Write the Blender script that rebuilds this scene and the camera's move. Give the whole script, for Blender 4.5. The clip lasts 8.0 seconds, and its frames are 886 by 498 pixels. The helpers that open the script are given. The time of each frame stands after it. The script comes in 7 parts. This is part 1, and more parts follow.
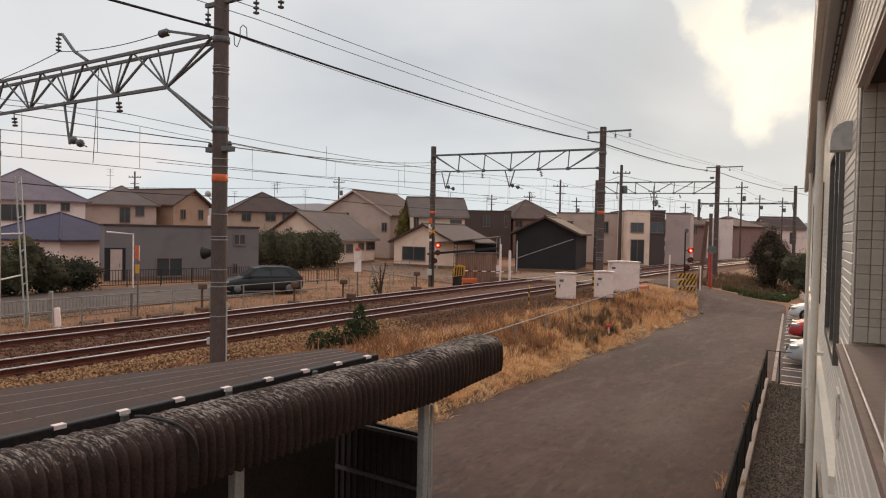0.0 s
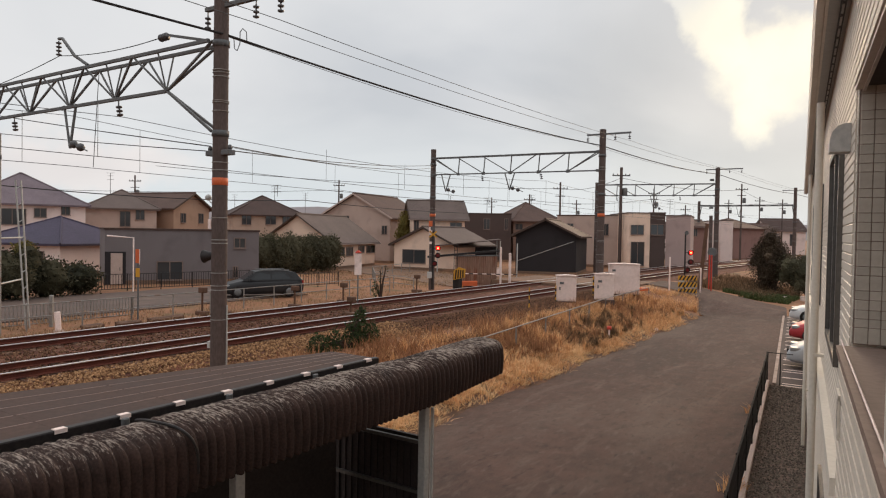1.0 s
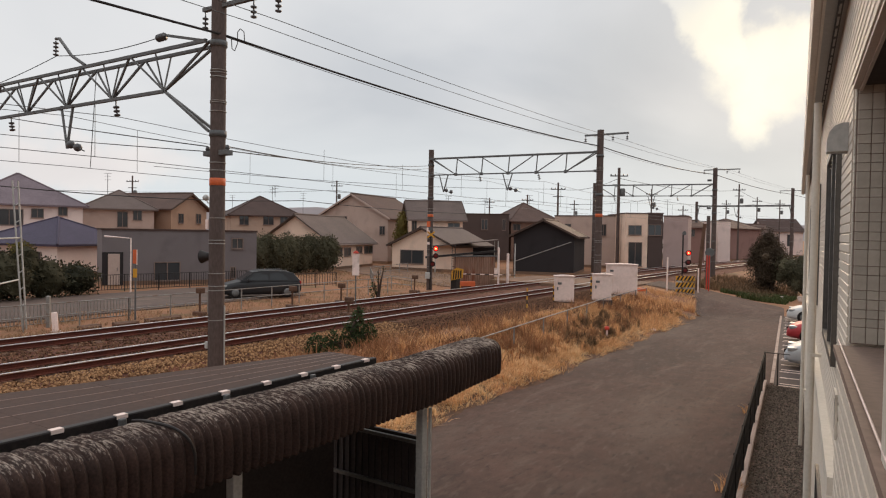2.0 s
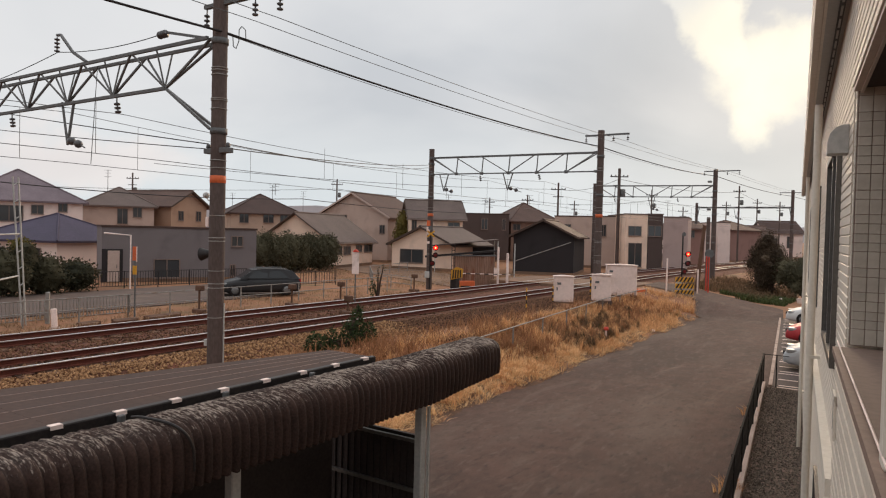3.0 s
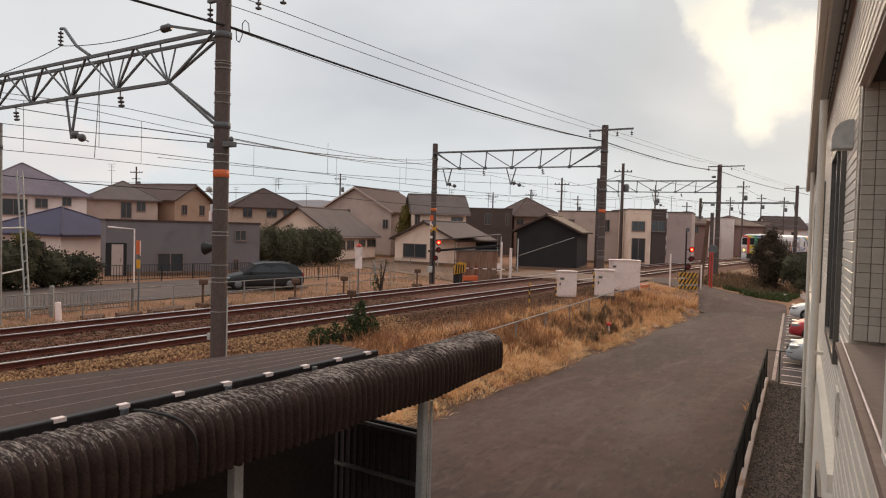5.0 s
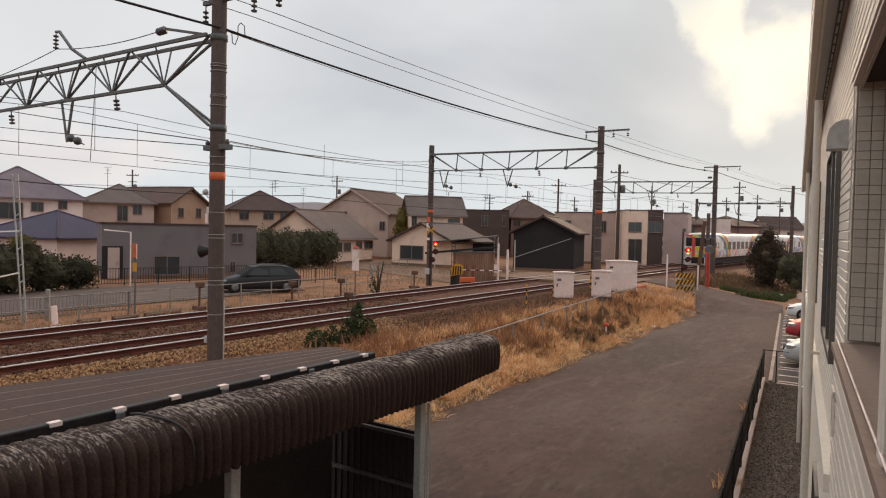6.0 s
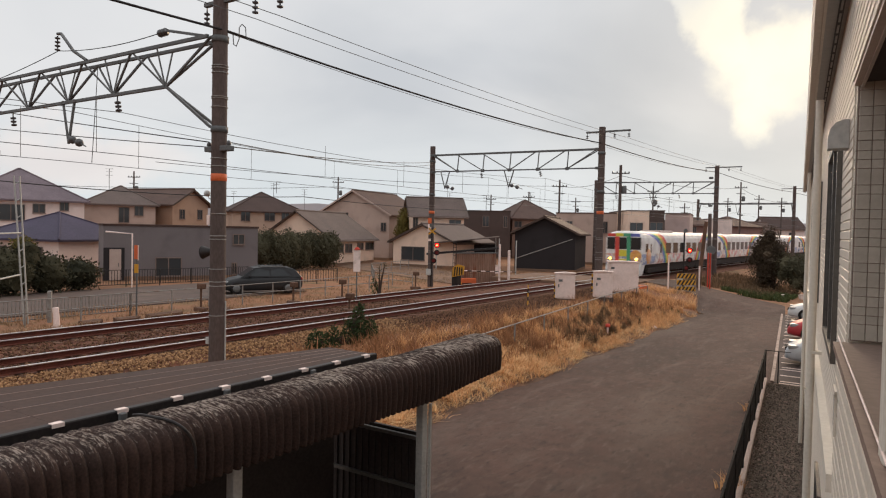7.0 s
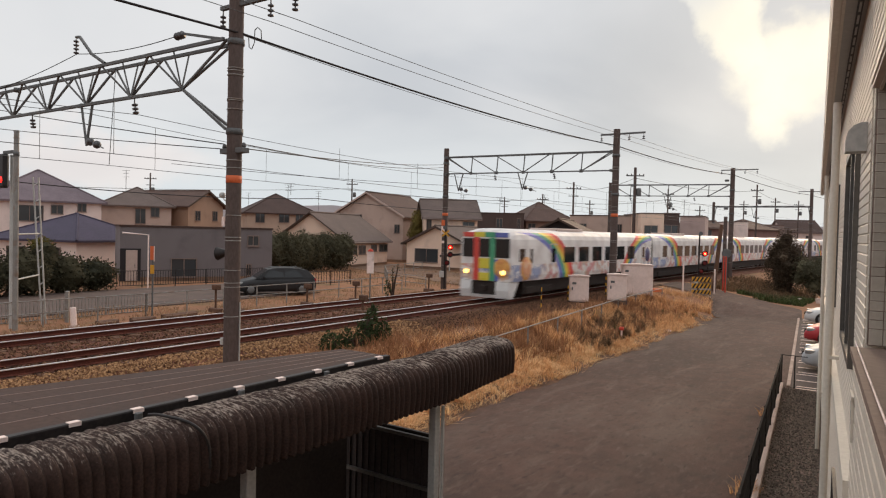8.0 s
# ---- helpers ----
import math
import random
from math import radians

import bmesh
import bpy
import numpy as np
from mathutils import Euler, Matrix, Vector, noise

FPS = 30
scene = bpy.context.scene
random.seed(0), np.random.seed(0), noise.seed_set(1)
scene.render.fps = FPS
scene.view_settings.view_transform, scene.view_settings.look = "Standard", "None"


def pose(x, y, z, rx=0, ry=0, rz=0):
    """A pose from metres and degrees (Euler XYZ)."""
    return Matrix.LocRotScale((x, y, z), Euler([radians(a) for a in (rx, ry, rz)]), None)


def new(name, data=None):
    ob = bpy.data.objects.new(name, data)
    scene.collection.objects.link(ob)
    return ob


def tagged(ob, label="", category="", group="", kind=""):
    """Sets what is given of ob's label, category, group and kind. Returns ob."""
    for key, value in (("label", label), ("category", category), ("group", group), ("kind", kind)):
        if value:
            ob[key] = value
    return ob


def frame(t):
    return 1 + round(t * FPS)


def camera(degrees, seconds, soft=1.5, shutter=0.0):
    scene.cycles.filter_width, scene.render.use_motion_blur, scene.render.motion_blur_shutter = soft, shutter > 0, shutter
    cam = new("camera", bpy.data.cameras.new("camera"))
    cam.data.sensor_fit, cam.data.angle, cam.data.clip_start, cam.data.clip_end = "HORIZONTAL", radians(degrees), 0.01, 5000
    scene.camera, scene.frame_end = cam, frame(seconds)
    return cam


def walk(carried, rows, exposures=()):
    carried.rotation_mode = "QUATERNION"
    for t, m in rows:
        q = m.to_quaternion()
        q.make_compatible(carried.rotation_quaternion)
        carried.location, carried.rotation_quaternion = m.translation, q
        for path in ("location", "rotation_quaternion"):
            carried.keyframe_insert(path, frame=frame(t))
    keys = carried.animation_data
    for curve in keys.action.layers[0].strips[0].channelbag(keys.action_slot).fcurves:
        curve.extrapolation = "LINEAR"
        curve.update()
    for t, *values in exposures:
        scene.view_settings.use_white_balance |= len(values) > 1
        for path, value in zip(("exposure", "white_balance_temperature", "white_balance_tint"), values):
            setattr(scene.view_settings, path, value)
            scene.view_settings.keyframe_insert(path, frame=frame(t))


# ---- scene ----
import functools

SECONDS = 8.0


def aim(x, y, z, heading, dip, lean):
    """A camera pose from its heading (degrees left of the track), dip and lean."""
    return pose(x, y, z, 90 - dip, 0, heading) @ pose(0, 0, 0, 0, 0, lean)


# the world's y axis runs along the railway, x to the right of it; the road is at z = 0
cam = camera(66.2, SECONDS, soft=1.15, shutter=0.5)
walk(cam, [
    (0.0, aim(0.003, 0.002, 4.350, 33.37, 1.60, 1.16)),
    (0.5, aim(0.004, -0.001, 4.348, 33.38, 1.46, 1.09)),
    (1.0, aim(0.006, -0.002, 4.350, 33.39, 1.36, 0.99)),
    (1.5, aim(0.005, 0.005, 4.348, 33.27, 1.33, 0.89)),
    (3.0, aim(0.005, -0.002, 4.343, 33.19, 1.37, 1.41)),
    (3.5, aim(0.008, 0.002, 4.341, 33.39, 1.55, 1.64)),
    (4.0, aim(0.006, 0.002, 4.338, 33.53, 1.80, 1.76)),
    (4.5, aim(0.006, 0.003, 4.341, 33.53, 1.86, 1.68)),
    (6.0, aim(0.010, 0.008, 4.342, 33.20, 1.67, 1.30)),
    (6.5, aim(0.012, 0.006, 4.341, 33.18, 1.61, 1.23)),
    (7.0, aim(0.011, 0.005, 4.339, 33.31, 1.59, 1.19)),
    (7.5, aim(0.011, -0.001, 4.341, 33.82, 1.45, 1.27)),
    (8.0, aim(0.014, 0.000, 4.341, 34.44, 1.44, 1.38)),
], exposures=[(0.0, 0.15, 6600, 13.8), (8.0, 0.15, 6600, 13.8)])

RAIL = 1.18          # height of the rail heads
NEAR, FAR = -16.35, -20.08   # centre lines of the two tracks
BED = RAIL - 0.20

# ---- sky and sun ----
SUN_UP, SUN_LEFT = 15.0, 4.0
world = bpy.data.worlds.new("world")
scene.world = world
world.use_nodes = True


def wire(tree, a, b):
    tree.links.new(a, b)


def sky():
    t = world.node_tree
    n = t.nodes
    n.clear()
    out, bg = n.new("ShaderNodeOutputWorld"), n.new("ShaderNodeBackground")
    air = n.new("ShaderNodeTexSky")
    air.sky_type, air.sun_disc = "NISHITA", False
    air.sun_elevation, air.sun_rotation = radians(SUN_UP), radians(-SUN_LEFT)
    air.dust_density = 3.0
    dim = n.new("ShaderNodeMixRGB")
    dim.blend_type, dim.inputs[0].default_value, dim.inputs[2].default_value = "MULTIPLY", 1.0, (0.06, 0.06, 0.06, 1)
    wire(t, air.outputs[0], dim.inputs[1])
    co = n.new("ShaderNodeTexCoord")
    sep = n.new("ShaderNodeSeparateXYZ")
    wire(t, co.outputs["Generated"], sep.inputs[0])

    def math_node(op, a, b=None, clamp=False):
        m = n.new("ShaderNodeMath")
        m.operation, m.use_clamp = op, clamp
        for i, v in enumerate((a, b)):
            if v is None:
                continue
            if isinstance(v, (int, float)):
                m.inputs[i].default_value = v
            else:
                wire(t, v, m.inputs[i])
        return m.outputs[0]

    # the cloud layer is a plane overhead: direction divided by its rise
    rise = math_node("ADD", math_node("MAXIMUM", sep.outputs[2], 0.0), 0.22)
    px, py = math_node("DIVIDE", sep.outputs[0], rise), math_node("DIVIDE", sep.outputs[1], rise)
    comb = n.new("ShaderNodeCombineXYZ")
    wire(t, px, comb.inputs[0])
    wire(t, py, comb.inputs[1])

    def cloud_noise(vector, scale, detail, distortion, rough=0.5):
        q = n.new("ShaderNodeTexNoise")
        q.inputs["Scale"].default_value, q.inputs["Detail"].default_value = scale, detail
        q.inputs["Distortion"].default_value, q.inputs["Roughness"].default_value = distortion, rough
        wire(t, vector, q.inputs["Vector"])
        return q

    def spread(value, a, b, lo, hi):
        q = n.new("ShaderNodeMapRange")
        q.interpolation_type = "SMOOTHSTEP"
        for k, v in enumerate((a, b, lo, hi)):
            q.inputs[k + 1].default_value = v
        wire(t, value, q.inputs[0])
        return q.outputs[0]

    big = cloud_noise(comb.outputs[0], 0.8, 5, 0.5, 0.45)
    ramp = n.new("ShaderNodeValToRGB")
    e = ramp.color_ramp.elements
    e[0].position, e[0].color = 0.36, (0.525, 0.567, 0.595, 1)
    e[1].position, e[1].color = 0.61, (0.695, 0.725, 0.730, 1)
    wire(t, big.outputs[0], ramp.inputs[0])
    # brighter, bluer band of thin cloud near the horizon
    haze = n.new("ShaderNodeMixRGB")
    haze.inputs[2].default_value = (0.640, 0.715, 0.735, 1)
    wire(t, spread(sep.outputs[2], 0.02, 0.20, 0.85, 0.0), haze.inputs[0])
    wire(t, ramp.outputs[0], haze.inputs[1])
    # a torn gap in the cloud in front of the sun, its outline ragged
    torn = cloud_noise(co.outputs["Generated"], 7.0, 6, 0.0, 0.55)
    tear = n.new("ShaderNodeSeparateXYZ")
    wire(t, torn.outputs["Color"], tear.inputs[0])
    west = math_node("ADD", math_node("ARCTAN2", math_node("MULTIPLY", sep.outputs[0], -1.0), sep.outputs[1]), math_node("MULTIPLY", math_node("SUBTRACT", tear.outputs[0], 0.5), 0.16))
    height = math_node("ADD", math_node("ARCSINE", sep.outputs[2]), math_node("MULTIPLY", math_node("SUBTRACT", tear.outputs[1], 0.5), 0.16))

    def opening(az, el, ra, re, slant=0.0):
        u, v = math_node("SUBTRACT", west, radians(az)), math_node("SUBTRACT", height, radians(el))
        u = math_node("SUBTRACT", u, math_node("MULTIPLY", v, slant))
        u, v = math_node("DIVIDE", u, radians(ra)), math_node("DIVIDE", v, radians(re))
        return math_node("SUBTRACT", 1.0, math_node("ADD", math_node("MULTIPLY", u, u), math_node("MULTIPLY", v, v)))

    gap = math_node("MAXIMUM", opening(12.6, 16.8, 2.1, 5.0, 0.6), math_node("MAXIMUM", opening(7.0, 12.4, 4.2, 2.7), math_node("SUBTRACT", opening(9.0, 9.8, 2.2, 2.4), 0.35)))
    gap = spread(gap, -0.85, 0.60, 0.0, 1.0)
    near_sun = spread(opening(8.4, 13.0, 7.5, 6.5), -0.2, 0.9, 0.0, 1.0)
    wide = spread(opening(6.0, 12.0, 24.0, 13.0), -0.1, 1.0, 0.0, 1.0)
    veil = n.new("ShaderNodeMixRGB")
    veil.blend_type, veil.inputs[2].default_value = "MULTIPLY", (0.86, 0.86, 0.85, 1)
    wire(t, wide, veil.inputs[0])
    wire(t, haze.outputs[0], veil.inputs[1])
    bright = n.new("ShaderNodeMixRGB")
    bright.blend_type, bright.inputs[2].default_value = "ADD", (0.235, 0.215, 0.145, 1)
    wire(t, math_node("MULTIPLY", gap, spread(torn.outputs[0], 0.40, 0.58, 0.72, 1.0)), bright.inputs[0])
    wire(t, veil.outputs[0], bright.inputs[1])
    core = n.new("ShaderNodeMixRGB")
    core.blend_type, core.inputs[2].default_value = "ADD", (0.16, 0.125, 0.03, 1)
    wire(t, math_node("MULTIPLY", near_sun, gap), core.inputs[0])
    wire(t, bright.outputs[0], core.inputs[1])
    # a peach flush low in the west
    warm = n.new("ShaderNodeMixRGB")
    warm.blend_type, warm.inputs[2].default_value = "ADD", (0.11, 0.036, 0.0, 1)
    wire(t, spread(opening(61.5, 5.0, 9.0, 2.4), -0.3, 1.0, 0.0, 1.0), warm.inputs[0])
    wire(t, core.outputs[0], warm.inputs[1])
    # clear air shows faintly through the cloud
    both = n.new("ShaderNodeMixRGB")
    both.inputs[0].default_value = 0.97
    wire(t, dim.outputs[0], both.inputs[1])
    wire(t, warm.outputs[0], both.inputs[2])
    # the overcast is brighter overhead than at the horizon
    up = math_node("ADD", 1.0, math_node("MULTIPLY", math_node("SMOOTH_MIN", math_node("MAXIMUM", math_node("SUBTRACT", sep.outputs[2], 0.42), 0.0), 1.0), 1.5))
    wire(t, both.outputs[0], bg.inputs[0])
    wire(t, up, bg.inputs[1])
    wire(t, bg.outputs[0], out.inputs[0])


sky()
sun_data = bpy.data.lights.new("sun", "SUN")
sun_data.energy, sun_data.angle, sun_data.color = 1.25, radians(26), (1.0, 0.74, 0.48)
sun = new("sun", sun_data)
sun.matrix_world = pose(0, 0, 40, -(90 - SUN_UP), 0, SUN_LEFT)

# ---- materials ----


def mat(name, dark, light, rough=0.8, fine=40.0, coarse=1.5, bump=0.15, metal=0.0, stain=None, stain_size=0.4, stretch=(1, 1, 1), random_tone=0.0, depth=0.01):
    """Two tones mixed by fine and coarse noise, with relief and optional stains; sizes in metres of the object."""
    m = bpy.data.materials.new(name)
    m.use_nodes = True
    t = m.node_tree
    n = t.nodes
    bsdf = n["Principled BSDF"]
    bsdf.inputs["Specular IOR Level"].default_value = 0.5 if rough < 0.5 else 0.25
    if rough >= 0.5 and not metal:      # rough surfaces: the warm cast of the light is put into their colour
        dark, light, stain = [c and (c[0] * 1.17, c[1] * 0.945, c[2] * 0.89) for c in (dark, light, stain)]
    co = n.new("ShaderNodeTexCoord")
    mp = n.new("ShaderNodeMapping")
    mp.inputs["Scale"].default_value = stretch
    wire(t, co.outputs["Object"], mp.inputs[0])

    def noise_tex(scale, detail=4):
        q = n.new("ShaderNodeTexNoise")
        q.inputs["Scale"].default_value, q.inputs["Detail"].default_value = scale, detail
        wire(t, mp.outputs[0], q.inputs["Vector"])
        return q.outputs[0]

    a, b = noise_tex(fine), noise_tex(coarse)
    mix = n.new("ShaderNodeMath")
    mix.operation = "MULTIPLY_ADD"
    mix.inputs[1].default_value, mix.use_clamp = 0.55, True
    wire(t, a, mix.inputs[0])
    half = n.new("ShaderNodeMath")
    half.operation, half.inputs[1].default_value = "MULTIPLY", 0.45
    wire(t, b, half.inputs[0])
    wire(t, half.outputs[0], mix.inputs[2])
    ramp = n.new("ShaderNodeValToRGB")
    e = ramp.color_ramp.elements
    e[0].position, e[0].color = 0.36, (*dark, 1)
    e[1].position, e[1].color = 0.64, (*light, 1)
    wire(t, mix.outputs[0], ramp.inputs[0])
    colour = ramp.outputs[0]
    if stain:
        s = noise_tex(1 / stain_size, 6)
        sr = n.new("ShaderNodeValToRGB")
        e = sr.color_ramp.elements
        e[0].position, e[0].color = 0.52, (0, 0, 0, 1)
        e[1].position, e[1].color = 0.70, (0.85, 0.85, 0.85, 1)
        wire(t, s, sr.inputs[0])
        sm = n.new("ShaderNodeMixRGB")
        sm.inputs[2].default_value = (*stain, 1)
        wire(t, sr.outputs[0], sm.inputs[0])
        wire(t, colour, sm.inputs[1])
        colour = sm.outputs[0]
    if random_tone:
        info, hs = n.new("ShaderNodeObjectInfo"), n.new("ShaderNodeHueSaturation")
        rng = n.new("ShaderNodeMapRange")
        rng.inputs[3].default_value, rng.inputs[4].default_value = 1 - random_tone, 1 + random_tone
        wire(t, info.outputs["Random"], rng.inputs[0])
        wire(t, rng.outputs[0], hs.inputs["Value"])
        wire(t, colour, hs.inputs["Color"])
        colour = hs.outputs[0]
    wire(t, colour, bsdf.inputs["Base Color"])
    bsdf.inputs["Metallic"].default_value = metal
    rr = n.new("ShaderNodeMapRange")
    rr.inputs[3].default_value, rr.inputs[4].default_value = max(0.02, rough - 0.12), min(1, rough + 0.12)
    wire(t, b, rr.inputs[0])
    wire(t, rr.outputs[0], bsdf.inputs["Roughness"])
    if bump:
        bp = n.new("ShaderNodeBump")
        bp.inputs["Strength"].default_value, bp.inputs["Distance"].default_value = bump, depth
        wire(t, a, bp.inputs["Height"])
        wire(t, bp.outputs[0], bsdf.inputs["Normal"])
    return m


def glow(name, colour, strength):
    m = bpy.data.materials.new(name)
    m.use_nodes = True
    bsdf = m.node_tree.nodes["Principled BSDF"]
    bsdf.inputs["Base Color"].default_value = (*colour, 1)
    bsdf.inputs["Emission Color"].default_value = (*colour, 1)
    bsdf.inputs["Emission Strength"].default_value = strength
    return m


def glass(name, tint, rough=0.05):
    m = bpy.data.materials.new(name)
    m.use_nodes = True
    bsdf = m.node_tree.nodes["Principled BSDF"]
    bsdf.inputs["Base Color"].default_value = (*tint, 1)
    bsdf.inputs["Roughness"].default_value = rough
    bsdf.inputs["IOR"].default_value = 1.5
    return m




def worn_asphalt():
    """Brown-grey asphalt: fine stone grain, long smeared dust streaks, broad dark and pale stretches, cracks."""
    m = mat("asphalt", (0.052, 0.035, 0.0285), (0.104, 0.072, 0.0585), 0.9, 60, 2.2, 0.5, depth=0.012)
    t = m.node_tree
    n = t.nodes
    bsdf = n["Principled BSDF"]
    colour = bsdf.inputs["Base Color"].links[0].from_socket
    co = n.new("ShaderNodeTexCoord")

    def layer(colour, tone, amount, scale, lo, hi, stretch, turn=0.0, detail=6, distortion=0.0):
        mp, q, r, mix = n.new("ShaderNodeMapping"), n.new("ShaderNodeTexNoise"), n.new("ShaderNodeMapRange"), n.new("ShaderNodeMixRGB")
        mp.inputs["Scale"].default_value, mp.inputs["Rotation"].default_value = stretch, (0, 0, radians(turn))
        wire(t, co.outputs["Object"], mp.inputs[0])
        q.inputs["Scale"].default_value, q.inputs["Detail"].default_value, q.inputs["Distortion"].default_value = scale, detail, distortion
        q.inputs["Roughness"].default_value = 0.62
        wire(t, mp.outputs[0], q.inputs["Vector"])
        r.inputs[1].default_value, r.inputs[2].default_value, r.inputs[4].default_value = lo, hi, amount
        wire(t, q.outputs[0], r.inputs[0])
        mix.inputs[2].default_value = (*tone, 1)
        wire(t, r.outputs[0], mix.inputs[0])
        wire(t, colour, mix.inputs[1])
        return mix.outputs[0]

    colour = layer(colour, (0.041, 0.027, 0.022), 0.7, 0.16, 0.44, 0.64, (1, 0.6, 1))
    colour = layer(colour, (0.140, 0.097, 0.076), 0.65, 0.42, 0.50, 0.68, (1, 0.32, 1), 12)
    colour = layer(colour, (0.165, 0.113, 0.087), 0.55, 1.7, 0.54, 0.74, (1, 0.22, 1), 20, 8, 0.6)
    colour = layer(colour, (0.030, 0.022, 0.019), 0.55, 2.6, 0.56, 0.72, (1, 0.35, 1), -8, 8)
    colour = layer(colour, (0.135, 0.076, 0.055), 0.6, 0.7, 0.58, 0.70, (0.6, 0.8, 1))
    colour = layer(colour, (0.150, 0.105, 0.083), 0.5, 7.0, 0.54, 0.70, (1, 0.3, 1), 15, 8)
    colour = layer(colour, (0.026, 0.019, 0.016), 0.55, 9.0, 0.55, 0.70, (1, 0.4, 1), 5, 8)
    wire(t, colour, bsdf.inputs["Base Color"])
    return m


ASPHALT = worn_asphalt()
SOIL = mat("soil", (0.165, 0.090, 0.050), (0.32, 0.190, 0.105), 0.95, 12, 0.4, 0.4, depth=0.03, stain=(0.10, 0.09, 0.045), stain_size=1.8)
STREET = mat("street", (0.125, 0.093, 0.067), (0.20, 0.148, 0.107), 0.9, 20, 0.3, 0.2, stain=(0.25, 0.165, 0.10), stain_size=1.6)
LANE = mat("street_asphalt", (0.075, 0.066, 0.060), (0.125, 0.110, 0.098), 0.9, 30, 0.4, 0.25, stain=(0.155, 0.130, 0.108), stain_size=1.4)
BALLAST = mat("ballast", (0.050, 0.020, 0.013), (0.155, 0.07, 0.041), 0.9, 22, 1.2, 0.9, depth=0.05, stain=(0.16, 0.085, 0.05), stain_size=0.7)
RUST = mat("rail_rust", (0.058, 0.018, 0.012), (0.120, 0.040, 0.025), 0.75, 30, 2, 0.2)
RAIL_HEAD = mat("rail_head", (0.84, 0.81, 0.79), (0.94, 0.92, 0.90), 0.36, 60, 3, 0.02, metal=1.0)
SLEEPER = mat("sleeper", (0.07, 0.045, 0.03), (0.15, 0.10, 0.07), 0.9, 25, 2, 0.3)
CONCRETE = mat("pole_concrete", (0.068, 0.060, 0.056), (0.112, 0.100, 0.093), 0.85, 25, 1.2, 0.25, stain=(0.06, 0.052, 0.048), stain_size=0.6, stretch=(1, 1, 0.35))
PALE_CONCRETE = mat("pale_concrete", (0.42, 0.39, 0.35), (0.58, 0.55, 0.5), 0.85, 25, 1.2, 0.2, stain=(0.3, 0.27, 0.23), stain_size=0.5)
STEEL = mat("galvanised_steel", (0.10, 0.10, 0.10), (0.17, 0.165, 0.16), 0.6, 30, 2, 0.1, metal=0.3)
PALE_STEEL = mat("pale_steel", (0.40, 0.39, 0.37), (0.55, 0.53, 0.5), 0.55, 30, 2, 0.1, metal=0.3)
BLACK = mat("black_paint", (0.012, 0.012, 0.013), (0.03, 0.029, 0.028), 0.5, 30, 2, 0.1)
CABLE = mat("cable", (0.015, 0.015, 0.016), (0.03, 0.03, 0.03), 0.6, 30, 2, 0)
WIRE = mat("bare_wire", (0.10, 0.10, 0.10), (0.16, 0.155, 0.15), 0.5, 30, 2, 0, metal=0.5)
PORCELAIN = mat("porcelain", (0.05, 0.045, 0.045), (0.10, 0.09, 0.09), 0.3, 20, 2, 0)
WHITE = mat("white_paint", (0.66, 0.64, 0.61), (0.8, 0.78, 0.75), 0.5, 30, 1.5, 0.08, stain=(0.5, 0.46, 0.4), stain_size=0.35)
BOX_PAINT = mat("box_paint", (0.62, 0.60, 0.57), (0.72, 0.70, 0.67), 0.55, 8, 0.8, 0.05, stain=(0.52, 0.47, 0.41), stain_size=0.9)
FENCE = mat("fence_steel", (0.22, 0.205, 0.19), (0.32, 0.30, 0.275), 0.6, 30, 2, 0.1, metal=0.2, stain=(0.2, 0.12, 0.08), stain_size=0.3)
RED = mat("red_paint", (0.42, 0.05, 0.03), (0.58, 0.08, 0.05), 0.5, 30, 2, 0.05)
ORANGE = mat("orange_paint", (0.48, 0.12, 0.045), (0.62, 0.17, 0.065), 0.5, 30, 2, 0.05)
YELLOW = mat("yellow_paint", (0.46, 0.27, 0.03), (0.58, 0.36, 0.045), 0.55, 30, 2, 0.1)
RED_GLOW = glow("signal_red", (1.0, 0.012, 0.008), 3.5)
RED_CORE = glow("signal_core", (1.0, 0.16, 0.05), 7.0)
RED_DIM = glow("signal_dim", (0.14, 0.006, 0.005), 0.10)
HEAD_GLOW = glow("headlight_glow", (1.0, 0.55, 0.10), 5.0)
DARK_GLASS = glass("dark_glass", (0.02, 0.022, 0.024), 0.06)
WINDOW_GLASS = glass("window_glass", (0.05, 0.052, 0.055), 0.05)

# ---- building blocks ----


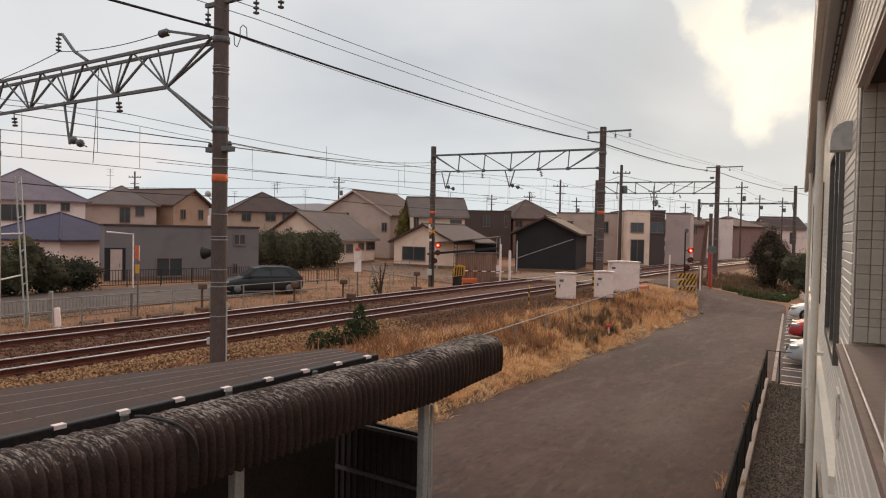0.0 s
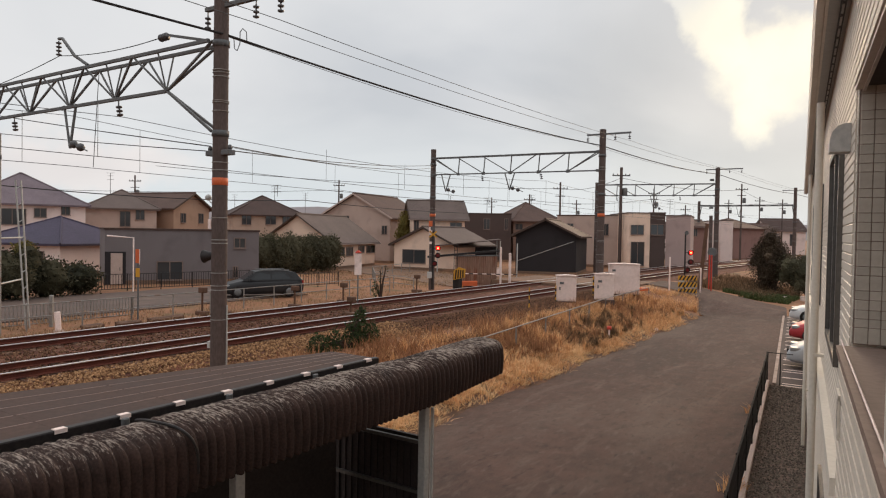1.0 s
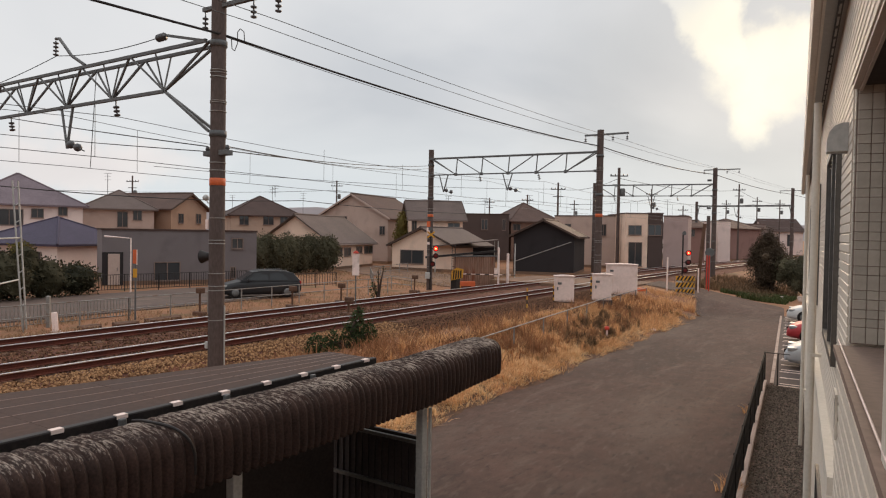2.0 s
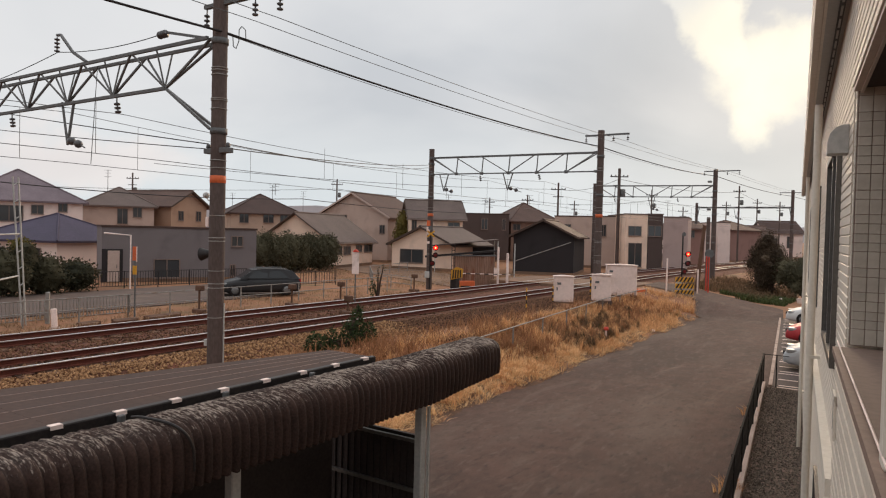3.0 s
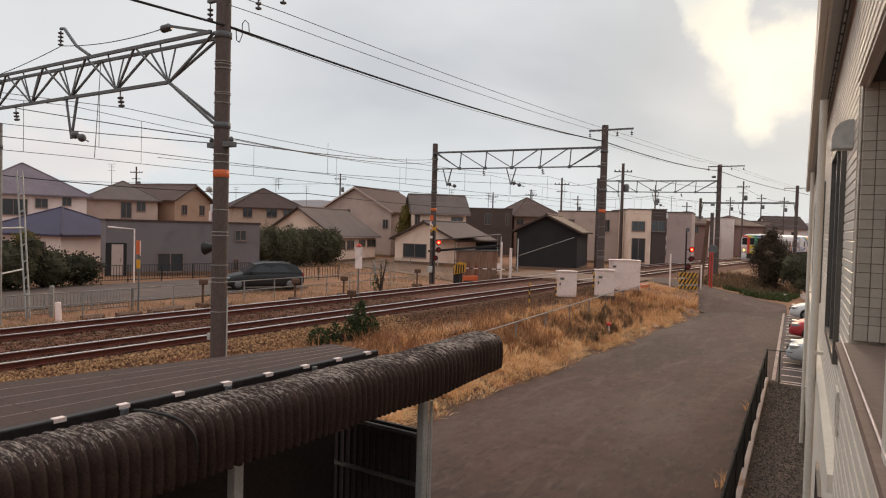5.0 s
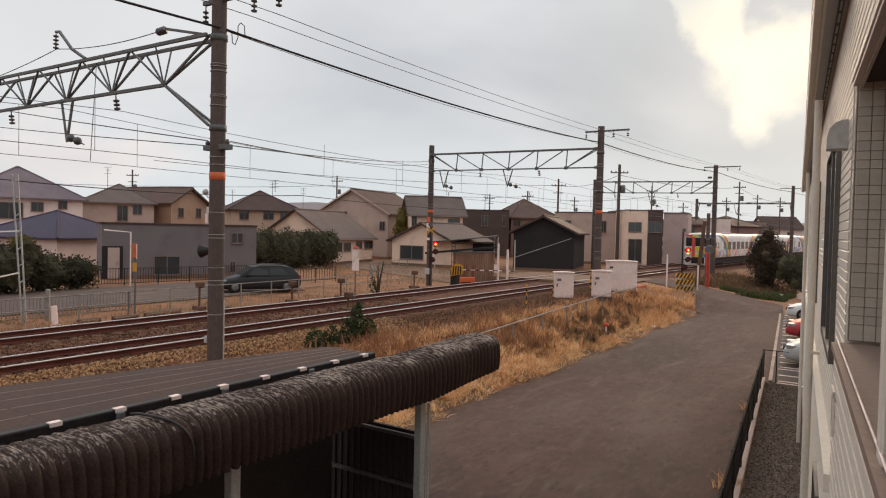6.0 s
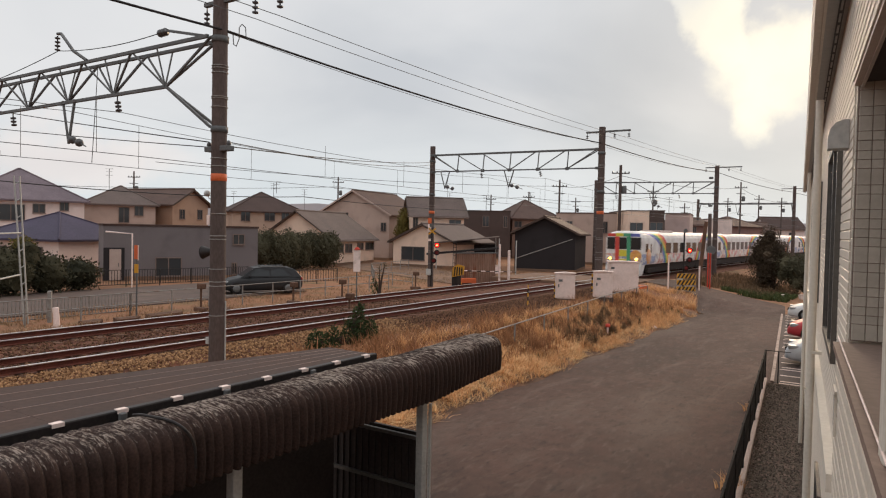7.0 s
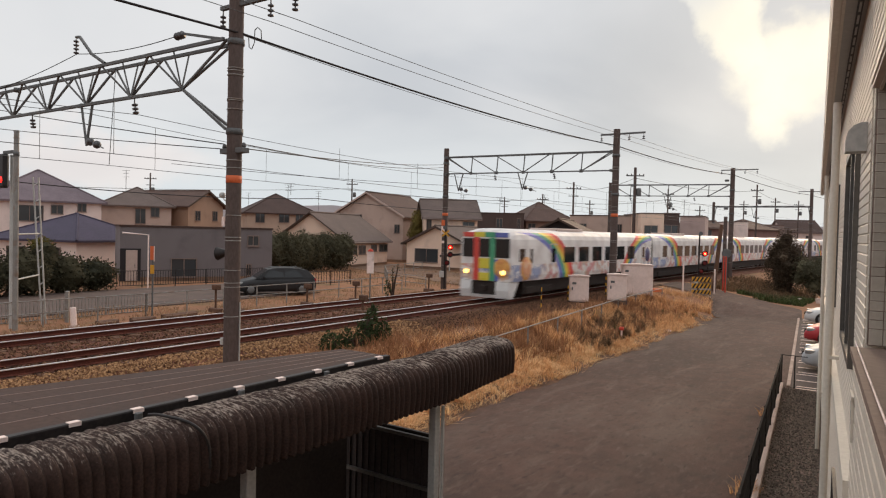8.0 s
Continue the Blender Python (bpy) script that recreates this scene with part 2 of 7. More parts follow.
class Shape:
    """A mesh in the making: vertices and faces."""

    def __init__(self):
        self.v, self.f, self.smooth = [], [], []

    def add(self, verts, faces, smooth=False):
        k = len(self.v)
        self.v += [tuple(p) for p in verts]
        self.f += [tuple(i + k for i in q) for q in faces]
        self.smooth += [smooth] * len(faces)
        return self

    def box(self, x0, x1, y0, y1, z0, z1, m=None, bevel=0.0):
        if bevel:
            b = min(bevel, (x1 - x0) * 0.4, (y1 - y0) * 0.4, (z1 - z0) * 0.4)
            ring = lambda z, i: [(x0 + i, y0 + b, z), (x0 + b, y0 + i, z), (x1 - b, y0 + i, z), (x1 - i, y0 + b, z), (x1 - i, y1 - b, z), (x1 - b, y1 - i, z), (x0 + b, y1 - i, z), (x0 + i, y1 - b, z)]
            v = ring(z0, b * 0.6) + ring(z0 + b, 0) + ring(z1 - b, 0) + ring(z1, b * 0.6)
            f = [tuple(range(7, -1, -1)), tuple(range(24, 32))]
            for r in range(3):
                f += [(r * 8 + i, r * 8 + (i + 1) % 8, r * 8 + 8 + (i + 1) % 8, r * 8 + 8 + i) for i in range(8)]
        else:
            v = [(x, y, z) for z in (z0, z1) for x, y in ((x0, y0), (x1, y0), (x1, y1), (x0, y1))]
            f = [(3, 2, 1, 0), (4, 5, 6, 7), (0, 1, 5, 4), (1, 2, 6, 5), (2, 3, 7, 6), (3, 0, 4, 7)]
        if m is not None:
            v = [m @ Vector(p) for p in v]
        return self.add(v, f)

    def tube(self, a, b, r0, r1=None, seg=8, caps=True):
        a, b = Vector(a), Vector(b)
        r1 = r0 if r1 is None else r1
        q = (b - a).to_track_quat("Z", "Y")
        v = []
        for p, r in ((a, r0), (b, r1)):
            v += [p + q @ Vector((r * math.cos(2 * math.pi * i / seg), r * math.sin(2 * math.pi * i / seg), 0)) for i in range(seg)]
        self.add(v, [(i, (i + 1) % seg, seg + (i + 1) % seg, seg + i) for i in range(seg)], seg > 5)
        if caps:
            self.add(v, [tuple(range(seg - 1, -1, -1)), tuple(range(seg, 2 * seg))])
        return self

    def path(self, pts, r, seg=5):
        """A round wire or pipe through the points, in one piece."""
        pts = [Vector(p) for p in pts]
        v = []
        for i, p in enumerate(pts):
            q = (pts[min(i + 1, len(pts) - 1)] - pts[max(i - 1, 0)]).to_track_quat("Z", "Y")
            v += [p + q @ Vector((r * math.cos(2 * math.pi * k / seg), r * math.sin(2 * math.pi * k / seg), 0)) for k in range(seg)]
        self.add(v, [(j * seg + i, j * seg + (i + 1) % seg, (j + 1) * seg + (i + 1) % seg, (j + 1) * seg + i) for j in range(len(pts) - 1) for i in range(seg)], seg > 4)
        return self

    def bar(self, a, b, w, h):
        """A rectangular bar from a to b."""
        a, b = Vector(a), Vector(b)
        q = (b - a).to_track_quat("Z", "Y").to_matrix().to_4x4()
        return self.box(-w / 2, w / 2, -h / 2, h / 2, 0, (b - a).length, Matrix.Translation(a) @ q)

    def lathe(self, rings, seg=12, centre=(0, 0, 0), axis=None):
        """Rings of (radius, height) turned about z, or about axis."""
        q = Vector(axis).to_track_quat("Z", "Y") if axis else None
        v = []
        for r, z in rings:
            for i in range(seg):
                p = Vector((r * math.cos(2 * math.pi * i / seg), r * math.sin(2 * math.pi * i / seg), z))
                v.append((q @ p if q else p) + Vector(centre))
        f = [(k * seg + i, k * seg + (i + 1) % seg, (k + 1) * seg + (i + 1) % seg, (k + 1) * seg + i) for k in range(len(rings) - 1) for i in range(seg)]
        self.add(v, f, True)
        return self.add(v, [tuple(range(seg - 1, -1, -1)), tuple(range((len(rings) - 1) * seg, len(rings) * seg))])

    def prism(self, outline, x0, x1, axis="x"):
        """An outline of (a, b) pairs pushed from x0 to x1: axis x gives (x, a, b), y gives (a, y, b), z gives (a, b, z)."""
        k = len(outline)
        put = {"x": lambda c, a, b: (c, a, b), "y": lambda c, a, b: (a, c, b), "z": lambda c, a, b: (a, b, c)}[axis]
        v = [put(x0, a, b) for a, b in outline] + [put(x1, a, b) for a, b in outline]
        f = [tuple(range(k - 1, -1, -1)), tuple(range(k, 2 * k))] + [(i, (i + 1) % k, k + (i + 1) % k, k + i) for i in range(k)]
        return self.add(v, f)

    def mesh(self, name, *materials, slots=None):
        me = bpy.data.meshes.new(name)
        me.from_pydata(self.v, [], self.f)
        me.polygons.foreach_set("use_smooth", self.smooth)
        for m in materials:
            me.materials.append(m)
        if slots:
            me.polygons.foreach_set("material_index", slots)
        me.update()
        return me


def part(name, shape, material, parent, label="", m=None):
    """One mesh object under a thing or a part."""
    ob = new(name, shape if isinstance(shape, bpy.types.Mesh) else shape.mesh(name, material))
    ob.parent = parent
    if m is not None:
        ob.matrix_basis = m
    return tagged(ob, label)


def thing(name, label, category, m=None, group="", kind="", shape=None, material=None):
    """A top-level thing: an Empty, or a mesh where a shape is given."""
    ob = new(name, shape.mesh(name, material) if shape else None)
    if m is not None:
        ob.matrix_basis = m
    return tagged(ob, label, category, group, kind)


# ---- ground, road and railway bed ----
CROSS = (41.5, 48.5)     # the level crossing's stretch along the railway


def lerp_profile(profile, x):
    for (xa, za), (xb, zb) in zip(profile, profile[1:]):
        if xa <= x <= xb:
            return za + (zb - za) * (x - xa) / (xb - xa)
    return profile[0][1] if x < profile[0][0] else profile[-1][1]


BANK = [(-3000, 0.55), (-25.0, 0.58), (-23.6, 0.72), (-22.8, 0.86), (-14.0, 0.86), (-13.2, 0.80), (-11.5, 0.52), (-9.6, 0.24), (-8.6, 0.0), (-8.2, -0.05), (3000, -0.05)]


def bend(y):
    """How far the line has curved to the right at y: straight at first, then a wide curve."""
    k, a, b = 0.00074, 44.0, 170.0
    return 0.0 if y < a else k * (y - a) ** 2 if y < b else k * (b - a) * (2 * y - b - a)


def ground_height(x, y):
    z = lerp_profile(BANK, x - (bend(y) if y > 62 else 0.0))
    if -14.5 < x < -8.2 and y < 41:
        z += 0.07 * noise.noise(Vector((x * 0.6, y * 0.35, 1.7)))
    if -13.9 < x < -3.0 and y > 40.5:      # the road climbs to the crossing
        k = min(1.0, (y - 40.5) / 3.0) * min(1.0, max(0.0, (58 - y) / 8.0))
        ramp = lerp_profile([(-13.9, RAIL - 0.06), (-12.6, RAIL - 0.12), (-7.0, 0.25), (-3.0, 0.0)], x)
        z = z + (max(z, ramp) - z) * k
    return z


def grid_sheet(xs, ys, height):
    s = Shape()
    k = len(xs)
    v = [(x, y, height(x, y)) for y in ys for x in xs]
    f = [(j * k + i, j * k + i + 1, (j + 1) * k + i + 1, (j + 1) * k + i) for j in range(len(ys) - 1) for i in range(k - 1)]
    return s.add(v, f, True)


def steps(a, b, d):
    k = max(1, round((b - a) / d))
    return [a + (b - a) * i / k for i in range(k)]


ground_x = [-3000, -1200, -500, -200, -100, -60, -40, -30] + steps(-26, -22, 0.5) + steps(-22, -14.2, 2.0) + steps(-14.2, -8.0, 0.3) + steps(-8.0, 3, 1.0) + [5, 12, 30, 80, 200, 800, 3000]
ground_y = [-3000, -600, -150, -50, -20] + steps(-8, 62, 0.7) + [64, 70, 80, 90, 100, 110, 120, 130, 140, 160, 180, 200, 260, 320, 450, 600, 1400, 3000]
thing("ground", "dry bare earth with sparse withered grass beside the railway", "ground", kind="structure", shape=grid_sheet(ground_x, ground_y, lambda x, y: ground_height(x, y) - 0.02), material=SOIL)


def road_edge(y):
    return -8.65 - 0.12 * math.sin(y * 0.9) - 0.08 * math.sin(y * 2.3 + 1)


def road_sheet():
    s = Shape()
    ys = steps(-8, 40.0, 0.8)
    v, f = [], []
    cols = [0, 0.06, 0.15, 0.3, 0.5, 0.7, 0.85, 1.0]
    for y in ys:
        a, b = road_edge(y), -0.55 - 0.098 * y
        for c in cols:
            x = a + (b - a) * c
            v.append((x, y, 0.012 + 0.02 * noise.noise(Vector((x * 0.3, y * 0.2, 4))) * min(1, c * 5)))
    k = len(cols)
    for j in range(len(ys) - 1):
        f += [(j * k + i, j * k + i + 1, (j + 1) * k + i + 1, (j + 1) * k + i) for i in range(k - 1)]
    s.add(v, f, True)
    # the part that swings left and climbs to the crossing
    ys = steps(ys[-1], 50.5, 0.55)
    v, f = [], []
    for y in ys:
        a = lerp_profile([(0, -8.8), (39.2, -8.8), (43.2, -9.7), (44.4, -11.0), (45.8, -13.85), (100, -13.85)], y)
        b = lerp_profile([(0, -4.2), (39.2, -4.39), (46.0, -5.2), (48.0, -7.5), (49.0, -10.2), (50.5, -13.4)], y)
        for c in cols:
            x = a + (b - a) * c
            v.append((x, y, ground_height(x, y) + 0.035))
    for j in range(len(ys) - 1):
        f += [(j * k + i, j * k + i + 1, (j + 1) * k + i + 1, (j + 1) * k + i) for i in range(k - 1)]
    return s.add(v, f, True)


thing("road", "worn grey-brown asphalt lane with pale dusty patches", "road", kind="structure", shape=road_sheet(), material=ASPHALT)
# street and yards beyond the railway
thing("street", "worn grey asphalt street in front of the houses", "road", kind="structure", shape=Shape().box(-37, -28.6, -30, 29, 0.45, 0.62), material=LANE)
thing("crossing_street", "pale street leading off the level crossing", "road", kind="structure", shape=Shape().prism([(-23.2, 39.0), (-23.2, 47.0), (-60, 66), (-60, 57)], 0.4, 0.61, "z"), material=STREET)


def ballast_bed():
    s = Shape()
    ys = [-40] + steps(-20, 60, 0.5) + steps(60, 200, 8) + [400]
    xs = [-23.0, -22.4, -21.9] + steps(-21.4, -15.0, 0.4) + [-15.0, -14.6, -14.0, -13.5]

    def z(x, y):
        base = lerp_profile([(-23, 0.80), (-21.9, BED), (-14.75, BED), (-13.5, 0.76)], x)
        return base + (0.035 * noise.noise(Vector((x * 3, y * 3, 0))) + 0.02 * noise.noise(Vector((x * 9, y * 9, 3))) if -20 < y < 60 else 0)
    g = grid_sheet(xs, ys, z)
    return s.add([(p[0] + bend(p[1]), p[1], p[2]) for p in g.v], g.f, True)


thing("ballast", "rust-stained brown crushed stone bed under the rails", "ballast", kind="structure", shape=ballast_bed(), material=BALLAST)


def rail_shape(length):
    s = Shape()
    prof = [(-0.062, 0), (0.062, 0), (0.062, 0.012), (0.012, 0.035), (0.010, 0.105), (0.033, 0.118), (0.033, 0.148), (-0.033, 0.148), (-0.033, 0.118), (-0.010, 0.105), (-0.012, 0.035), (-0.062, 0.012)]
    return sweep(s, prof, -40, -40 + length)


def sweep(s, prof, y0, y1):
    """A long bar of one section that follows the line's curve."""
    ys = [y0] + [y for y in steps(44, 200, 4) if y < y1] + [y1]
    k = len(prof)
    v = [(x + bend(y), y, z) for y in ys for x, z in prof]
    f = [(j * k + i, j * k + (i + 1) % k, (j + 1) * k + (i + 1) % k, (j + 1) * k + i) for j in range(len(ys) - 1) for i in range(k)]
    return s.add(v, f + [tuple(range(k - 1, -1, -1)), tuple(range(len(v) - k, len(v)))])


def railway_track(x, label):
    track = thing("railway_track", label, "railway track", pose(x, 0, 0), group="railway tracks")
    body = rail_shape(460).mesh("rail", RUST)
    head = sweep(Shape(), [(-0.0345, 0.134), (0.0345, 0.134), (0.0345, 0.153), (-0.0345, 0.153)], -40, 420).mesh("rail_head", RAIL_HEAD)
    for side in (-0.566, 0.566):
        r = part("rail", body, None, track, "rust-brown rail", pose(side, 0, RAIL - 0.153))
        part("rail_head", head, None, r, "bright worn rail head")
    tie = Shape().box(-1.0, 1.0, -0.11, 0.11, -0.14, 0.012, bevel=0.02).mesh("sleeper", SLEEPER)
    y = -10.0
    while y < 90:
        part("sleeper", tie, None, track, m=pose(bend(y) + random.uniform(-0.03, 0.03), y, RAIL - 0.19, 0, 0, random.uniform(-0.6, 0.6)))
        y += 0.62
    return track


railway_track(NEAR, "rusty narrow-gauge track with bright worn rail heads on ballast")
railway_track(FAR, "rusty narrow-gauge track with bright worn rail heads on ballast")


def dirt_fringe():
    """Trodden dirt washed over the ragged edge of the asphalt."""
    ys = steps(6, 39, 0.12)
    s = Shape()
    v = []
    for y in ys:
        e = road_edge(y)
        w = 0.16 + 0.30 * max(0.0, noise.noise(Vector((y * 0.7, 5.5, 0)))) + 0.10 * noise.noise(Vector((y * 3.1, 1.5, 0)))
        v += [(e - 0.5, y, ground_height(e - 0.5, y) + 0.01), (e, y, 0.04), (e + max(0.06, w * 1.4), y, -0.012)]
    f = [(3 * j + i, 3 * j + i + 1, 3 * j + i + 4, 3 * j + i + 3) for j in range(len(ys) - 1) for i in range(2)]
    return s.add(v, f, True)


DIRT = mat("dark_dirt", (0.055, 0.036, 0.024), (0.13, 0.085, 0.055), 0.95, 30, 1.5, 0.5, depth=0.02, stain=(0.19, 0.12, 0.07), stain_size=0.5)
thing("verge", "dark trodden dirt along the ragged road edge", "dirt", kind="structure", shape=dirt_fringe(), material=DIRT)
# ---- the building that the view is taken from ----
TURN = 5.6    # degrees by which the building stands turned from the railway
SIDING = mat("siding", (0.66, 0.575, 0.48), (0.76, 0.665, 0.565), 0.49, 30, 1.2, 0.1)
TILE = mat("wall_tile", (0.50, 0.435, 0.36), (0.58, 0.51, 0.43), 0.45, 40, 2.0, 0.1, random_tone=0.07)
GROUT = mat("grout", (0.24, 0.215, 0.19), (0.29, 0.26, 0.23), 0.9, 30, 2, 0.2)
TRIM = mat("cream_trim", (0.66, 0.585, 0.495), (0.76, 0.68, 0.585), 0.45, 30, 1.5, 0.05)
SOFFIT = mat("soffit", (0.42, 0.40, 0.375), (0.50, 0.475, 0.45), 0.49, 30, 1.5, 0.1)
# soffit grey darkened, so the colour itself holds the balcony's shade
SHADED_CEILING = mat("shaded_ceiling", (0.055, 0.053, 0.05), (0.08, 0.077, 0.073), 0.8, 30, 1.5, 0.1)
LEDGE = mat("ledge_sheet", (0.19, 0.16, 0.135), (0.25, 0.21, 0.18), 0.6, 30, 1.0, 0.1)
FRAME = mat("bronze_frame", (0.10, 0.09, 0.08), (0.15, 0.135, 0.12), 0.45, 30, 2, 0.05, metal=0.4)
GRAVEL = mat("gravel", (0.07, 0.058, 0.048), (0.27, 0.225, 0.19), 0.95, 45, 3, 0.8, depth=0.03)
for matt in (SIDING, TRIM, SOFFIT, TILE):       # chalky, weathered surfaces
    matt.node_tree.nodes["Principled BSDF"].inputs["Specular IOR Level"].default_value = 0.06
home = pose(0, 0, 0, 0, 0, TURN)
WX = 0.23     # the outer face of the wall


@functools.lru_cache(None)
def tile_mesh(w, h):
    """A glazed wall tile, its joint left open round it; shared by all of its size."""
    return Shape().box(0.0014, w - 0.0014, -0.005, 0, 0.0014, h - 0.0014, bevel=0.002).mesh("tile", TILE)


def apartment():
    b = thing("apartment_building", "cream-sided two-storey apartment house with tiled bays", "building", home, kind="structure")
    z0, eave = 0.0, 5.78
    # wall beyond the balcony, with ribbed siding
    part("wall", Shape().box(WX + 0.006, 7.0, 3.95, 24.0, z0, eave), SIDING, b)
    y_near = 3.87
    rib = Shape()
    z = 0.12
    while z < eave - 0.1:
        rib.prism([(WX + 0.005, z), (WX, z + 0.004), (WX, z + 0.044), (WX + 0.005, z + 0.048)], y_near + 0.1, 24.0, "y")
        z += 0.052
    part("siding_boards", rib, SIDING, b, "cream horizontal siding boards")
    # parapet of the balcony and its wide sheet ledge
    part("parapet", Shape().box(WX - 0.03, WX + 0.10, -6, 3.86, 3.06, 3.80), SIDING, b)
    rib = Shape()
    z = 3.08
    while z < 3.74:
        rib.box(WX - 0.045, WX - 0.0299, -6, 3.86, z, z + 0.055)
        z += 0.075
    part("parapet_ribs", rib, SIDING, b, "cream ribbed parapet cladding")
    part("ledge", Shape().box(WX - 0.06, WX + 1.6, -6, 3.865, 3.80, 3.83), LEDGE, b, "flat grey-brown sheet-metal ledge")
    part("lower_wall", Shape().box(WX + 0.02, 7.0, -6, 3.94, 0, 3.05), SIDING, b)
    part("back_wall", Shape().box(WX + 1.62, 7.0, -6, 3.94, 3.06, eave), SIDING, b)
    # tiled end wall of the balcony, tile by tile
    part("bay_wall", Shape().box(WX + 0.012, WX + 1.6, 3.872, 3.945, 3.84, eave - 0.02), GROUT, b)
    heights, widths = (0.080, 0.043, 0.043, 0.049, 0.045, 0.074, 0.044), (0.060, 0.051, 0.034)
    z, row = 3.843, 0
    while z < 5.12:
        h = heights[row % 7]
        x, col = WX + 0.014, 0
        while x < WX + 0.62:
            w = widths[col % 3]
            part("tile", tile_mesh(w, h), None, b, m=pose(x, 3.871, z, random.uniform(-0.4, 0.4), 0, random.uniform(-0.4, 0.4)))
            x, col = x + w, col + 1
        part("tile", tile_mesh(0.072, h), None, b, m=pose(WX + 0.011, 3.9445, z, random.uniform(-0.4, 0.4), 0, -90 + random.uniform(-0.4, 0.4)))
        z, row = z + h, row + 1
    # balcony ceiling, shade put into its colour, and its dark slot
    part("balcony_ceiling", Shape().box(WX + 0.02, WX + 1.6, -6, 3.86, 5.095, 5.25), SHADED_CEILING, b, "balcony ceiling with shade put into its grey")
    part("drip_edge", Shape().box(WX + 0.0195, WX + 0.032, -6, 3.866, 5.07, 5.094), TRIM, b, "thin pale drip edge")
    part("lintel", Shape().box(WX - 0.01, WX + 0.019, -6, 3.868, 5.08, eave - 0.02), SIDING, b)
    part("balcony_post", Shape().box(0.188, 0.27, 1.80, 1.88, 3.831, 5.09, bevel=0.006), TRIM, b, "pale slim balcony post")
    rib = Shape()
    z = 5.10
    while z < eave - 0.06:
        rib.box(WX - 0.017, WX - 0.0101, -6, 3.866, z, z + 0.036)
        z += 0.05
    part("lintel_boards", rib, SIDING, b, "cream narrow siding boards")
    # eaves: soffit, fascia and gutter
    part("soffit", Shape().box(0.115, 7.2, -6, 24.2, eave, eave + 0.05), SOFFIT, b, "pale flat soffit")
    vent = part("soffit_vent", Shape().box(WX - 0.052, WX - 0.020, -6, 24.1, eave - 0.010, eave - 0.001), BLACK, b, "dark ventilation slot")
    bars = [(y, min(y + 0.19, 24.0)) for y in steps(1.5, 24.0, 0.27)]
    for y0, y1 in bars:
        part("vent_bar", Shape().box(WX - 0.042, WX - 0.030, y0, y1, eave - 0.016, eave - 0.0105), SOFFIT, vent)
    part("fascia", Shape().box(0.095, 0.114, -6, 24.2, eave - 0.03, eave + 0.22), TRIM, b)
    part("gutter", Shape().prism([(0.05, eave + 0.05), (0.045, eave + 0.16), (0.037, eave + 0.165), (0.035, eave + 0.04), (0.05, eave - 0.02), (0.094, eave - 0.02), (0.094, eave + 0.02), (0.065, eave + 0.02)], -6, 24.2, "y"), TRIM, b, "cream box gutter")
    part("roof", Shape().prism([(0.06, eave + 0.23), (7.2, eave + 0.23), (7.2, eave + 2.3)], -6, 24.2, "y"), SOFFIT, b)
    # string course between the storeys
    part("string_course", Shape().box(WX - 0.055, WX + 0.019, 4.25, 24.0, 2.95, 3.05), TRIM, b, "cream ledge between the storeys")
    part("corner_board", Shape().box(WX - 0.035, WX + 0.019, 3.98, 4.12, 0.1, 2.9), TRIM, b, "cream corner board")
    part("scupper", Shape().box(WX - 0.052, WX - 0.0465, 3.66, 3.78, 3.44, 3.60), BLACK, b, "dark drain slot")
    part("scupper_frame", Shape().box(WX - 0.056, WX - 0.0461, 3.62, 3.655, 3.42, 3.62).box(WX - 0.056, WX - 0.0461, 3.62, 3.80, 3.605, 3.63), TRIM, b, "cream slot frame")
    part("ledge_wire", Shape().tube((WX - 0.04, -6, 3.86), (WX - 0.04, 3.84, 3.86), 0.004, seg=6), WHITE, b, "thin pale wire")
    for y0, y1, z0, z1 in ((4.9, 6.6, 3.55, 5.02), (9.4, 11.1, 3.55, 5.02), (14.0, 15.6, 3.55, 5.02), (6.4, 7.4, 1.0, 2.2), (12, 13.6, 0.9, 2.2)):
        w = part("window", Shape().box(WX - 0.03, WX + 0.019, y0, y0 + 0.05, z0, z1).box(WX - 0.03, WX + 0.019, y1 - 0.05, y1, z0, z1).box(WX - 0.03, WX + 0.019, y0 + 0.051, y1 - 0.051, z0, z0 + 0.05).box(WX - 0.03, WX + 0.019, y0 + 0.051, y1 - 0.051, z1 - 0.05, z1).box(WX - 0.022, WX + 0.01, (y0 + y1) / 2 - 0.025, (y0 + y1) / 2 + 0.025, z0 + 0.051, z1 - 0.051), FRAME, b, "dark bronze sliding window")
        part("pane", Shape().box(WX - 0.008, WX - 0.002, y0 + 0.05, y1 - 0.05, z0 + 0.05, z1 - 0.05), WINDOW_GLASS, w, "dark reflective pane")
    # rainwater pipes
    for y in (16.0, 7.6):
        p = part("downpipe", Shape().tube((0.14, y, 0.05), (0.14, y, eave - 0.1), 0.035, seg=12), TRIM, b, "cream rainwater pipe")
        part("pipe_clip", Shape().box(0.13, WX, y - 0.045, y + 0.045, 1.2, 1.23).box(0.13, WX, y - 0.045, y + 0.045, 3.2, 3.23), TRIM, p)
    # vent hood by the tiles
    hood = Shape()
    prof = [(0, 0), (-0.14, 0), (-0.14, 0.09), (-0.125, 0.15), (-0.09, 0.195), (-0.04, 0.215), (0, 0.215)]
    hood.prism([(WX - 0.001 + a * 0.72, 4.83 + h * 0.72) for a, h in prof], 4.29, 4.42, "y")
    part("vent_hood", hood, PALE_STEEL, b, "grey sheet-metal vent hood")
    return b


apartment()


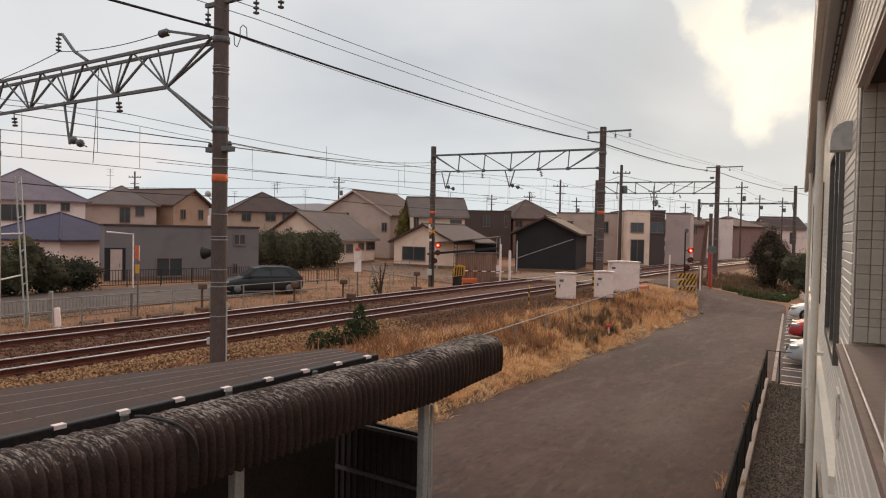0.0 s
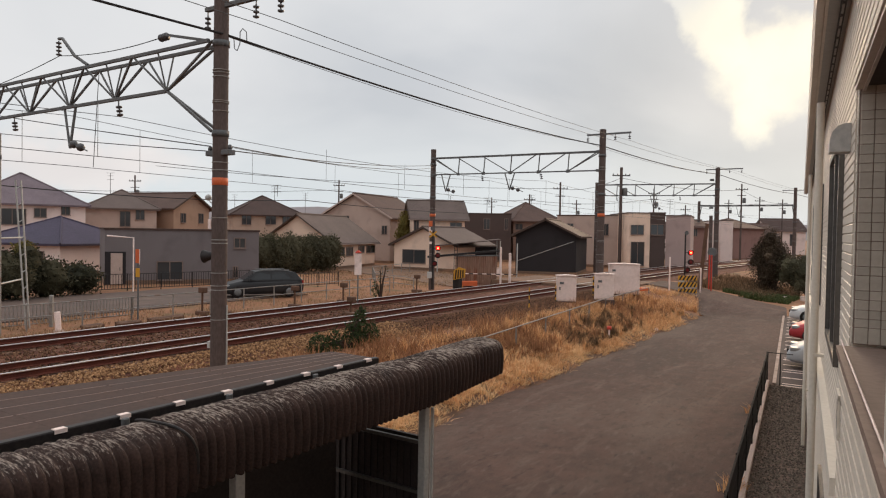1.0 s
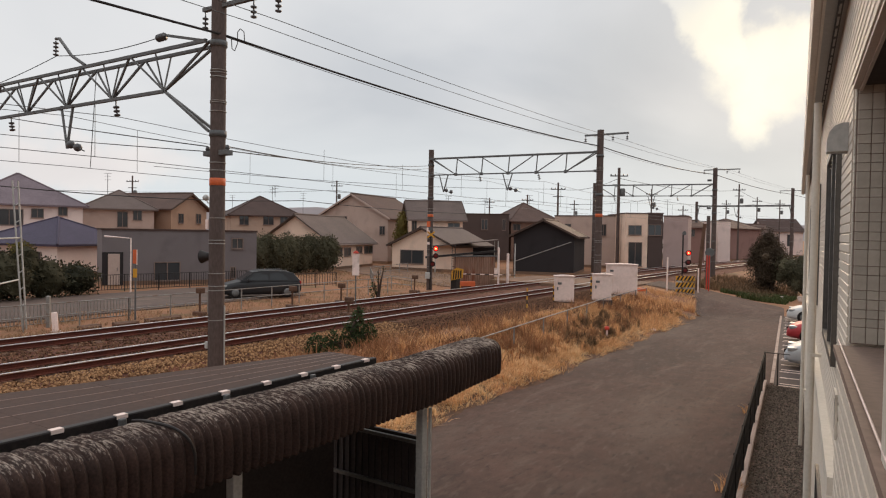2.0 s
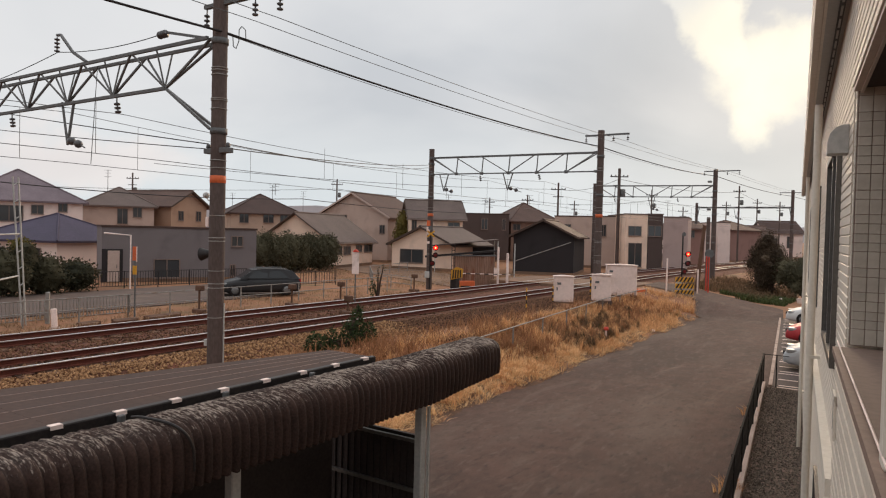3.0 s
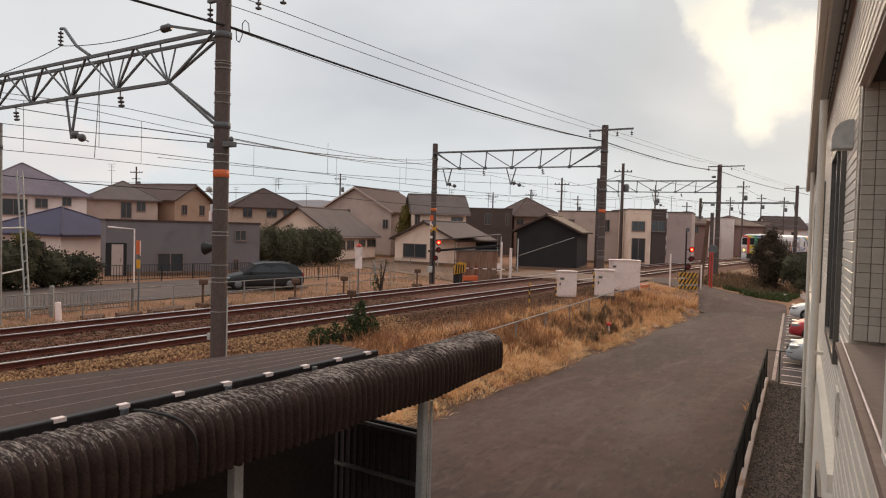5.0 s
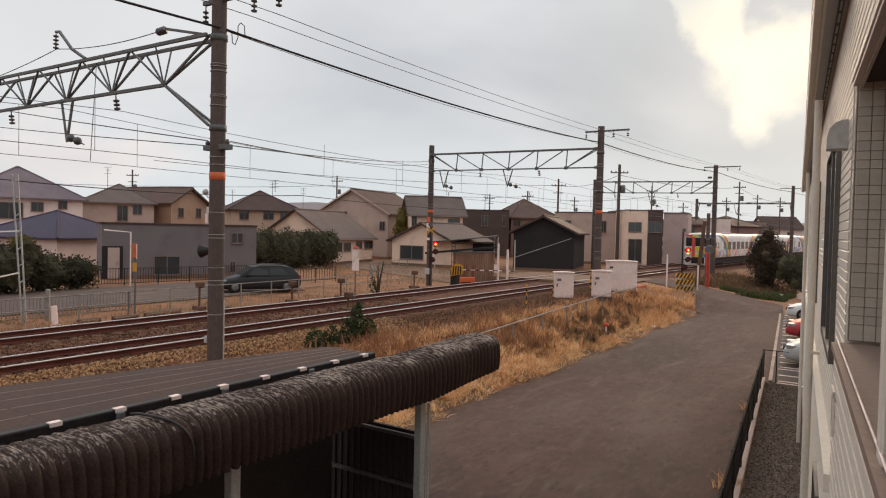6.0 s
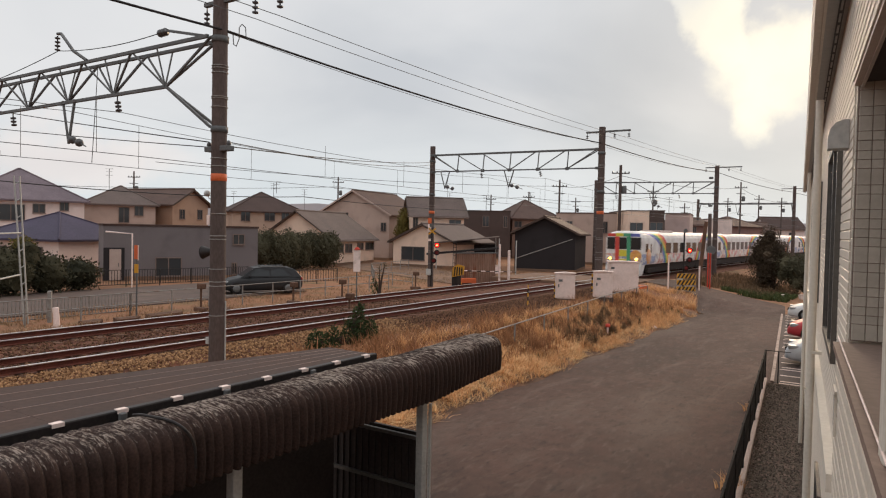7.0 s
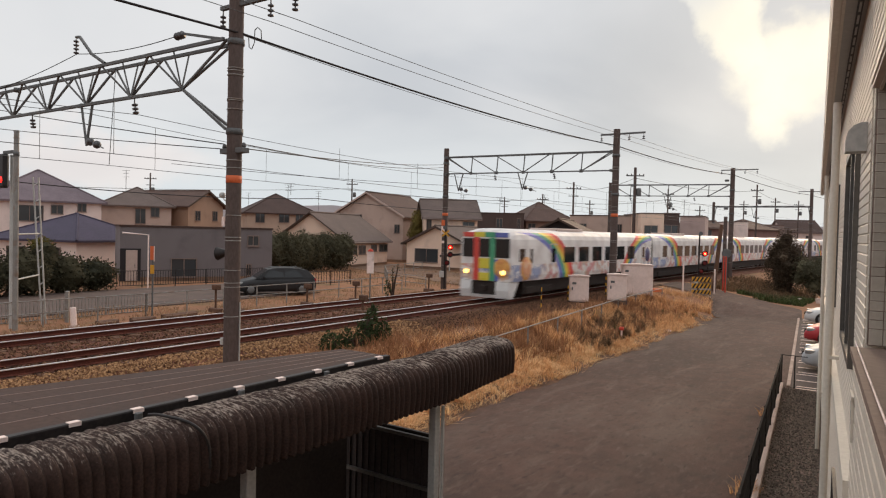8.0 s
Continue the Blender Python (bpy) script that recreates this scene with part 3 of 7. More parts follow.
# ---- carport below, with panels on its roof and a corrugated eave ----
PANEL = mat("solar_panel", (0.043, 0.029, 0.023), (0.068, 0.047, 0.037), 0.74, 20, 2, 0.02)
LINE = mat("panel_line", (0.19, 0.155, 0.14), (0.24, 0.20, 0.18), 0.5, 20, 2, 0)
SHED = mat("dark_cladding", (0.022, 0.020, 0.019), (0.042, 0.038, 0.036), 0.6, 30, 2, 0.1)


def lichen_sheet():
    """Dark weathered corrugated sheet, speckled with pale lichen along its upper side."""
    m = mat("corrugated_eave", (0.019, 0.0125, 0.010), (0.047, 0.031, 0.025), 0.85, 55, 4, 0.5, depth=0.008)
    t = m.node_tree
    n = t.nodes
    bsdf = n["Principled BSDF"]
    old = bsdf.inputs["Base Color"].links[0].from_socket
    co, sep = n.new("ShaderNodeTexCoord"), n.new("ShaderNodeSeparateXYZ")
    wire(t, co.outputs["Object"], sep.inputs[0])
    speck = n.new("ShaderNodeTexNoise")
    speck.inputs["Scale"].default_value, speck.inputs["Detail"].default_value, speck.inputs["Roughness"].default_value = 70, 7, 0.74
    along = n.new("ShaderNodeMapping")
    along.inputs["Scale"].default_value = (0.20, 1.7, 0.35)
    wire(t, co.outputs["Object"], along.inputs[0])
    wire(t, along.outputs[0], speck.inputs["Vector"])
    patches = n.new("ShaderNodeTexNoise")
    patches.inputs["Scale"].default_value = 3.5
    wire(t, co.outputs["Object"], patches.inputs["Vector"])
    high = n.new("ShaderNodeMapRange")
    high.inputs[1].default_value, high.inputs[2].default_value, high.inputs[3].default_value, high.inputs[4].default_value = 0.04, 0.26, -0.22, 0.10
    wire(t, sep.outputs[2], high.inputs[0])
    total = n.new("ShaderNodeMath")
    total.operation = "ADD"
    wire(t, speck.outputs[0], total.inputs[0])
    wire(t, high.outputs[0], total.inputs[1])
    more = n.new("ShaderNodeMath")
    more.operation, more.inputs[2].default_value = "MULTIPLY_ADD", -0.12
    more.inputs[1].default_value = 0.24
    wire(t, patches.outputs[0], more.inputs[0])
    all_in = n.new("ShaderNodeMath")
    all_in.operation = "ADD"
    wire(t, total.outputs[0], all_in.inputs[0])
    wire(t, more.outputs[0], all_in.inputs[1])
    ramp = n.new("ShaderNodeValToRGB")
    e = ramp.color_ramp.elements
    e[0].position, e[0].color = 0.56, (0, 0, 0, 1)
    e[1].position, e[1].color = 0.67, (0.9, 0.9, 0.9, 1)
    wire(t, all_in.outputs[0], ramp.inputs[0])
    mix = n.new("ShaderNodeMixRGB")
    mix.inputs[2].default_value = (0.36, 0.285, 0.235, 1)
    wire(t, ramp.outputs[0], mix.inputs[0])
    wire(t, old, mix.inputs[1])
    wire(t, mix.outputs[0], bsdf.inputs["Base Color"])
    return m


def corrugated_eave():
    """A corrugated sheet rolled over the roof edge: rounded shoulder, upright front, cut square at its end."""
    s = Shape()
    outline = []
    for i in range(22):
        a = math.pi * (1.0 - i / 21 * 1.0)
        c, q = math.cos(a), math.sin(a)
        outline.append((0.295 * math.copysign(abs(c) ** 0.62, c), 0.20 * abs(q) ** 0.72 + 0.04))
    outline += [(0.297, -0.02), (0.292, -0.09), (0.285, -0.16), (0.275, -0.225)]
    k = len(outline)
    y, rings = -2.6, []
    while y < 7.76:
        pitch = 0.086 + random.uniform(-0.012, 0.012)
        for u, dr in ((0.0, -0.030), (0.18, -0.006), (0.42, 0.014), (0.68, 0.010), (0.88, -0.014)):
            rings.append((y + u * pitch, dr + random.uniform(-0.003, 0.003), 1.0 if y < 6.2 else 1.0 - 0.06 * (y - 6.2)))
        y += pitch
    v = []
    for yy, dr, sc in rings:
        sag = 0.012 * noise.noise(Vector((yy * 0.9, 2, 0)))
        for x, z in outline:
            d = math.hypot(x, z + 0.12)
            wob = 0.006 * noise.noise(Vector((x * 5, yy * 3, z * 5)))
            f = (d + dr + wob) / d
            v.append((x * f * sc, yy - 0.05 * (z - 0.1), ((z + 0.12) * f - 0.12) * sc + sag + 0.045 * max(0.0, yy - 6.2)))
    n = len(rings)
    thick = [(x * 0.955, y, z - 0.012) for x, y, z in v]
    out = [(j * k + i, j * k + i + 1, (j + 1) * k + i + 1, (j + 1) * k + i) for j in range(n - 1) for i in range(k - 1)]
    s.add(v, out, True)
    s.add(thick, [tuple(reversed(q)) for q in out], True)
    rim = [(i, i + 1, i + 1 + k, i + k) for i in range(k - 1)]
    s.add(v[-k:] + thick[-k:], rim)
    edge = v[k - 1::k] + thick[k - 1::k]
    s.add(edge, [(j, j + 1, n + j + 1, n + j) for j in range(n - 1)])
    return s


def roof_edge(y):
    """The slanting back edge of the panel field."""
    return -6.54 + (y - 2.85) * 0.236


def carport():
    c = thing("carport", "dark carport with a solar roof and corrugated brown eave", "carport")
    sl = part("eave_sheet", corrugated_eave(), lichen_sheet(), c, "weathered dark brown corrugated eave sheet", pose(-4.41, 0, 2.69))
    strap = []
    for i in range(16):
        a = math.pi * (0.62 - i / 15 * 0.62)
        strap.append((0.312 * math.copysign(abs(math.cos(a)) ** 0.62, math.cos(a)), 2.9 + i * 0.012, 0.215 * math.sin(a) ** 0.72 + 0.045))
    part("cord", Shape().path(strap + [(0.306, 3.09, -0.1)], 0.011, 6), BLACK, sl, "black cord lying over the sheet")
    for i in range(-3, 10):
        y0, y1 = -0.415 + i * 1.0 - 0.0, -0.415 + i * 1.0 + 0.998
        if y0 > 6.1:
            break
        y1 = min(y1, 6.25)
        p = part("solar_panel", Shape().prism([(-5.09, y0), (-5.09, y1), (roof_edge(y1), y1), (roof_edge(y0), y0)], 2.825, 2.86, "z"), PANEL, c, "dark solar panel")
        for k in (0.2, 0.4, 0.6, 0.8):
            xa, xb = -5.09 + (roof_edge(y0) + 5.09) * k, -5.09 + (roof_edge(y1) + 5.09) * k
            part("cell_line", Shape().prism([(xa - 0.005, y0 + 0.01), (xa + 0.005, y0 + 0.01), (xb + 0.005, y1 - 0.01), (xb - 0.005, y1 - 0.01)], 2.8601, 2.862, "z"), LINE, p)
    part("panel_edge_rail", Shape().box(-5.085, -5.01, -3.0, 6.28, 2.78, 2.867, bevel=0.01), BLACK, c, "black edge rail")
    part("panel_edge_rail", Shape().tube((-4.965, -3.0, 2.765), (-4.965, 6.2, 2.765), 0.035, seg=10), BLACK, c, "black edge rail")
    clip = Shape().box(0.0, 0.052, -0.045, 0.045, 0, 0.008, bevel=0.003).box(0.052, 0.060, -0.045, 0.045, -0.024, 0.008).mesh("clip", WHITE)
    for i in range(-5, 8):
        part("clip", clip, None, c, "white panel clip", pose(-5.06, 2.585 + i * 0.5, 2.8675))
    for y in (1.1, 3.05, 4.05, 5.15):
        part("hook", Shape().box(-4.97, -4.93, y - 0.03, y + 0.03, 2.80, 2.86, bevel=0.008), STEEL, c, "small steel hook")
    part("roof_deck", Shape().prism([(-4.5, -3), (-4.5, 6.2), (roof_edge(6.2) + 0.05, 6.2), (roof_edge(-3) + 0.05, -3)], 2.66, 2.70, "z"), SHED, c, "dark roof deck")
    for x, y in ((-4.44, 0.3), (-4.44, 3.72), (-4.385, 6.33)):
        part("post", Shape().box(x - 0.048, x + 0.048, y - 0.048, y + 0.048, 0.0, 2.46, bevel=0.008), PALE_STEEL, c, "grey steel post")
    part("post", Shape().box(-4.325, -4.295, 6.37, 6.40, 0, 2.36), PALE_STEEL, c, "grey steel post")
    wall = part("side_wall", Shape().box(-7.6, -4.45, 6.40, 6.44, 0.0, 1.99), SHED, c, "dark ribbed side wall")
    ribs = Shape()
    x = -7.55
    while x < -4.5:
        ribs.box(x, x + 0.045, 6.375, 6.399, 0.02, 1.9)
        x += 0.10
    part("ribs", ribs, SHED, wall)
    for z in (1.94, 1.36, 0.7):
        part("rail", Shape().box(-7.6, -4.45, 6.335, 6.374, z - 0.02, z + 0.02), FRAME, wall)
    part("back_wall", Shape().prism([(roof_edge(-3) + 0.1, -3), (roof_edge(-3) + 0.15, -3), (roof_edge(6.2) + 0.15, 6.2), (roof_edge(6.2) + 0.1, 6.2)], 0, 2.65, "z"), SHED, c, "dark back wall")
    return c


carport()
# ---- houses beyond the railway ----


def wall_paint(name, c, stain=None):
    c = (c[0] * 0.93, c[1] * 0.99, c[2] * 1.05)
    return mat(name, tuple(a * 0.9 for a in c), tuple(a * 1.06 for a in c), 0.85, 18, 0.5, 0.15, stain=stain or tuple(a * 0.75 for a in c), stain_size=1.6)


def roof_paint(name, c):
    m = mat(name, tuple(a * 0.75 for a in c), tuple(a * 1.2 for a in c), 0.65, 9, 0.5, 0.4, stretch=(1, 1, 1), depth=0.03)
    t = m.node_tree
    n = t.nodes
    bsdf = n["Principled BSDF"]
    bsdf.inputs["Specular IOR Level"].default_value = 0.08
    co, rows, bp = n.new("ShaderNodeTexCoord"), n.new("ShaderNodeTexWave"), n.new("ShaderNodeBump")
    rows.bands_direction, rows.wave_profile = "Z", "SAW"        # overlapping courses of tiles
    rows.inputs["Scale"].default_value, rows.inputs["Distortion"].default_value = 2.0, 0.15
    bp.inputs["Strength"].default_value, bp.inputs["Distance"].default_value = 0.5, 0.04
    wire(t, co.outputs["Object"], rows.inputs["Vector"])
    wire(t, rows.outputs["Fac"], bp.inputs["Height"])
    wire(t, bsdf.inputs["Normal"].links[0].from_socket, bp.inputs["Normal"])
    wire(t, bp.outputs[0], bsdf.inputs["Normal"])
    return m


W_WHITE, W_BEIGE, W_OCHRE = wall_paint("wall_white", (0.72, 0.67, 0.61)), wall_paint("wall_beige", (0.44, 0.375, 0.315)), wall_paint("wall_ochre", (0.37, 0.275, 0.195))
W_BROWN, W_TAN, W_CREAM = wall_paint("wall_brown", (0.24, 0.17, 0.13)), wall_paint("wall_tan", (0.43, 0.355, 0.275)), wall_paint("wall_cream", (0.76, 0.645, 0.505))
W_DARK, W_BLACK, W_PINK = wall_paint("wall_dark", (0.085, 0.068, 0.06)), wall_paint("wall_black", (0.028, 0.027, 0.028)), wall_paint("wall_pink", (0.40, 0.34, 0.31))
W_RED, W_SLATE = wall_paint("wall_red", (0.25, 0.165, 0.14)), wall_paint("wall_slate", (0.165, 0.163, 0.163))
R_BLUEGREY, R_GREY, R_BROWN = roof_paint("roof_bluegrey", (0.165, 0.158, 0.182)), roof_paint("roof_grey", (0.128, 0.117, 0.109)), roof_paint("roof_brown", (0.105, 0.082, 0.072))
R_DARK, R_BLUE = roof_paint("roof_dark", (0.075, 0.06, 0.055)), roof_paint("roof_blue", (0.066, 0.068, 0.105))
BARGE = mat("dark_barge_board", (0.045, 0.036, 0.03), (0.075, 0.06, 0.05), 0.7, 20, 2, 0.1)
SASH = mat("window_sash", (0.15, 0.13, 0.115), (0.21, 0.185, 0.165), 0.5, 30, 2, 0)


def house(name, label, m, w, d, floor, eave, ridge, roof, wall, cover, windows, over=0.45):
    """A house with its front wall along local x at y = 0. roof: hip, gable_x (ridge along the front), gable_y (gable to the front), flat."""
    h = thing(name, label, "house" if name == "house" else name, m)
    x0, x1 = -w / 2, w / 2
    t = 0.16
    body = Shape()
    rise = ridge - eave
    if roof == "gable_y":
        body.prism([(x0, floor - 0.3), (x1, floor - 0.3), (x1, eave), (0, ridge - 0.02), (x0, eave)], 0, d, "y")
    elif roof == "gable_x":
        body.prism([(0, floor - 0.3), (d, floor - 0.3), (d, eave), (d / 2, ridge - 0.02), (0, eave)], x0, x1, "x")
    else:
        body.box(x0, x1, 0, d, floor - 0.3, eave)
    part("wall", body, wall, h)
    part("plinth", Shape().box(x0 - 0.03, x1 + 0.03, -0.03, d + 0.03, floor - 0.3, floor + 0.3), STREET, h)
    top = Shape()
    if roof == "hip":
        drop = rise * over / (d / 2)
        r0, r1 = (x0 + d / 2, x1 - d / 2) if w > d * 1.1 else (-0.12, 0.12)
        a, b, c0, c1 = x0 - over, x1 + over, -over, d + over
        e = eave - drop
        lower = [(a, c0, e), (b, c0, e), (b, c1, e), (a, c1, e)]
        upper = [(a, c0, e + t), (b, c0, e + t), (b, c1, e + t), (a, c1, e + t), (r0, d / 2, ridge + t), (r1, d / 2, ridge + t)]
        top.add(lower + upper, [(3, 2, 1, 0), (0, 1, 5, 4), (1, 2, 6, 5), (2, 3, 7, 6), (3, 0, 4, 7), (4, 5, 9, 8), (6, 7, 8, 9), (5, 6, 9), (7, 4, 8)])
        rf = part("roof", top, cover, h)
        caps = Shape().tube((r0, d / 2, ridge + t), (r1, d / 2, ridge + t), 0.11, seg=8)
        for cx, cy, rx in ((a, c0, r0), (b, c0, r1), (b, c1, r1), (a, c1, r0)):
            caps.tube((cx, cy, e + t), (rx, d / 2, ridge + t), 0.09, seg=6)
        part("ridge_tiles", caps, cover, rf)
    elif roof.startswith("gable"):
        span = w if roof == "gable_y" else d
        slope = rise / (span / 2)
        o = over
        low = eave - slope * o
        prof = [(-o, low), (span / 2, ridge), (span + o, low), (span + o, low + t), (span / 2, ridge + t), (-o, low + t)]
        if roof == "gable_y":
            top.prism([(p - w / 2, z) for p, z in prof], -o, d + o, "y")
            ends = ((0, -o, ridge + t), (0, d + o, ridge + t))
        else:
            top.prism(prof, x0 - o, x1 + o, "x")
            ends = ((x0 - o, d / 2, ridge + t), (x1 + o, d / 2, ridge + t))
        rf = part("roof", top, cover, h)
        part("ridge_tiles", Shape().tube(*ends, 0.11, seg=8), cover, rf)
        if roof == "gable_y":
            trim = Shape()
            for sgn in (-1, 1):
                trim.bar((sgn * (w / 2 + o), -o - 0.015, low + t * 0.45), (0, -o - 0.015, ridge + t * 0.45), 0.03, t * 1.15)
            part("barge_board", trim, BARGE if wall is not W_BEIGE else SASH_PALE, rf)
        else:
            for xe in (x0 - o, x1 + o):
                board = Shape()
                for ye in (-o, d + o):
                    board.bar((xe, ye, low + t * 0.45), (xe, d / 2, ridge + t * 0.45), t * 1.15, 0.04)
                part("barge_board", board, BARGE, rf)
            part("eaves_gutter", Shape().tube((x0 - o, -o - 0.05, low + 0.02), (x1 + o, -o - 0.05, low + 0.02), 0.06, seg=8), SASH, rf)
    else:
        top.box(x0 - 0.06, x1 + 0.06, -0.06, d + 0.06, eave, eave + 0.12)
        part("roof", top, cover, h)
    for u0, u1, z0, z1 in windows:
        f = Shape()
        b = 0.06
        f.box(u0 - b, u0, -0.07, -0.001, z0 - b, z1 + b).box(u1, u1 + b, -0.07, -0.001, z0 - b, z1 + b)
        f.box(u0, u1, -0.07, -0.001, z0 - b, z0).box(u0, u1, -0.07, -0.001, z1, z1 + b)
        f.box((u0 + u1) / 2 - 0.03, (u0 + u1) / 2 + 0.03, -0.05, -0.012, z0, z1)
        wn = part("window", f, SASH, h)
        part("pane", Shape().box(u0, u1, -0.011, -0.002, z0, z1), WINDOW_GLASS, wn)
        part("window_sill", Shape().box(u0 - 0.1, u1 + 0.1, -0.12, -0.071, z0 - b - 0.04, z0 - b), SASH, wn)
    return h



def grey_building_front(x, y, ang):
    """The entrance recess (its shade painted as a black plate), door and lean-to of the dark grey building."""
    e = thing("entrance_door", "pale door on a black plate painted as the grey building's shaded entrance recess", "door", pose(x, y, 0, 0, 0, ang))
    # flat black plate on the wall, in place of the recess's shade
    part("recess", Shape().box(-0.85, 0.4, -0.04, -0.004, 0.6, 2.75), W_BLACK, e)
    part("leaf", Shape().box(-0.5, 0.2, -0.09, -0.041, 0.62, 2.65, bevel=0.01), SASH_PALE, e, "pale door leaf")
    part("handle", Shape().box(0.02, 0.06, -0.13, -0.091, 1.5, 1.75), STEEL, e)


SASH_PALE = mat("pale_door", (0.36, 0.33, 0.30), (0.44, 0.41, 0.37), 0.5, 30, 2, 0)
AC = mat("air_conditioner", (0.5, 0.47, 0.43), (0.6, 0.57, 0.53), 0.6, 20, 2, 0.05)


def air_conditioner(x, y, z, ang):
    a = thing("air_conditioner", "pale outdoor air-conditioner unit on brackets at a house", "air conditioner", pose(x, y, z, 0, 0, ang))
    part("case", Shape().box(-0.4, 0.4, -0.3, 0, 0, 0.55, bevel=0.02), AC, a)
    part("fan_grille", Shape().lathe([(0.22, 0), (0.23, 0.01), (0.05, 0.02)], 16, (-0.12, -0.301, 0.28), (0, -1, 0)), STEEL, a)
    part("bracket", Shape().box(-0.35, -0.3, -0.3, 0.05, -0.06, -0.001).box(0.3, 0.35, -0.3, 0.05, -0.06, -0.001), STEEL, a)


house("house", "two-storey white house with a blue-grey hipped roof", pose(-66.97, 31.34, 0, 0, 0, 70.9), 9.85, 9.0, 0.55, 6.50, 9.30, "hip", W_WHITE, R_BLUEGREY, [(-2.17, -0.06, 4.47, 5.85), (0.66, 1.58, 5.20, 5.96), (2.88, 3.55, 5.48, 6.26)], 0.45)
house("house", "two-storey beige house with a grey hipped roof", pose(-69.51, 42.24, 0, 0, 0, 58.9), 6.95, 8.0, 0.55, 6.46, 8.39, "hip", W_BEIGE, R_GREY, [(1.41, 2.21, 5.25, 6.34), (-0.14, 0.81, 4.48, 6.04)], 0.45)
house("house", "ochre two-storey house with a brown gabled roof", pose(-70.1, 51.5, 0, 0, 0, 104), 6.2, 9.0, 0.55, 6.75, 8.45, "gable_y", W_OCHRE, R_BROWN, [(-1.9, -1.1, 5.05, 6.10), (1.2, 2.0, 5.05, 6.15)], 0.5)
house("house", "two-storey tan house with a dark hipped roof", pose(-68.84, 62.43, 0, 0, 0, 59.5), 9.09, 9.0, 0.55, 6.39, 8.85, "hip", W_TAN, R_DARK, [(-3.43, -2.34, 5.05, 6.27), (-0.39, 0.89, 5.13, 6.44), (1.84, 2.77, 5.25, 6.43)], 0.45)
house("house", "low cream bungalow with a grey tiled gable roof", pose(-46.75, 54.22, 0, 0, 0, 106.1), 10.47, 7.5, 0.55, 3.31, 5.84, "gable_x", W_CREAM, R_GREY, [(-4.07, -2.64, 1.95, 2.71), (-2.14, -0.62, 1.90, 2.68), (0.89, 2.24, 2.13, 2.76), (2.96, 5.18, 2.07, 2.79)], 0.45)
house("house", "large beige house with a wide brown gable roof", pose(-55.41, 64.09, 0, 0, 0, 9.8), 10.01, 11.0, 0.55, 6.11, 8.89, "gable_y", W_BEIGE, R_BROWN, [(-1.95, -0.79, 5.40, 6.23), (3.91, 4.55, 4.10, 5.05)], 0.45)
house("house", "cream house with a low front gable", pose(-38.86, 55.53, 0, 0, 0, 3.8), 7.10, 8.0, 0.55, 3.16, 4.79, "gable_y", W_CREAM, R_GREY, [(-2.48, 0.16, 1.30, 2.57)], 0.45)
house("house", "two-storey cream house with a grey tiled roof", pose(-42.76, 64.03, 0, 0, 0, 43.1), 5.90, 6.0, 0.55, 6.02, 7.95, "gable_x", W_CREAM, R_GREY, [(1.29, 2.55, 4.74, 5.48), (-2.84, -2.38, 4.64, 5.64)], 0.45)
house("house", "dark brown flat-roofed two-storey house", pose(-46.10, 79.79, 0, 0, 0, 33.4), 7.49, 9.0, 0.55, 7.01, 7.01, "flat", W_DARK, R_DARK, [(0.04, 0.83, 4.97, 6.32), (2.86, 3.28, 4.94, 6.38)], 0.45)
house("house", "brown house with a dark hipped roof and chimney", pose(-42.62, 89.27, 0, 0, 0, 49.1), 7.39, 9.0, 0.55, 6.36, 8.93, "hip", W_BROWN, R_BROWN, [(-3.37, -2.32, 5.02, 5.80)], 0.45)
house("shed", "black-walled workshop with a dark low gable roof", pose(-27.62, 59.76, 0, 0, 0, 15.3), 5.80, 9.0, 0.50, 4.30, 5.71, "gable_y", W_BLACK, R_DARK, [], 0.50)
house("house", "long plain beige flat-roofed building", pose(-30.29, 78.24, 0, 0, 0, 5.3), 8.50, 9.0, 0.55, 6.71, 6.71, "flat", W_BEIGE, R_DARK, [(-2.91, -2.19, 5.46, 5.72), (1.56, 2.13, 4.44, 5.71), (3.70, 4.14, 4.35, 5.67), (3.78, 4.15, 1.55, 2.87)], 0.45)
house("house", "narrow cream flat-roofed townhouse", pose(-23.56, 75.48, 0, 0, 0, 33.4), 2.46, 8.0, 0.55, 6.90, 6.90, "flat", W_CREAM, R_GREY, [(-0.87, 0.48, 4.58, 5.56), (-0.82, 0.58, 1.10, 3.67)], 0.45)
house("house", "dark brown flat-roofed townhouse", pose(-21.80, 76.64, 0, 0, 0, 33.4), 1.64, 8.0, 0.55, 6.94, 6.94, "flat", W_DARK, R_GREY, [(-0.78, 0.64, 4.56, 5.67)], 0.45)
house("house", "pale pink flat-roofed townhouse", pose(-19.78, 77.37, 0, 0, 0, 10.8), 2.61, 8.0, 0.55, 6.66, 6.66, "flat", W_PINK, R_GREY, [], 0.45)
house("house", "small reddish house by the crossing", pose(-22.31, 99.05, 0, 0, 0, 33.4), 2.05, 7.0, 0.55, 5.82, 6.69, "gable_x", W_RED, R_BROWN, [(-0.87, -0.45, 4.55, 5.49)], 0.45)
house("house", "tall white flat-roofed building", pose(-20.22, 106.41, 0, 0, 0, 33.4), 1.83, 8.0, 0.55, 6.81, 6.81, "flat", W_WHITE, R_GREY, [], 0.45)
house("house", "low brick-red house with a brown roof", pose(-20.58, 127.13, 0, 0, 0, 66.7), 9.10, 8.0, 0.55, 6.05, 7.56, "hip", W_RED, R_BROWN, [], 0.45)
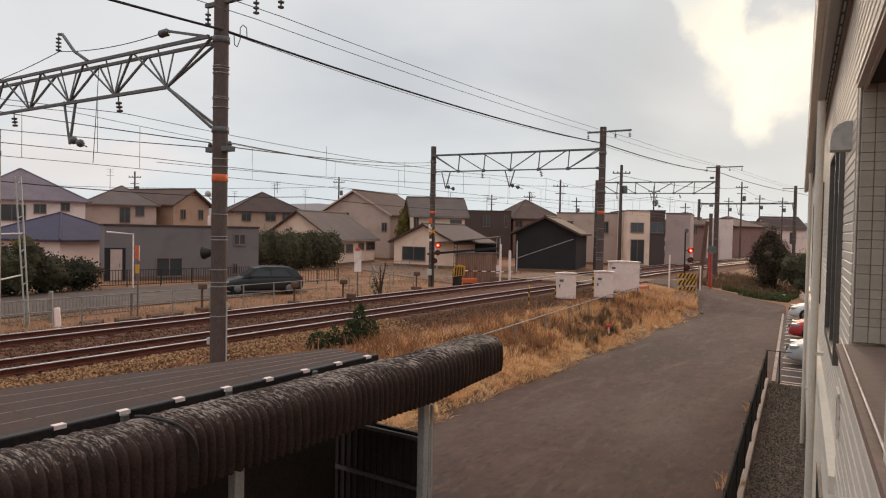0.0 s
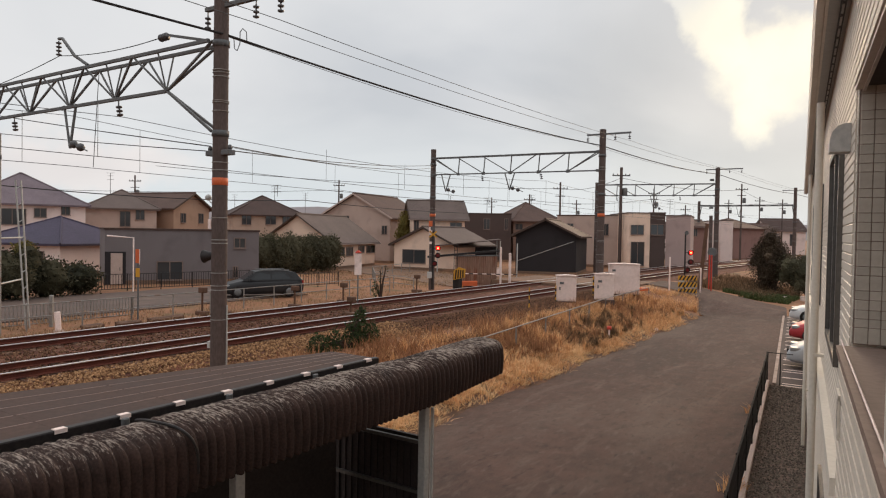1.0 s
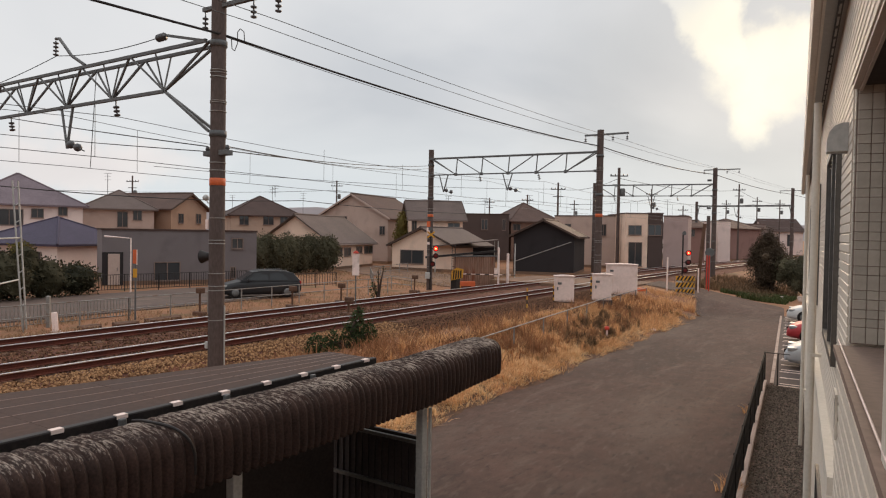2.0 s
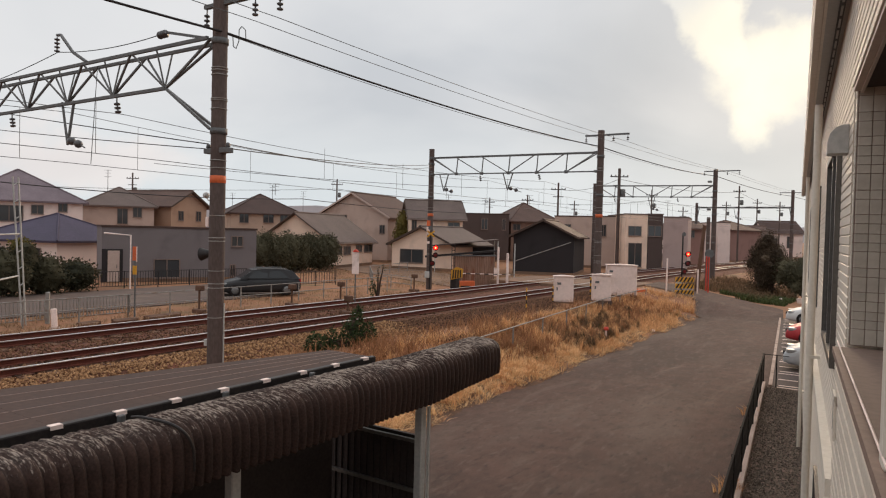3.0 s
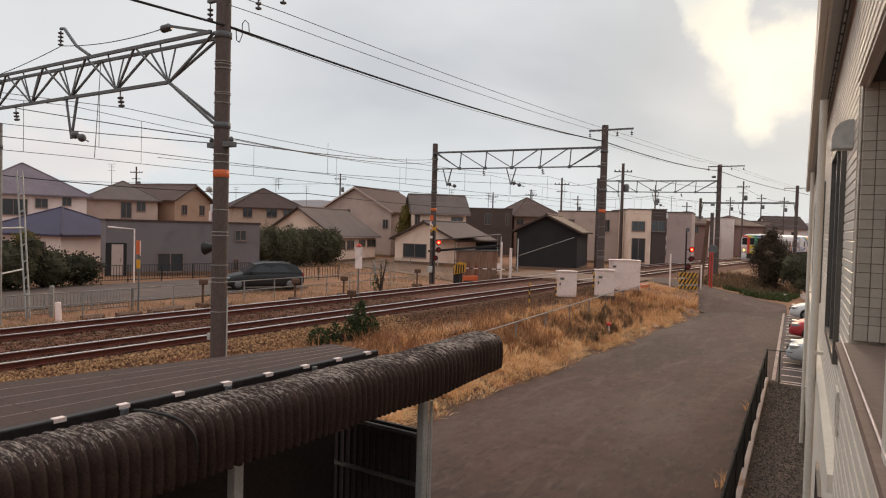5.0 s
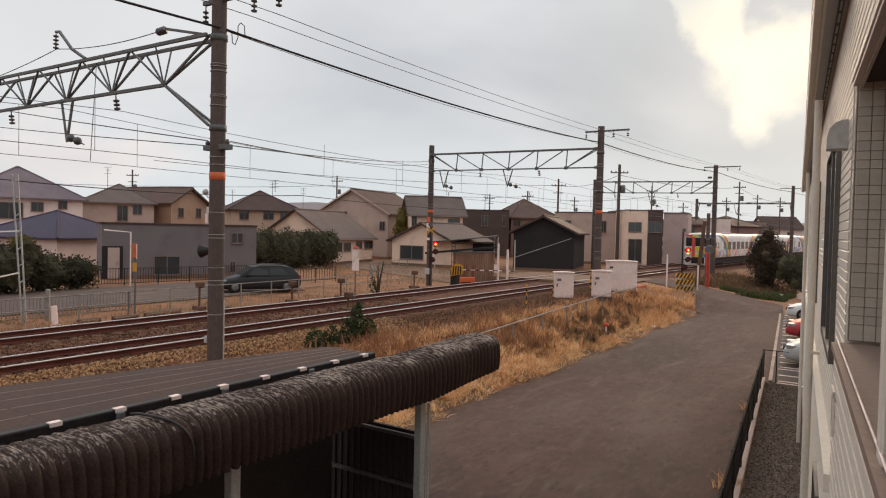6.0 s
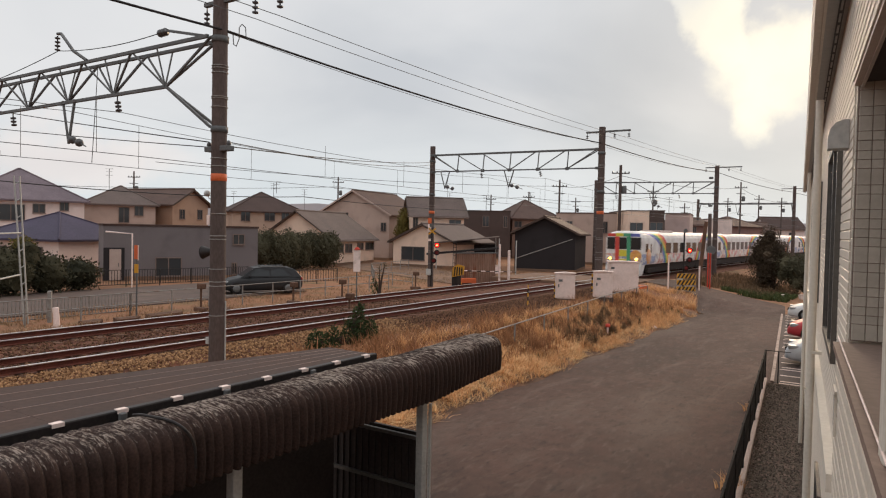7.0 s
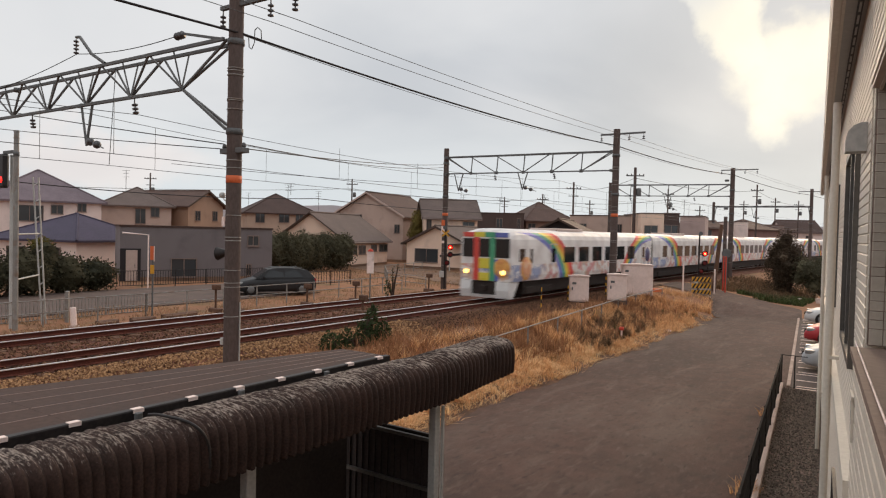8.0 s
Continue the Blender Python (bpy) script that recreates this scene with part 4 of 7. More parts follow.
house("house", "white house with a dark gabled roof", pose(-19.10, 167.01, 0, 0, 0, 33.4), 7.97, 8.0, 0.55, 6.19, 8.67, "gable_x", W_WHITE, R_DARK, [(-2.70, -1.64, 3.04, 4.89), (0.53, 1.86, 2.87, 5.33)], 0.45)
house("house", "dark grey flat-roofed single-storey building", pose(-40.30, 29.14, 0, 0, 0, 62.0), 9.94, 9.0, 0.55, 4.19, 4.19, "flat", W_SLATE, R_DARK, [(-1.79, -0.23, 0.88, 2.05), (3.26, 3.97, 3.06, 3.70), (3.20, 3.46, 0.95, 1.68)], 0.00)
house("house", "cream bungalow with a blue sheet-metal hipped roof", pose(-55.68, 25.36, 0, 0, 0, 17.8), 8.2, 8.2, 0.55, 3.10, 4.95, "hip", W_WHITE, R_BLUE, [(-2.6, -0.8, 1.4, 2.4), (1.2, 2.6, 1.4, 2.4)], 0.5)
grey_building_front(-42.23, 25.50, 62.0)
# ---- overhead line: poles, portal beams and wires ----


def insulator(s, p, axis=(0, 0, -1), n=3, r=0.075):
    a = Vector(axis).normalized()
    rings = []
    for i in range(n):
        z = i * 0.11
        rings += [(0.02, z), (0.02, z + 0.03), (r, z + 0.05), (r * 0.9, z + 0.08), (0.025, z + 0.095)]
    s.lathe(rings, 10, p, a)


def concrete_pole(x, y, top, r, label, banded=True, base=0.7, material=None):
    p = thing("catenary_pole", label, "utility pole", pose(x, y, 0), group="catenary poles")
    part("shaft", Shape().tube((0, 0, base), (0, 0, top), r * 1.04, r * 0.92, seg=20), material or CONCRETE, p)
    for z in (2.2, 2.9, 3.0, 3.3, 4.0, 4.08, 4.6, 5.72, 5.9, 7.1, 7.3, 7.34, 7.9, 8.0, 8.06):
        if z < top:
            part("wire_band", Shape().lathe([(r * 1.0, 0), (r * 1.06, 0.004), (r * 1.06, 0.02), (r * 1.0, 0.024)], 20, (0, 0, z)), FENCE, p, "thin pale wire band")
    if banded:
        part("marker_band", Shape().lathe([(r * 1.0, 0), (r * 1.03, 0.003), (r * 1.03, 0.17), (r * 1.0, 0.173)], 20, (0, 0, 5.38)), ORANGE, p, "orange marker band")
    for z in (8.62, 6.52):
        part("clamp", Shape().lathe([(r * 0.98, 0), (r * 1.1, 0.003), (r * 1.1, 0.14), (r * 0.98, 0.143)], 20, (0, 0, z)), STEEL, p, "steel clamp")
    return p


def crossarm(p, z, left, right, drops, heavy=True):
    part("crossarm", Shape().box(left, right, -0.05, 0.05, z, z + 0.09), STEEL, p, "steel crossarm")
    for d in drops:
        s = Shape().tube((d, 0, z), (d, 0, z - 0.12), 0.015, seg=6)
        insulator(s, (d, 0, z - 0.1), n=3 if heavy else 2)
        part("insulator", s, PORCELAIN, p, "dark porcelain insulator")


pole_a = concrete_pole(-13.25, 10.5, 10.9, 0.18, "tall dark concrete pole with orange band and crossarms beside the track")
crossarm(pole_a, 9.52, -0.55, 2.05, (-0.49, 1.19, 1.98))
part("crossarm", Shape().box(-0.42, 0.42, -0.10, 0.10, 6.08, 6.2, bevel=0.01), STEEL, pole_a, "steel crossarm")
for d in (-0.36, 0.34):
    part("insulator", Shape().lathe([(0.03, 0), (0.06, 0.03), (0.05, 0.09), (0.02, 0.12)], 10, (d, 0, 6.2)), PORCELAIN, pole_a)
part("conduit", Shape().tube((0.168, 0.1, 0.8), (0.168, 0.1, 2.55), 0.022, seg=8), PALE_STEEL, pole_a, "pale steel conduit")
part("junction_box", Shape().box(-0.27, -0.16, -0.13, 0.05, 4.35, 4.58, bevel=0.01), WHITE, pole_a, "white junction box")
part("junction_box", Shape().box(-0.26, -0.15, -0.13, 0.05, 1.52, 1.68, bevel=0.01), PALE_STEEL, pole_a, "small metal box")
part("lamp_bracket", Shape().path([(-0.16, 0, 4.95), (-0.34, 0, 4.98), (-0.42, 0, 5.08)], 0.015).lathe([(0.0, -0.08), (0.06, -0.05), (0.08, 0.0), (0.06, 0.05), (0.0, 0.08)], 12, (-0.42, 0, 5.1)), PALE_STEEL, pole_a, "round grey lamp")
part("horn_speaker", Shape().lathe([(0.05, 0), (0.08, 0.1), (0.11, 0.2), (0.15, 0.3), (0.16, 0.32)], 14, (-0.12, 0, 3.72), (-1, -0.35, -0.1)), BLACK, pole_a, "black loudspeaker horn")
pole_b = concrete_pole(-13.2, 35.6, 10.1, 0.19, "dark concrete pole with a crossarm beside the cabinets")
crossarm(pole_b, 9.80, -0.9, 1.55, (-0.85, 0.69, 1.47), False)
pole_c = concrete_pole(-24.5, 35.9, 9.65, 0.18, "dark concrete pole with orange and white signs beyond the tracks")
part("sign", Shape().box(-0.12, 0.14, -0.22, -0.20, 4.75, 5.1), ORANGE, pole_c, "small orange sign")
part("sign", Shape().box(-0.12, 0.14, -0.22, -0.20, 4.2, 4.7), WHITE, pole_c, "small white sign")
part("sign", Shape().box(-0.08, 0.12, -0.22, -0.20, 3.62, 3.78), WHITE, pole_c, "small white sign")
pole_d = concrete_pole(-13.2, 64.8, 10.65, 0.21, "dark concrete pole with a crossarm past the crossing", False)
crossarm(pole_d, 10.45, -1.0, 2.1, (-0.95, 1.0, 2.0), False)
concrete_pole(-24.5, 64.8, 9.6, 0.2, "dark concrete pole beyond the tracks", False)
pole_e = concrete_pole(-10.81, 101.5, 11.17, 0.22, "distant dark concrete pole with a crossarm", False)
crossarm(pole_e, 10.79, -1.6, 2.6, (-1.5, 1.4, 2.5), False)
concrete_pole(-24.5, 10.6, 7.35, 0.085, "slim pale concrete pole beyond the tracks", False, material=FENCE)
concrete_pole(-23.1, 101.5, 9.5, 0.2, "distant dark concrete pole", False)
concrete_pole(-11.4, 54.0, 6.0, 0.14, "short dark pole past the crossing", False)


def portal_beam(y, x0, x1, top, low, n, label, braces, size=1.0):
    """A box-section lattice beam across the tracks."""
    b = thing("portal_beam", label, "portal beam", group="portal beams")
    for dy in (-0.22, 0.22):
        part("top_chord", Shape().box(x0, x1, y + dy - 0.035 * size, y + dy + 0.035 * size, top - 0.05 * size, top + 0.03 * size), STEEL, b)
    part("bottom_chord", Shape().box(x0 + braces[0], x1 - braces[1], y - 0.045 * size, y + 0.045 * size, low - 0.04 * size, low + 0.04 * size), STEEL, b)
    a, e = x0 + braces[0], x1 - braces[1]
    for i in range(n):
        u0 = a + (e - a) * i / n
        u1 = a + (e - a) * (i + 1) / n
        um = (u0 + u1) / 2
        for dy in (-0.22, 0.22):
            part("lattice_bar", Shape().bar((u0, y, low), (um, y + dy, top), 0.05 * size, 0.05 * size), STEEL, b)
            part("lattice_bar", Shape().bar((um, y + dy, top), (u1, y, low), 0.04 * size, 0.04 * size), STEEL, b)
            part("stay", Shape().bar((u1 - 0.03, y, low), (u1 - 0.06, y + dy, top - 0.05), 0.03 * size, 0.03 * size), STEEL, b)
    for xe, xi, k in ((x0, a, braces[0]), (x1, e, braces[1])):
        if k:
            for dy in (-0.12, 0.12):
                part("knee_brace", Shape().bar((xi, y, low), (xe, y + dy, low - 1.15), 0.06 * size, 0.06 * size), STEEL, b)
                part("lattice_bar", Shape().bar((xi, y, low), (xe, y + dy, top), 0.05 * size, 0.05 * size), STEEL, b)
    return b


def hanger(b, x, y, low, drop, arm=0.9):
    """A V-shaped drop bracket with insulators and a registration arm."""
    part("drop_bracket", Shape().bar((x - 0.32, y, low), (x, y, low - drop), 0.05, 0.05).bar((x + 0.32, y, low), (x, y, low - drop), 0.06, 0.05), STEEL, b)
    s = Shape().path([(x, y, low - drop + 0.1), (x + arm * 0.45, y, low - drop + 0.05), (x + arm, y, low - drop - 0.12)], 0.02)
    part("registration_arm", s, STEEL, b)
    for dx, dz in ((0.2, 0.1), (0.56, 0.0)):
        part("insulator", Shape().lathe([(0.0, -0.12), (0.08, -0.09), (0.125, 0.0), (0.08, 0.09), (0.0, 0.12)], 12, (x + dx, y, low - drop + dz)), PORCELAIN, b, "round dark insulator")


def hung_insulator(b, x, y, z):
    s = Shape().tube((x, y, z), (x, y, z - 0.15), 0.018, seg=6)
    insulator(s, (x, y, z - 0.12), (0.25, 0, -1), 3, 0.085)
    part("insulator", s, PORCELAIN, b, "dark porcelain insulator")


beam_a = portal_beam(10.5, -28.4, -13.42, 8.76, 7.80, 5, "grey steel lattice beam spanning both tracks", (1.58, 1.9))
hanger(beam_a, -19.9, 10.5, 7.86, 1.25)
hung_insulator(beam_a, -17.45, 10.5, 7.76)
hung_insulator(beam_a, -23.2, 10.5, 7.76)
part("side_arm", Shape().path([(-18.6, 10.3, 8.8), (-19.3, 10.3, 9.15), (-19.95, 10.3, 9.72), (-20.15, 10.3, 9.74)], 0.045, 6), STEEL, beam_a)
s = Shape()
insulator(s, (-20.15, 10.3, 9.68), (0, 0, -1), 4, 0.08)
part("insulator", s, PORCELAIN, beam_a)
part("side_arm", Shape().bar((-13.5, 10.3, 8.76), (-15.0, 10.3, 9.1), 0.06, 0.06), STEEL, beam_a)
s = Shape()
insulator(s, (-15.0, 10.3, 9.08), (-1, 0, -0.05), 3, 0.10)
part("insulator", s, PORCELAIN, beam_a)
def panel_beam(y, x0, x1, z0, z1, depth, label, size=1.0):
    """A light lattice beam: two chords, upright posts, and diagonals that fall towards its middle."""
    b = thing("portal_beam", label, "portal beam", group="portal beams")
    n = 6
    w = 0.05 * size
    top = lambda i: Vector((x0 + (x1 - x0) * i / n, y, z0 + (z1 - z0) * i / n))
    low = lambda i: top(i) - Vector((0, 0, depth))
    for dy in (-0.16, 0.16):
        side = Vector((0, dy, 0))
        part("top_chord", Shape().bar(top(0) + side, top(n) + side, w * 1.3, w * 1.5), STEEL, b)
    part("bottom_chord", Shape().bar(low(0), low(n), w * 1.6, w * 1.4), STEEL, b)
    for i in range(1, n):
        part("upright", Shape().bar(low(i), top(i) + Vector((0, 0.16, 0)), w, w), STEEL, b)
        part("gusset", Shape().box(-0.10, 0.10, -0.012, 0.012, -0.08, 0.10, Matrix.Translation(low(i))), STEEL, b)
    for i in range(n):
        a, c = (top(i), low(i + 1)) if i < n / 2 else (top(i + 1), low(i))
        part("diagonal", Shape().bar(a + Vector((0, -0.16, 0)), c, w, w), STEEL, b)
        if i in (0, n - 1):
            part("diagonal", Shape().bar(a + Vector((0, 0.16, 0)), c, w, w), STEEL, b)
    for x, k in ((x0, 0), (x1, n)):
        part("end_plate", Shape().box(x - 0.10, x + 0.10, y - 0.2, y + 0.2, top(k).z - 0.08, top(k).z + 0.06).box(x - 0.10, x + 0.10, y - 0.2, y + 0.2, low(k).z - 0.07, low(k).z + 0.06), STEEL, b)
    return b


beam_b = panel_beam(35.7, -24.32, -13.42, 9.05, 8.93, 1.03, "grey steel lattice beam above the crossing")
hanger(beam_b, -18.9, 35.7, 7.95, 1.0)
for x in (-20.8, -16.9):
    hung_insulator(beam_b, x, 35.7, 7.96)
hanger(beam_b, -23.4, 35.7, 7.99, 1.05, 0.6)
beam_c = panel_beam(64.8, -24.32, -13.42, 9.35, 9.2, 1.05, "distant grey steel lattice beam", 1.2)
hanger(beam_c, -18.9, 64.8, 8.2, 1.2)
for x in (-22.5, -16.5):
    hung_insulator(beam_c, x, 64.8, 8.18)
beam_d = portal_beam(101.5, -22.95, -10.95, 8.91, 8.77, 4, "far slim steel beam over the tracks", (0.2, 0.2), 1.2)
hanger(beam_d, -17.8, 101.5, 8.77, 1.5)


def hang(a, b, sag, n=14):
    a, b = Vector(a), Vector(b)
    return [a.lerp(b, i / n) - Vector((0, 0, sag * 4 * (i / n) * (1 - i / n))) for i in range(n + 1)]


def wires(name, label, spans, r, sag, material, n=14):
    pts = [Vector(spans[0])]
    for a, b in zip(spans, spans[1:]):
        pts += hang(a, b, sag, n)[1:]
    return thing(name, label, "overhead wire", shape=Shape().path(pts, r, 5), material=material, group="overhead wires")


STATIONS = [-16, 10.5, 35.8, 64.8, 101.5, 130, 160]
for x, hm, hc in ((NEAR, 7.42, 6.07), (FAR, 7.55, 6.10)):
    spans = [(x + bend(y) + (0.2 if i % 2 else -0.2), y, hm) for i, y in enumerate(STATIONS)]
    if x == NEAR:       # pulled aside at the first beam
        spans[0], spans[1] = (-17.3, -16, hm), (-17.18, 10.5, 7.29)
    wires("messenger_wire", "thin grey messenger wire above the track", spans, 0.009, 0.36, WIRE)
    wires("contact_wire", "thin grey contact wire above the track", [(x + bend(y) + (0.2 if i % 2 else -0.2), y, hc) for i, y in enumerate(STATIONS)], 0.009, 0.03, WIRE, 6)
    drop = Shape()
    for i, (ya, yb) in enumerate(zip(STATIONS, STATIONS[1:])):
        y = ya + 2.2
        while y < min(yb, 70):
            k = (y - ya) / (yb - ya)
            xx = x + bend(ya) + (bend(yb) - bend(ya)) * k + (0.2 if i % 2 else -0.2) * (1 - 2 * k)
            drop.tube((xx, y, hm - 1.44 * k * (1 - k)), (xx, y, hc), 0.008, seg=4, caps=False)
            y += 4.6
    thing("wire_droppers", "thin vertical droppers joining the two track wires", "overhead wire", kind="stuff", shape=drop, material=WIRE)
wires("power_cable", "thick black cable strung along the poles", [(-13.3, -12, 9.0), (-13.12, 10.5, 8.90), (-13.25, 35.6, 9.24), (-13.2, 64.8, 10.08), (-11.1, 101.5, 10.4), (-4.5, 160, 11)], 0.030, 0.24, CABLE, 20)
for x, za, xb, zb, xc, zc in ((-12.06, 9.0, -12.51, 9.45, -12.4, 10.4), (-11.27, 8.94, -11.73, 9.43, -11.6, 10.3)):
    wires("feeder_wire", "thin dark feeder wire along the poles", [(x, -14, za + 0.1), (x, 10.5, za), (xb, 35.7, zb), (xc, 64.8, zc), (x + 2.1, 101.5, 10.5), (x + 8, 160, 11)], 0.009, 0.14, WIRE, 18)
wires("feeder_wire", "thin dark feeder wire along the poles", [(-13.74, -14, 9.3), (-13.74, 10.5, 9.1), (-14.1, 35.7, 9.45), (-14.1, 64.8, 10.3)], 0.009, 0.30, WIRE, 18)
wires("signal_cable", "dark signal cables along the line", [(-13.6, 10.5, 6.28), (-24.4, 35.9, 8.65)], 0.014, 0.2, CABLE)
wires("signal_cable", "dark signal cables along the line", [(-12.9, 10.5, 6.28), (-24.4, 35.9, 8.5)], 0.012, 0.3, CABLE)
wires("signal_cable", "dark signal cables along the line", [(-32.0, 12.0, 9.1), (-13.62, 10.5, 6.32)], 0.014, 0.05, CABLE)
wires("signal_cable", "dark signal cables along the line", [(-32.0, 11.6, 8.25), (-13.62, 10.5, 6.20)], 0.012, 0.05, CABLE)
wires("beam_cable", "thin cable slung along the beam", [(-27, 10.2, 8.6), (-20.1, 10.3, 9.25), (-15.3, 10.3, 9.08)], 0.012, 0.12, CABLE)
wires("jumper_wire", "looped jumper wire at the beam", [(-13.05, 10.7, 8.85), (-13.05, 10.72, 8.61), (-13.05, 10.8, 8.58), (-13.05, 10.88, 8.77), (-13.05, 10.88, 9.04), (-13.05, 10.96, 9.14), (-13.05, 11.07, 9.09), (-13.05, 11.09, 8.85)], 0.011, 0.0, CABLE, 2)
wires("guy_wire", "thin cable hanging beside the catenary", [(-18.4, 10.5, 8.7), (-18.5, 10.4, 6.0)], 0.010, 0.0, CABLE, 2)
wires("street_cable", "black service cable along the street", [(-32, -5, 6.6), (-30, 12, 6.0), (-30, 30, 6.2), (-32, 60, 6.4)], 0.022, 0.25, CABLE)

# ---- trackside things ----


def cabinet(x, y, w, d, z0, z1, label, turn=30):
    c = thing("equipment_cabinet", label, "cabinet", pose(x, y, 0, 0, 0, turn), group="equipment cabinets")
    part("plinth", Shape().box(-w / 2 - 0.05, w / 2 + 0.05, -d / 2 - 0.05, d / 2 + 0.05, z0 - 0.35, z0, bevel=0.02), CONCRETE, c)
    part("body", Shape().box(-w / 2, w / 2, -d / 2, d / 2, z0, z1, bevel=0.02), BOX_PAINT, c)
    part("lid", Shape().prism([(-w / 2 - 0.05, z1), (w / 2 + 0.05, z1), (w / 2 + 0.05, z1 + 0.03), (0, z1 + 0.07), (-w / 2 - 0.05, z1 + 0.03)], -d / 2 - 0.06, d / 2 + 0.05, "y"), BOX_PAINT, c)
    door = part("door", Shape().box(-w / 2 + 0.05, w / 2 - 0.05, -d / 2 - 0.018, -d / 2 - 0.002, z0 + 0.06, z1 - 0.06, bevel=0.006), BOX_PAINT, c)
    part("handle", Shape().box(-w / 2 + 0.12, -w / 2 + 0.19, -d / 2 - 0.05, -d / 2 - 0.019, (z0 + z1) / 2 - 0.06, (z0 + z1) / 2 + 0.1, bevel=0.01), STEEL, door, "steel handle")
    part("louvre", Shape().box(-w / 2 + 0.15, -w / 2 + 0.35, -d / 2 - 0.03, -d / 2 - 0.019, z1 - 0.42, z1 - 0.3), STEEL, door)
    return c


cabinet(-14.07, 33.08, 1.0, 0.55, 0.92, 2.22, "weathered white trackside equipment cabinet", 28)
cabinet(-12.55, 34.5, 0.96, 0.55, 1.0, 2.32, "weathered white trackside equipment cabinet with a dark side seam", 25)
cabinet(-13.3, 39.9, 1.75, 0.9, 0.9, 2.66, "large white trackside equipment cabinet", 25)


def striped_post(x, y, z0, z1, r=0.03):
    p = thing("marker_post", "slim yellow and black striped marker post", "post", pose(x, y, 0), group="striped posts")
    n = 7
    for i in range(n):
        a, b = z0 + (z1 - z0) * i / n, z0 + (z1 - z0) * (i + 1) / n
        part("stripe", Shape().tube((0, 0, a), (0, 0, b - 0.001), r, seg=8), BLACK if i % 2 else YELLOW, p)
    return p


striped_post(-13.55, 27.7, 0.7, 1.95)
striped_post(-14.3, 32.3, 0.7, 1.75, 0.035)
striped_post(-14.2, 37.3, 0.8, 2.0, 0.045)


def lamp_head(parent, x, y, z, face, lit=True):
    s = Shape().lathe([(0.17, 0), (0.18, 0.02), (0.18, 0.05), (0.12, 0.12), (0.05, 0.15)], 16, (x, y, z), [-a for a in face])
    h = part("lamp_head", s, BLACK, parent, "black round lamp head")
    f = Vector(face)
    c = Vector((x, y, z)) + f * 0.01
    part("lens", Shape().lathe([(0.125, 0), (0.115, 0.02), (0.08, 0.035), (0.02, 0.04)], 14, c, face), RED_GLOW if lit else RED_DIM, h, "glowing red lens" if lit else "dim red lens")
    if lit:
        part("bulb", Shape().lathe([(0.06, 0.03), (0.055, 0.05), (0.02, 0.06)], 12, c, face), RED_CORE, h, "bright lamp core")
    part("visor", Shape().lathe([(0.15, 0), (0.155, 0.12), (0.145, 0.12), (0.14, 0.0)], 14, c + Vector((0, 0, 0.03)), face), BLACK, h)


FACE = (0.55, -0.83, 0.0)


def stripes_board(parent, x0, x1, y, z0, z1, n, lean=0.18):
    part("board", Shape().box(x0, x1, y, y + 0.03, z0, z1), YELLOW, parent, "yellow and black striped board")
    w = (x1 - x0) / n
    for i in range(n):
        a = x0 + i * w
        part("stripe", Shape().prism([(a + lean * 0.0, z0), (a + w * 0.5, z0), (min(x1, a + w * 0.5 + lean), z1), (min(x1, a + lean), z1)], y - 0.006, y - 0.001, "y"), BLACK, parent)


def crossing_signal(x, y, base, label, upper, boards):
    c = thing("crossing_signal", label, "railway signal", pose(x, y, 0, 0, 0, 33), group="crossing signals")
    part("post", Shape().tube((0, 0, base), (0, 0, 4.55), 0.05, seg=10), BLACK, c)
    for i, z in enumerate(upper):
        part("bracket", Shape().box(0, 0.34, -0.02, 0.02, z - 0.02, z + 0.02), BLACK, c)
        lamp_head(c, 0.34, -0.06, z, (0, -1, 0), i == 0)
    lamp_head(c, 0.14, -0.06, upper[-1] - 0.52, (0, -1, 0), False)
    for sgn in (-1, 1) if not boards else ():
        m = Matrix.Translation((0.02, -0.07, 4.25)) @ Matrix.Rotation(sgn * radians(40), 4, "Y")
        part("crossbuck", Shape().box(-0.3, 0.3, -0.012 * (2 + sgn), -0.012 * (1 + sgn), -0.045, 0.045, m), YELLOW, c, "yellow and black crossbuck arm")
    part("horn", Shape().lathe([(0.05, 0), (0.09, 0.12), (0.14, 0.2)], 12, (-0.05, -0.05, 4.62), (0.2, -1, 0)), STEEL, c, "grey warning horn")
    part("control_box", Shape().box(-0.32, -0.02, -0.12, 0.12, base + 0.75, base + 1.15, bevel=0.02), PALE_STEEL, c, "grey control box")
    for i in range(boards):
        stripes_board(c, -0.45, 0.75, -0.16, base + 0.12 + i * 0.42, base + 0.42 + i * 0.42, 5)
    return c


crossing_signal(-24.35, 35.75, 0.7, "crossing signal with glowing red lamps beyond the tracks", (3.37, 2.9), 0)
crossing_signal(-11.0, 44.9, 0.62, "crossing signal with red lamps and striped boards", (3.35, 2.75), 3)

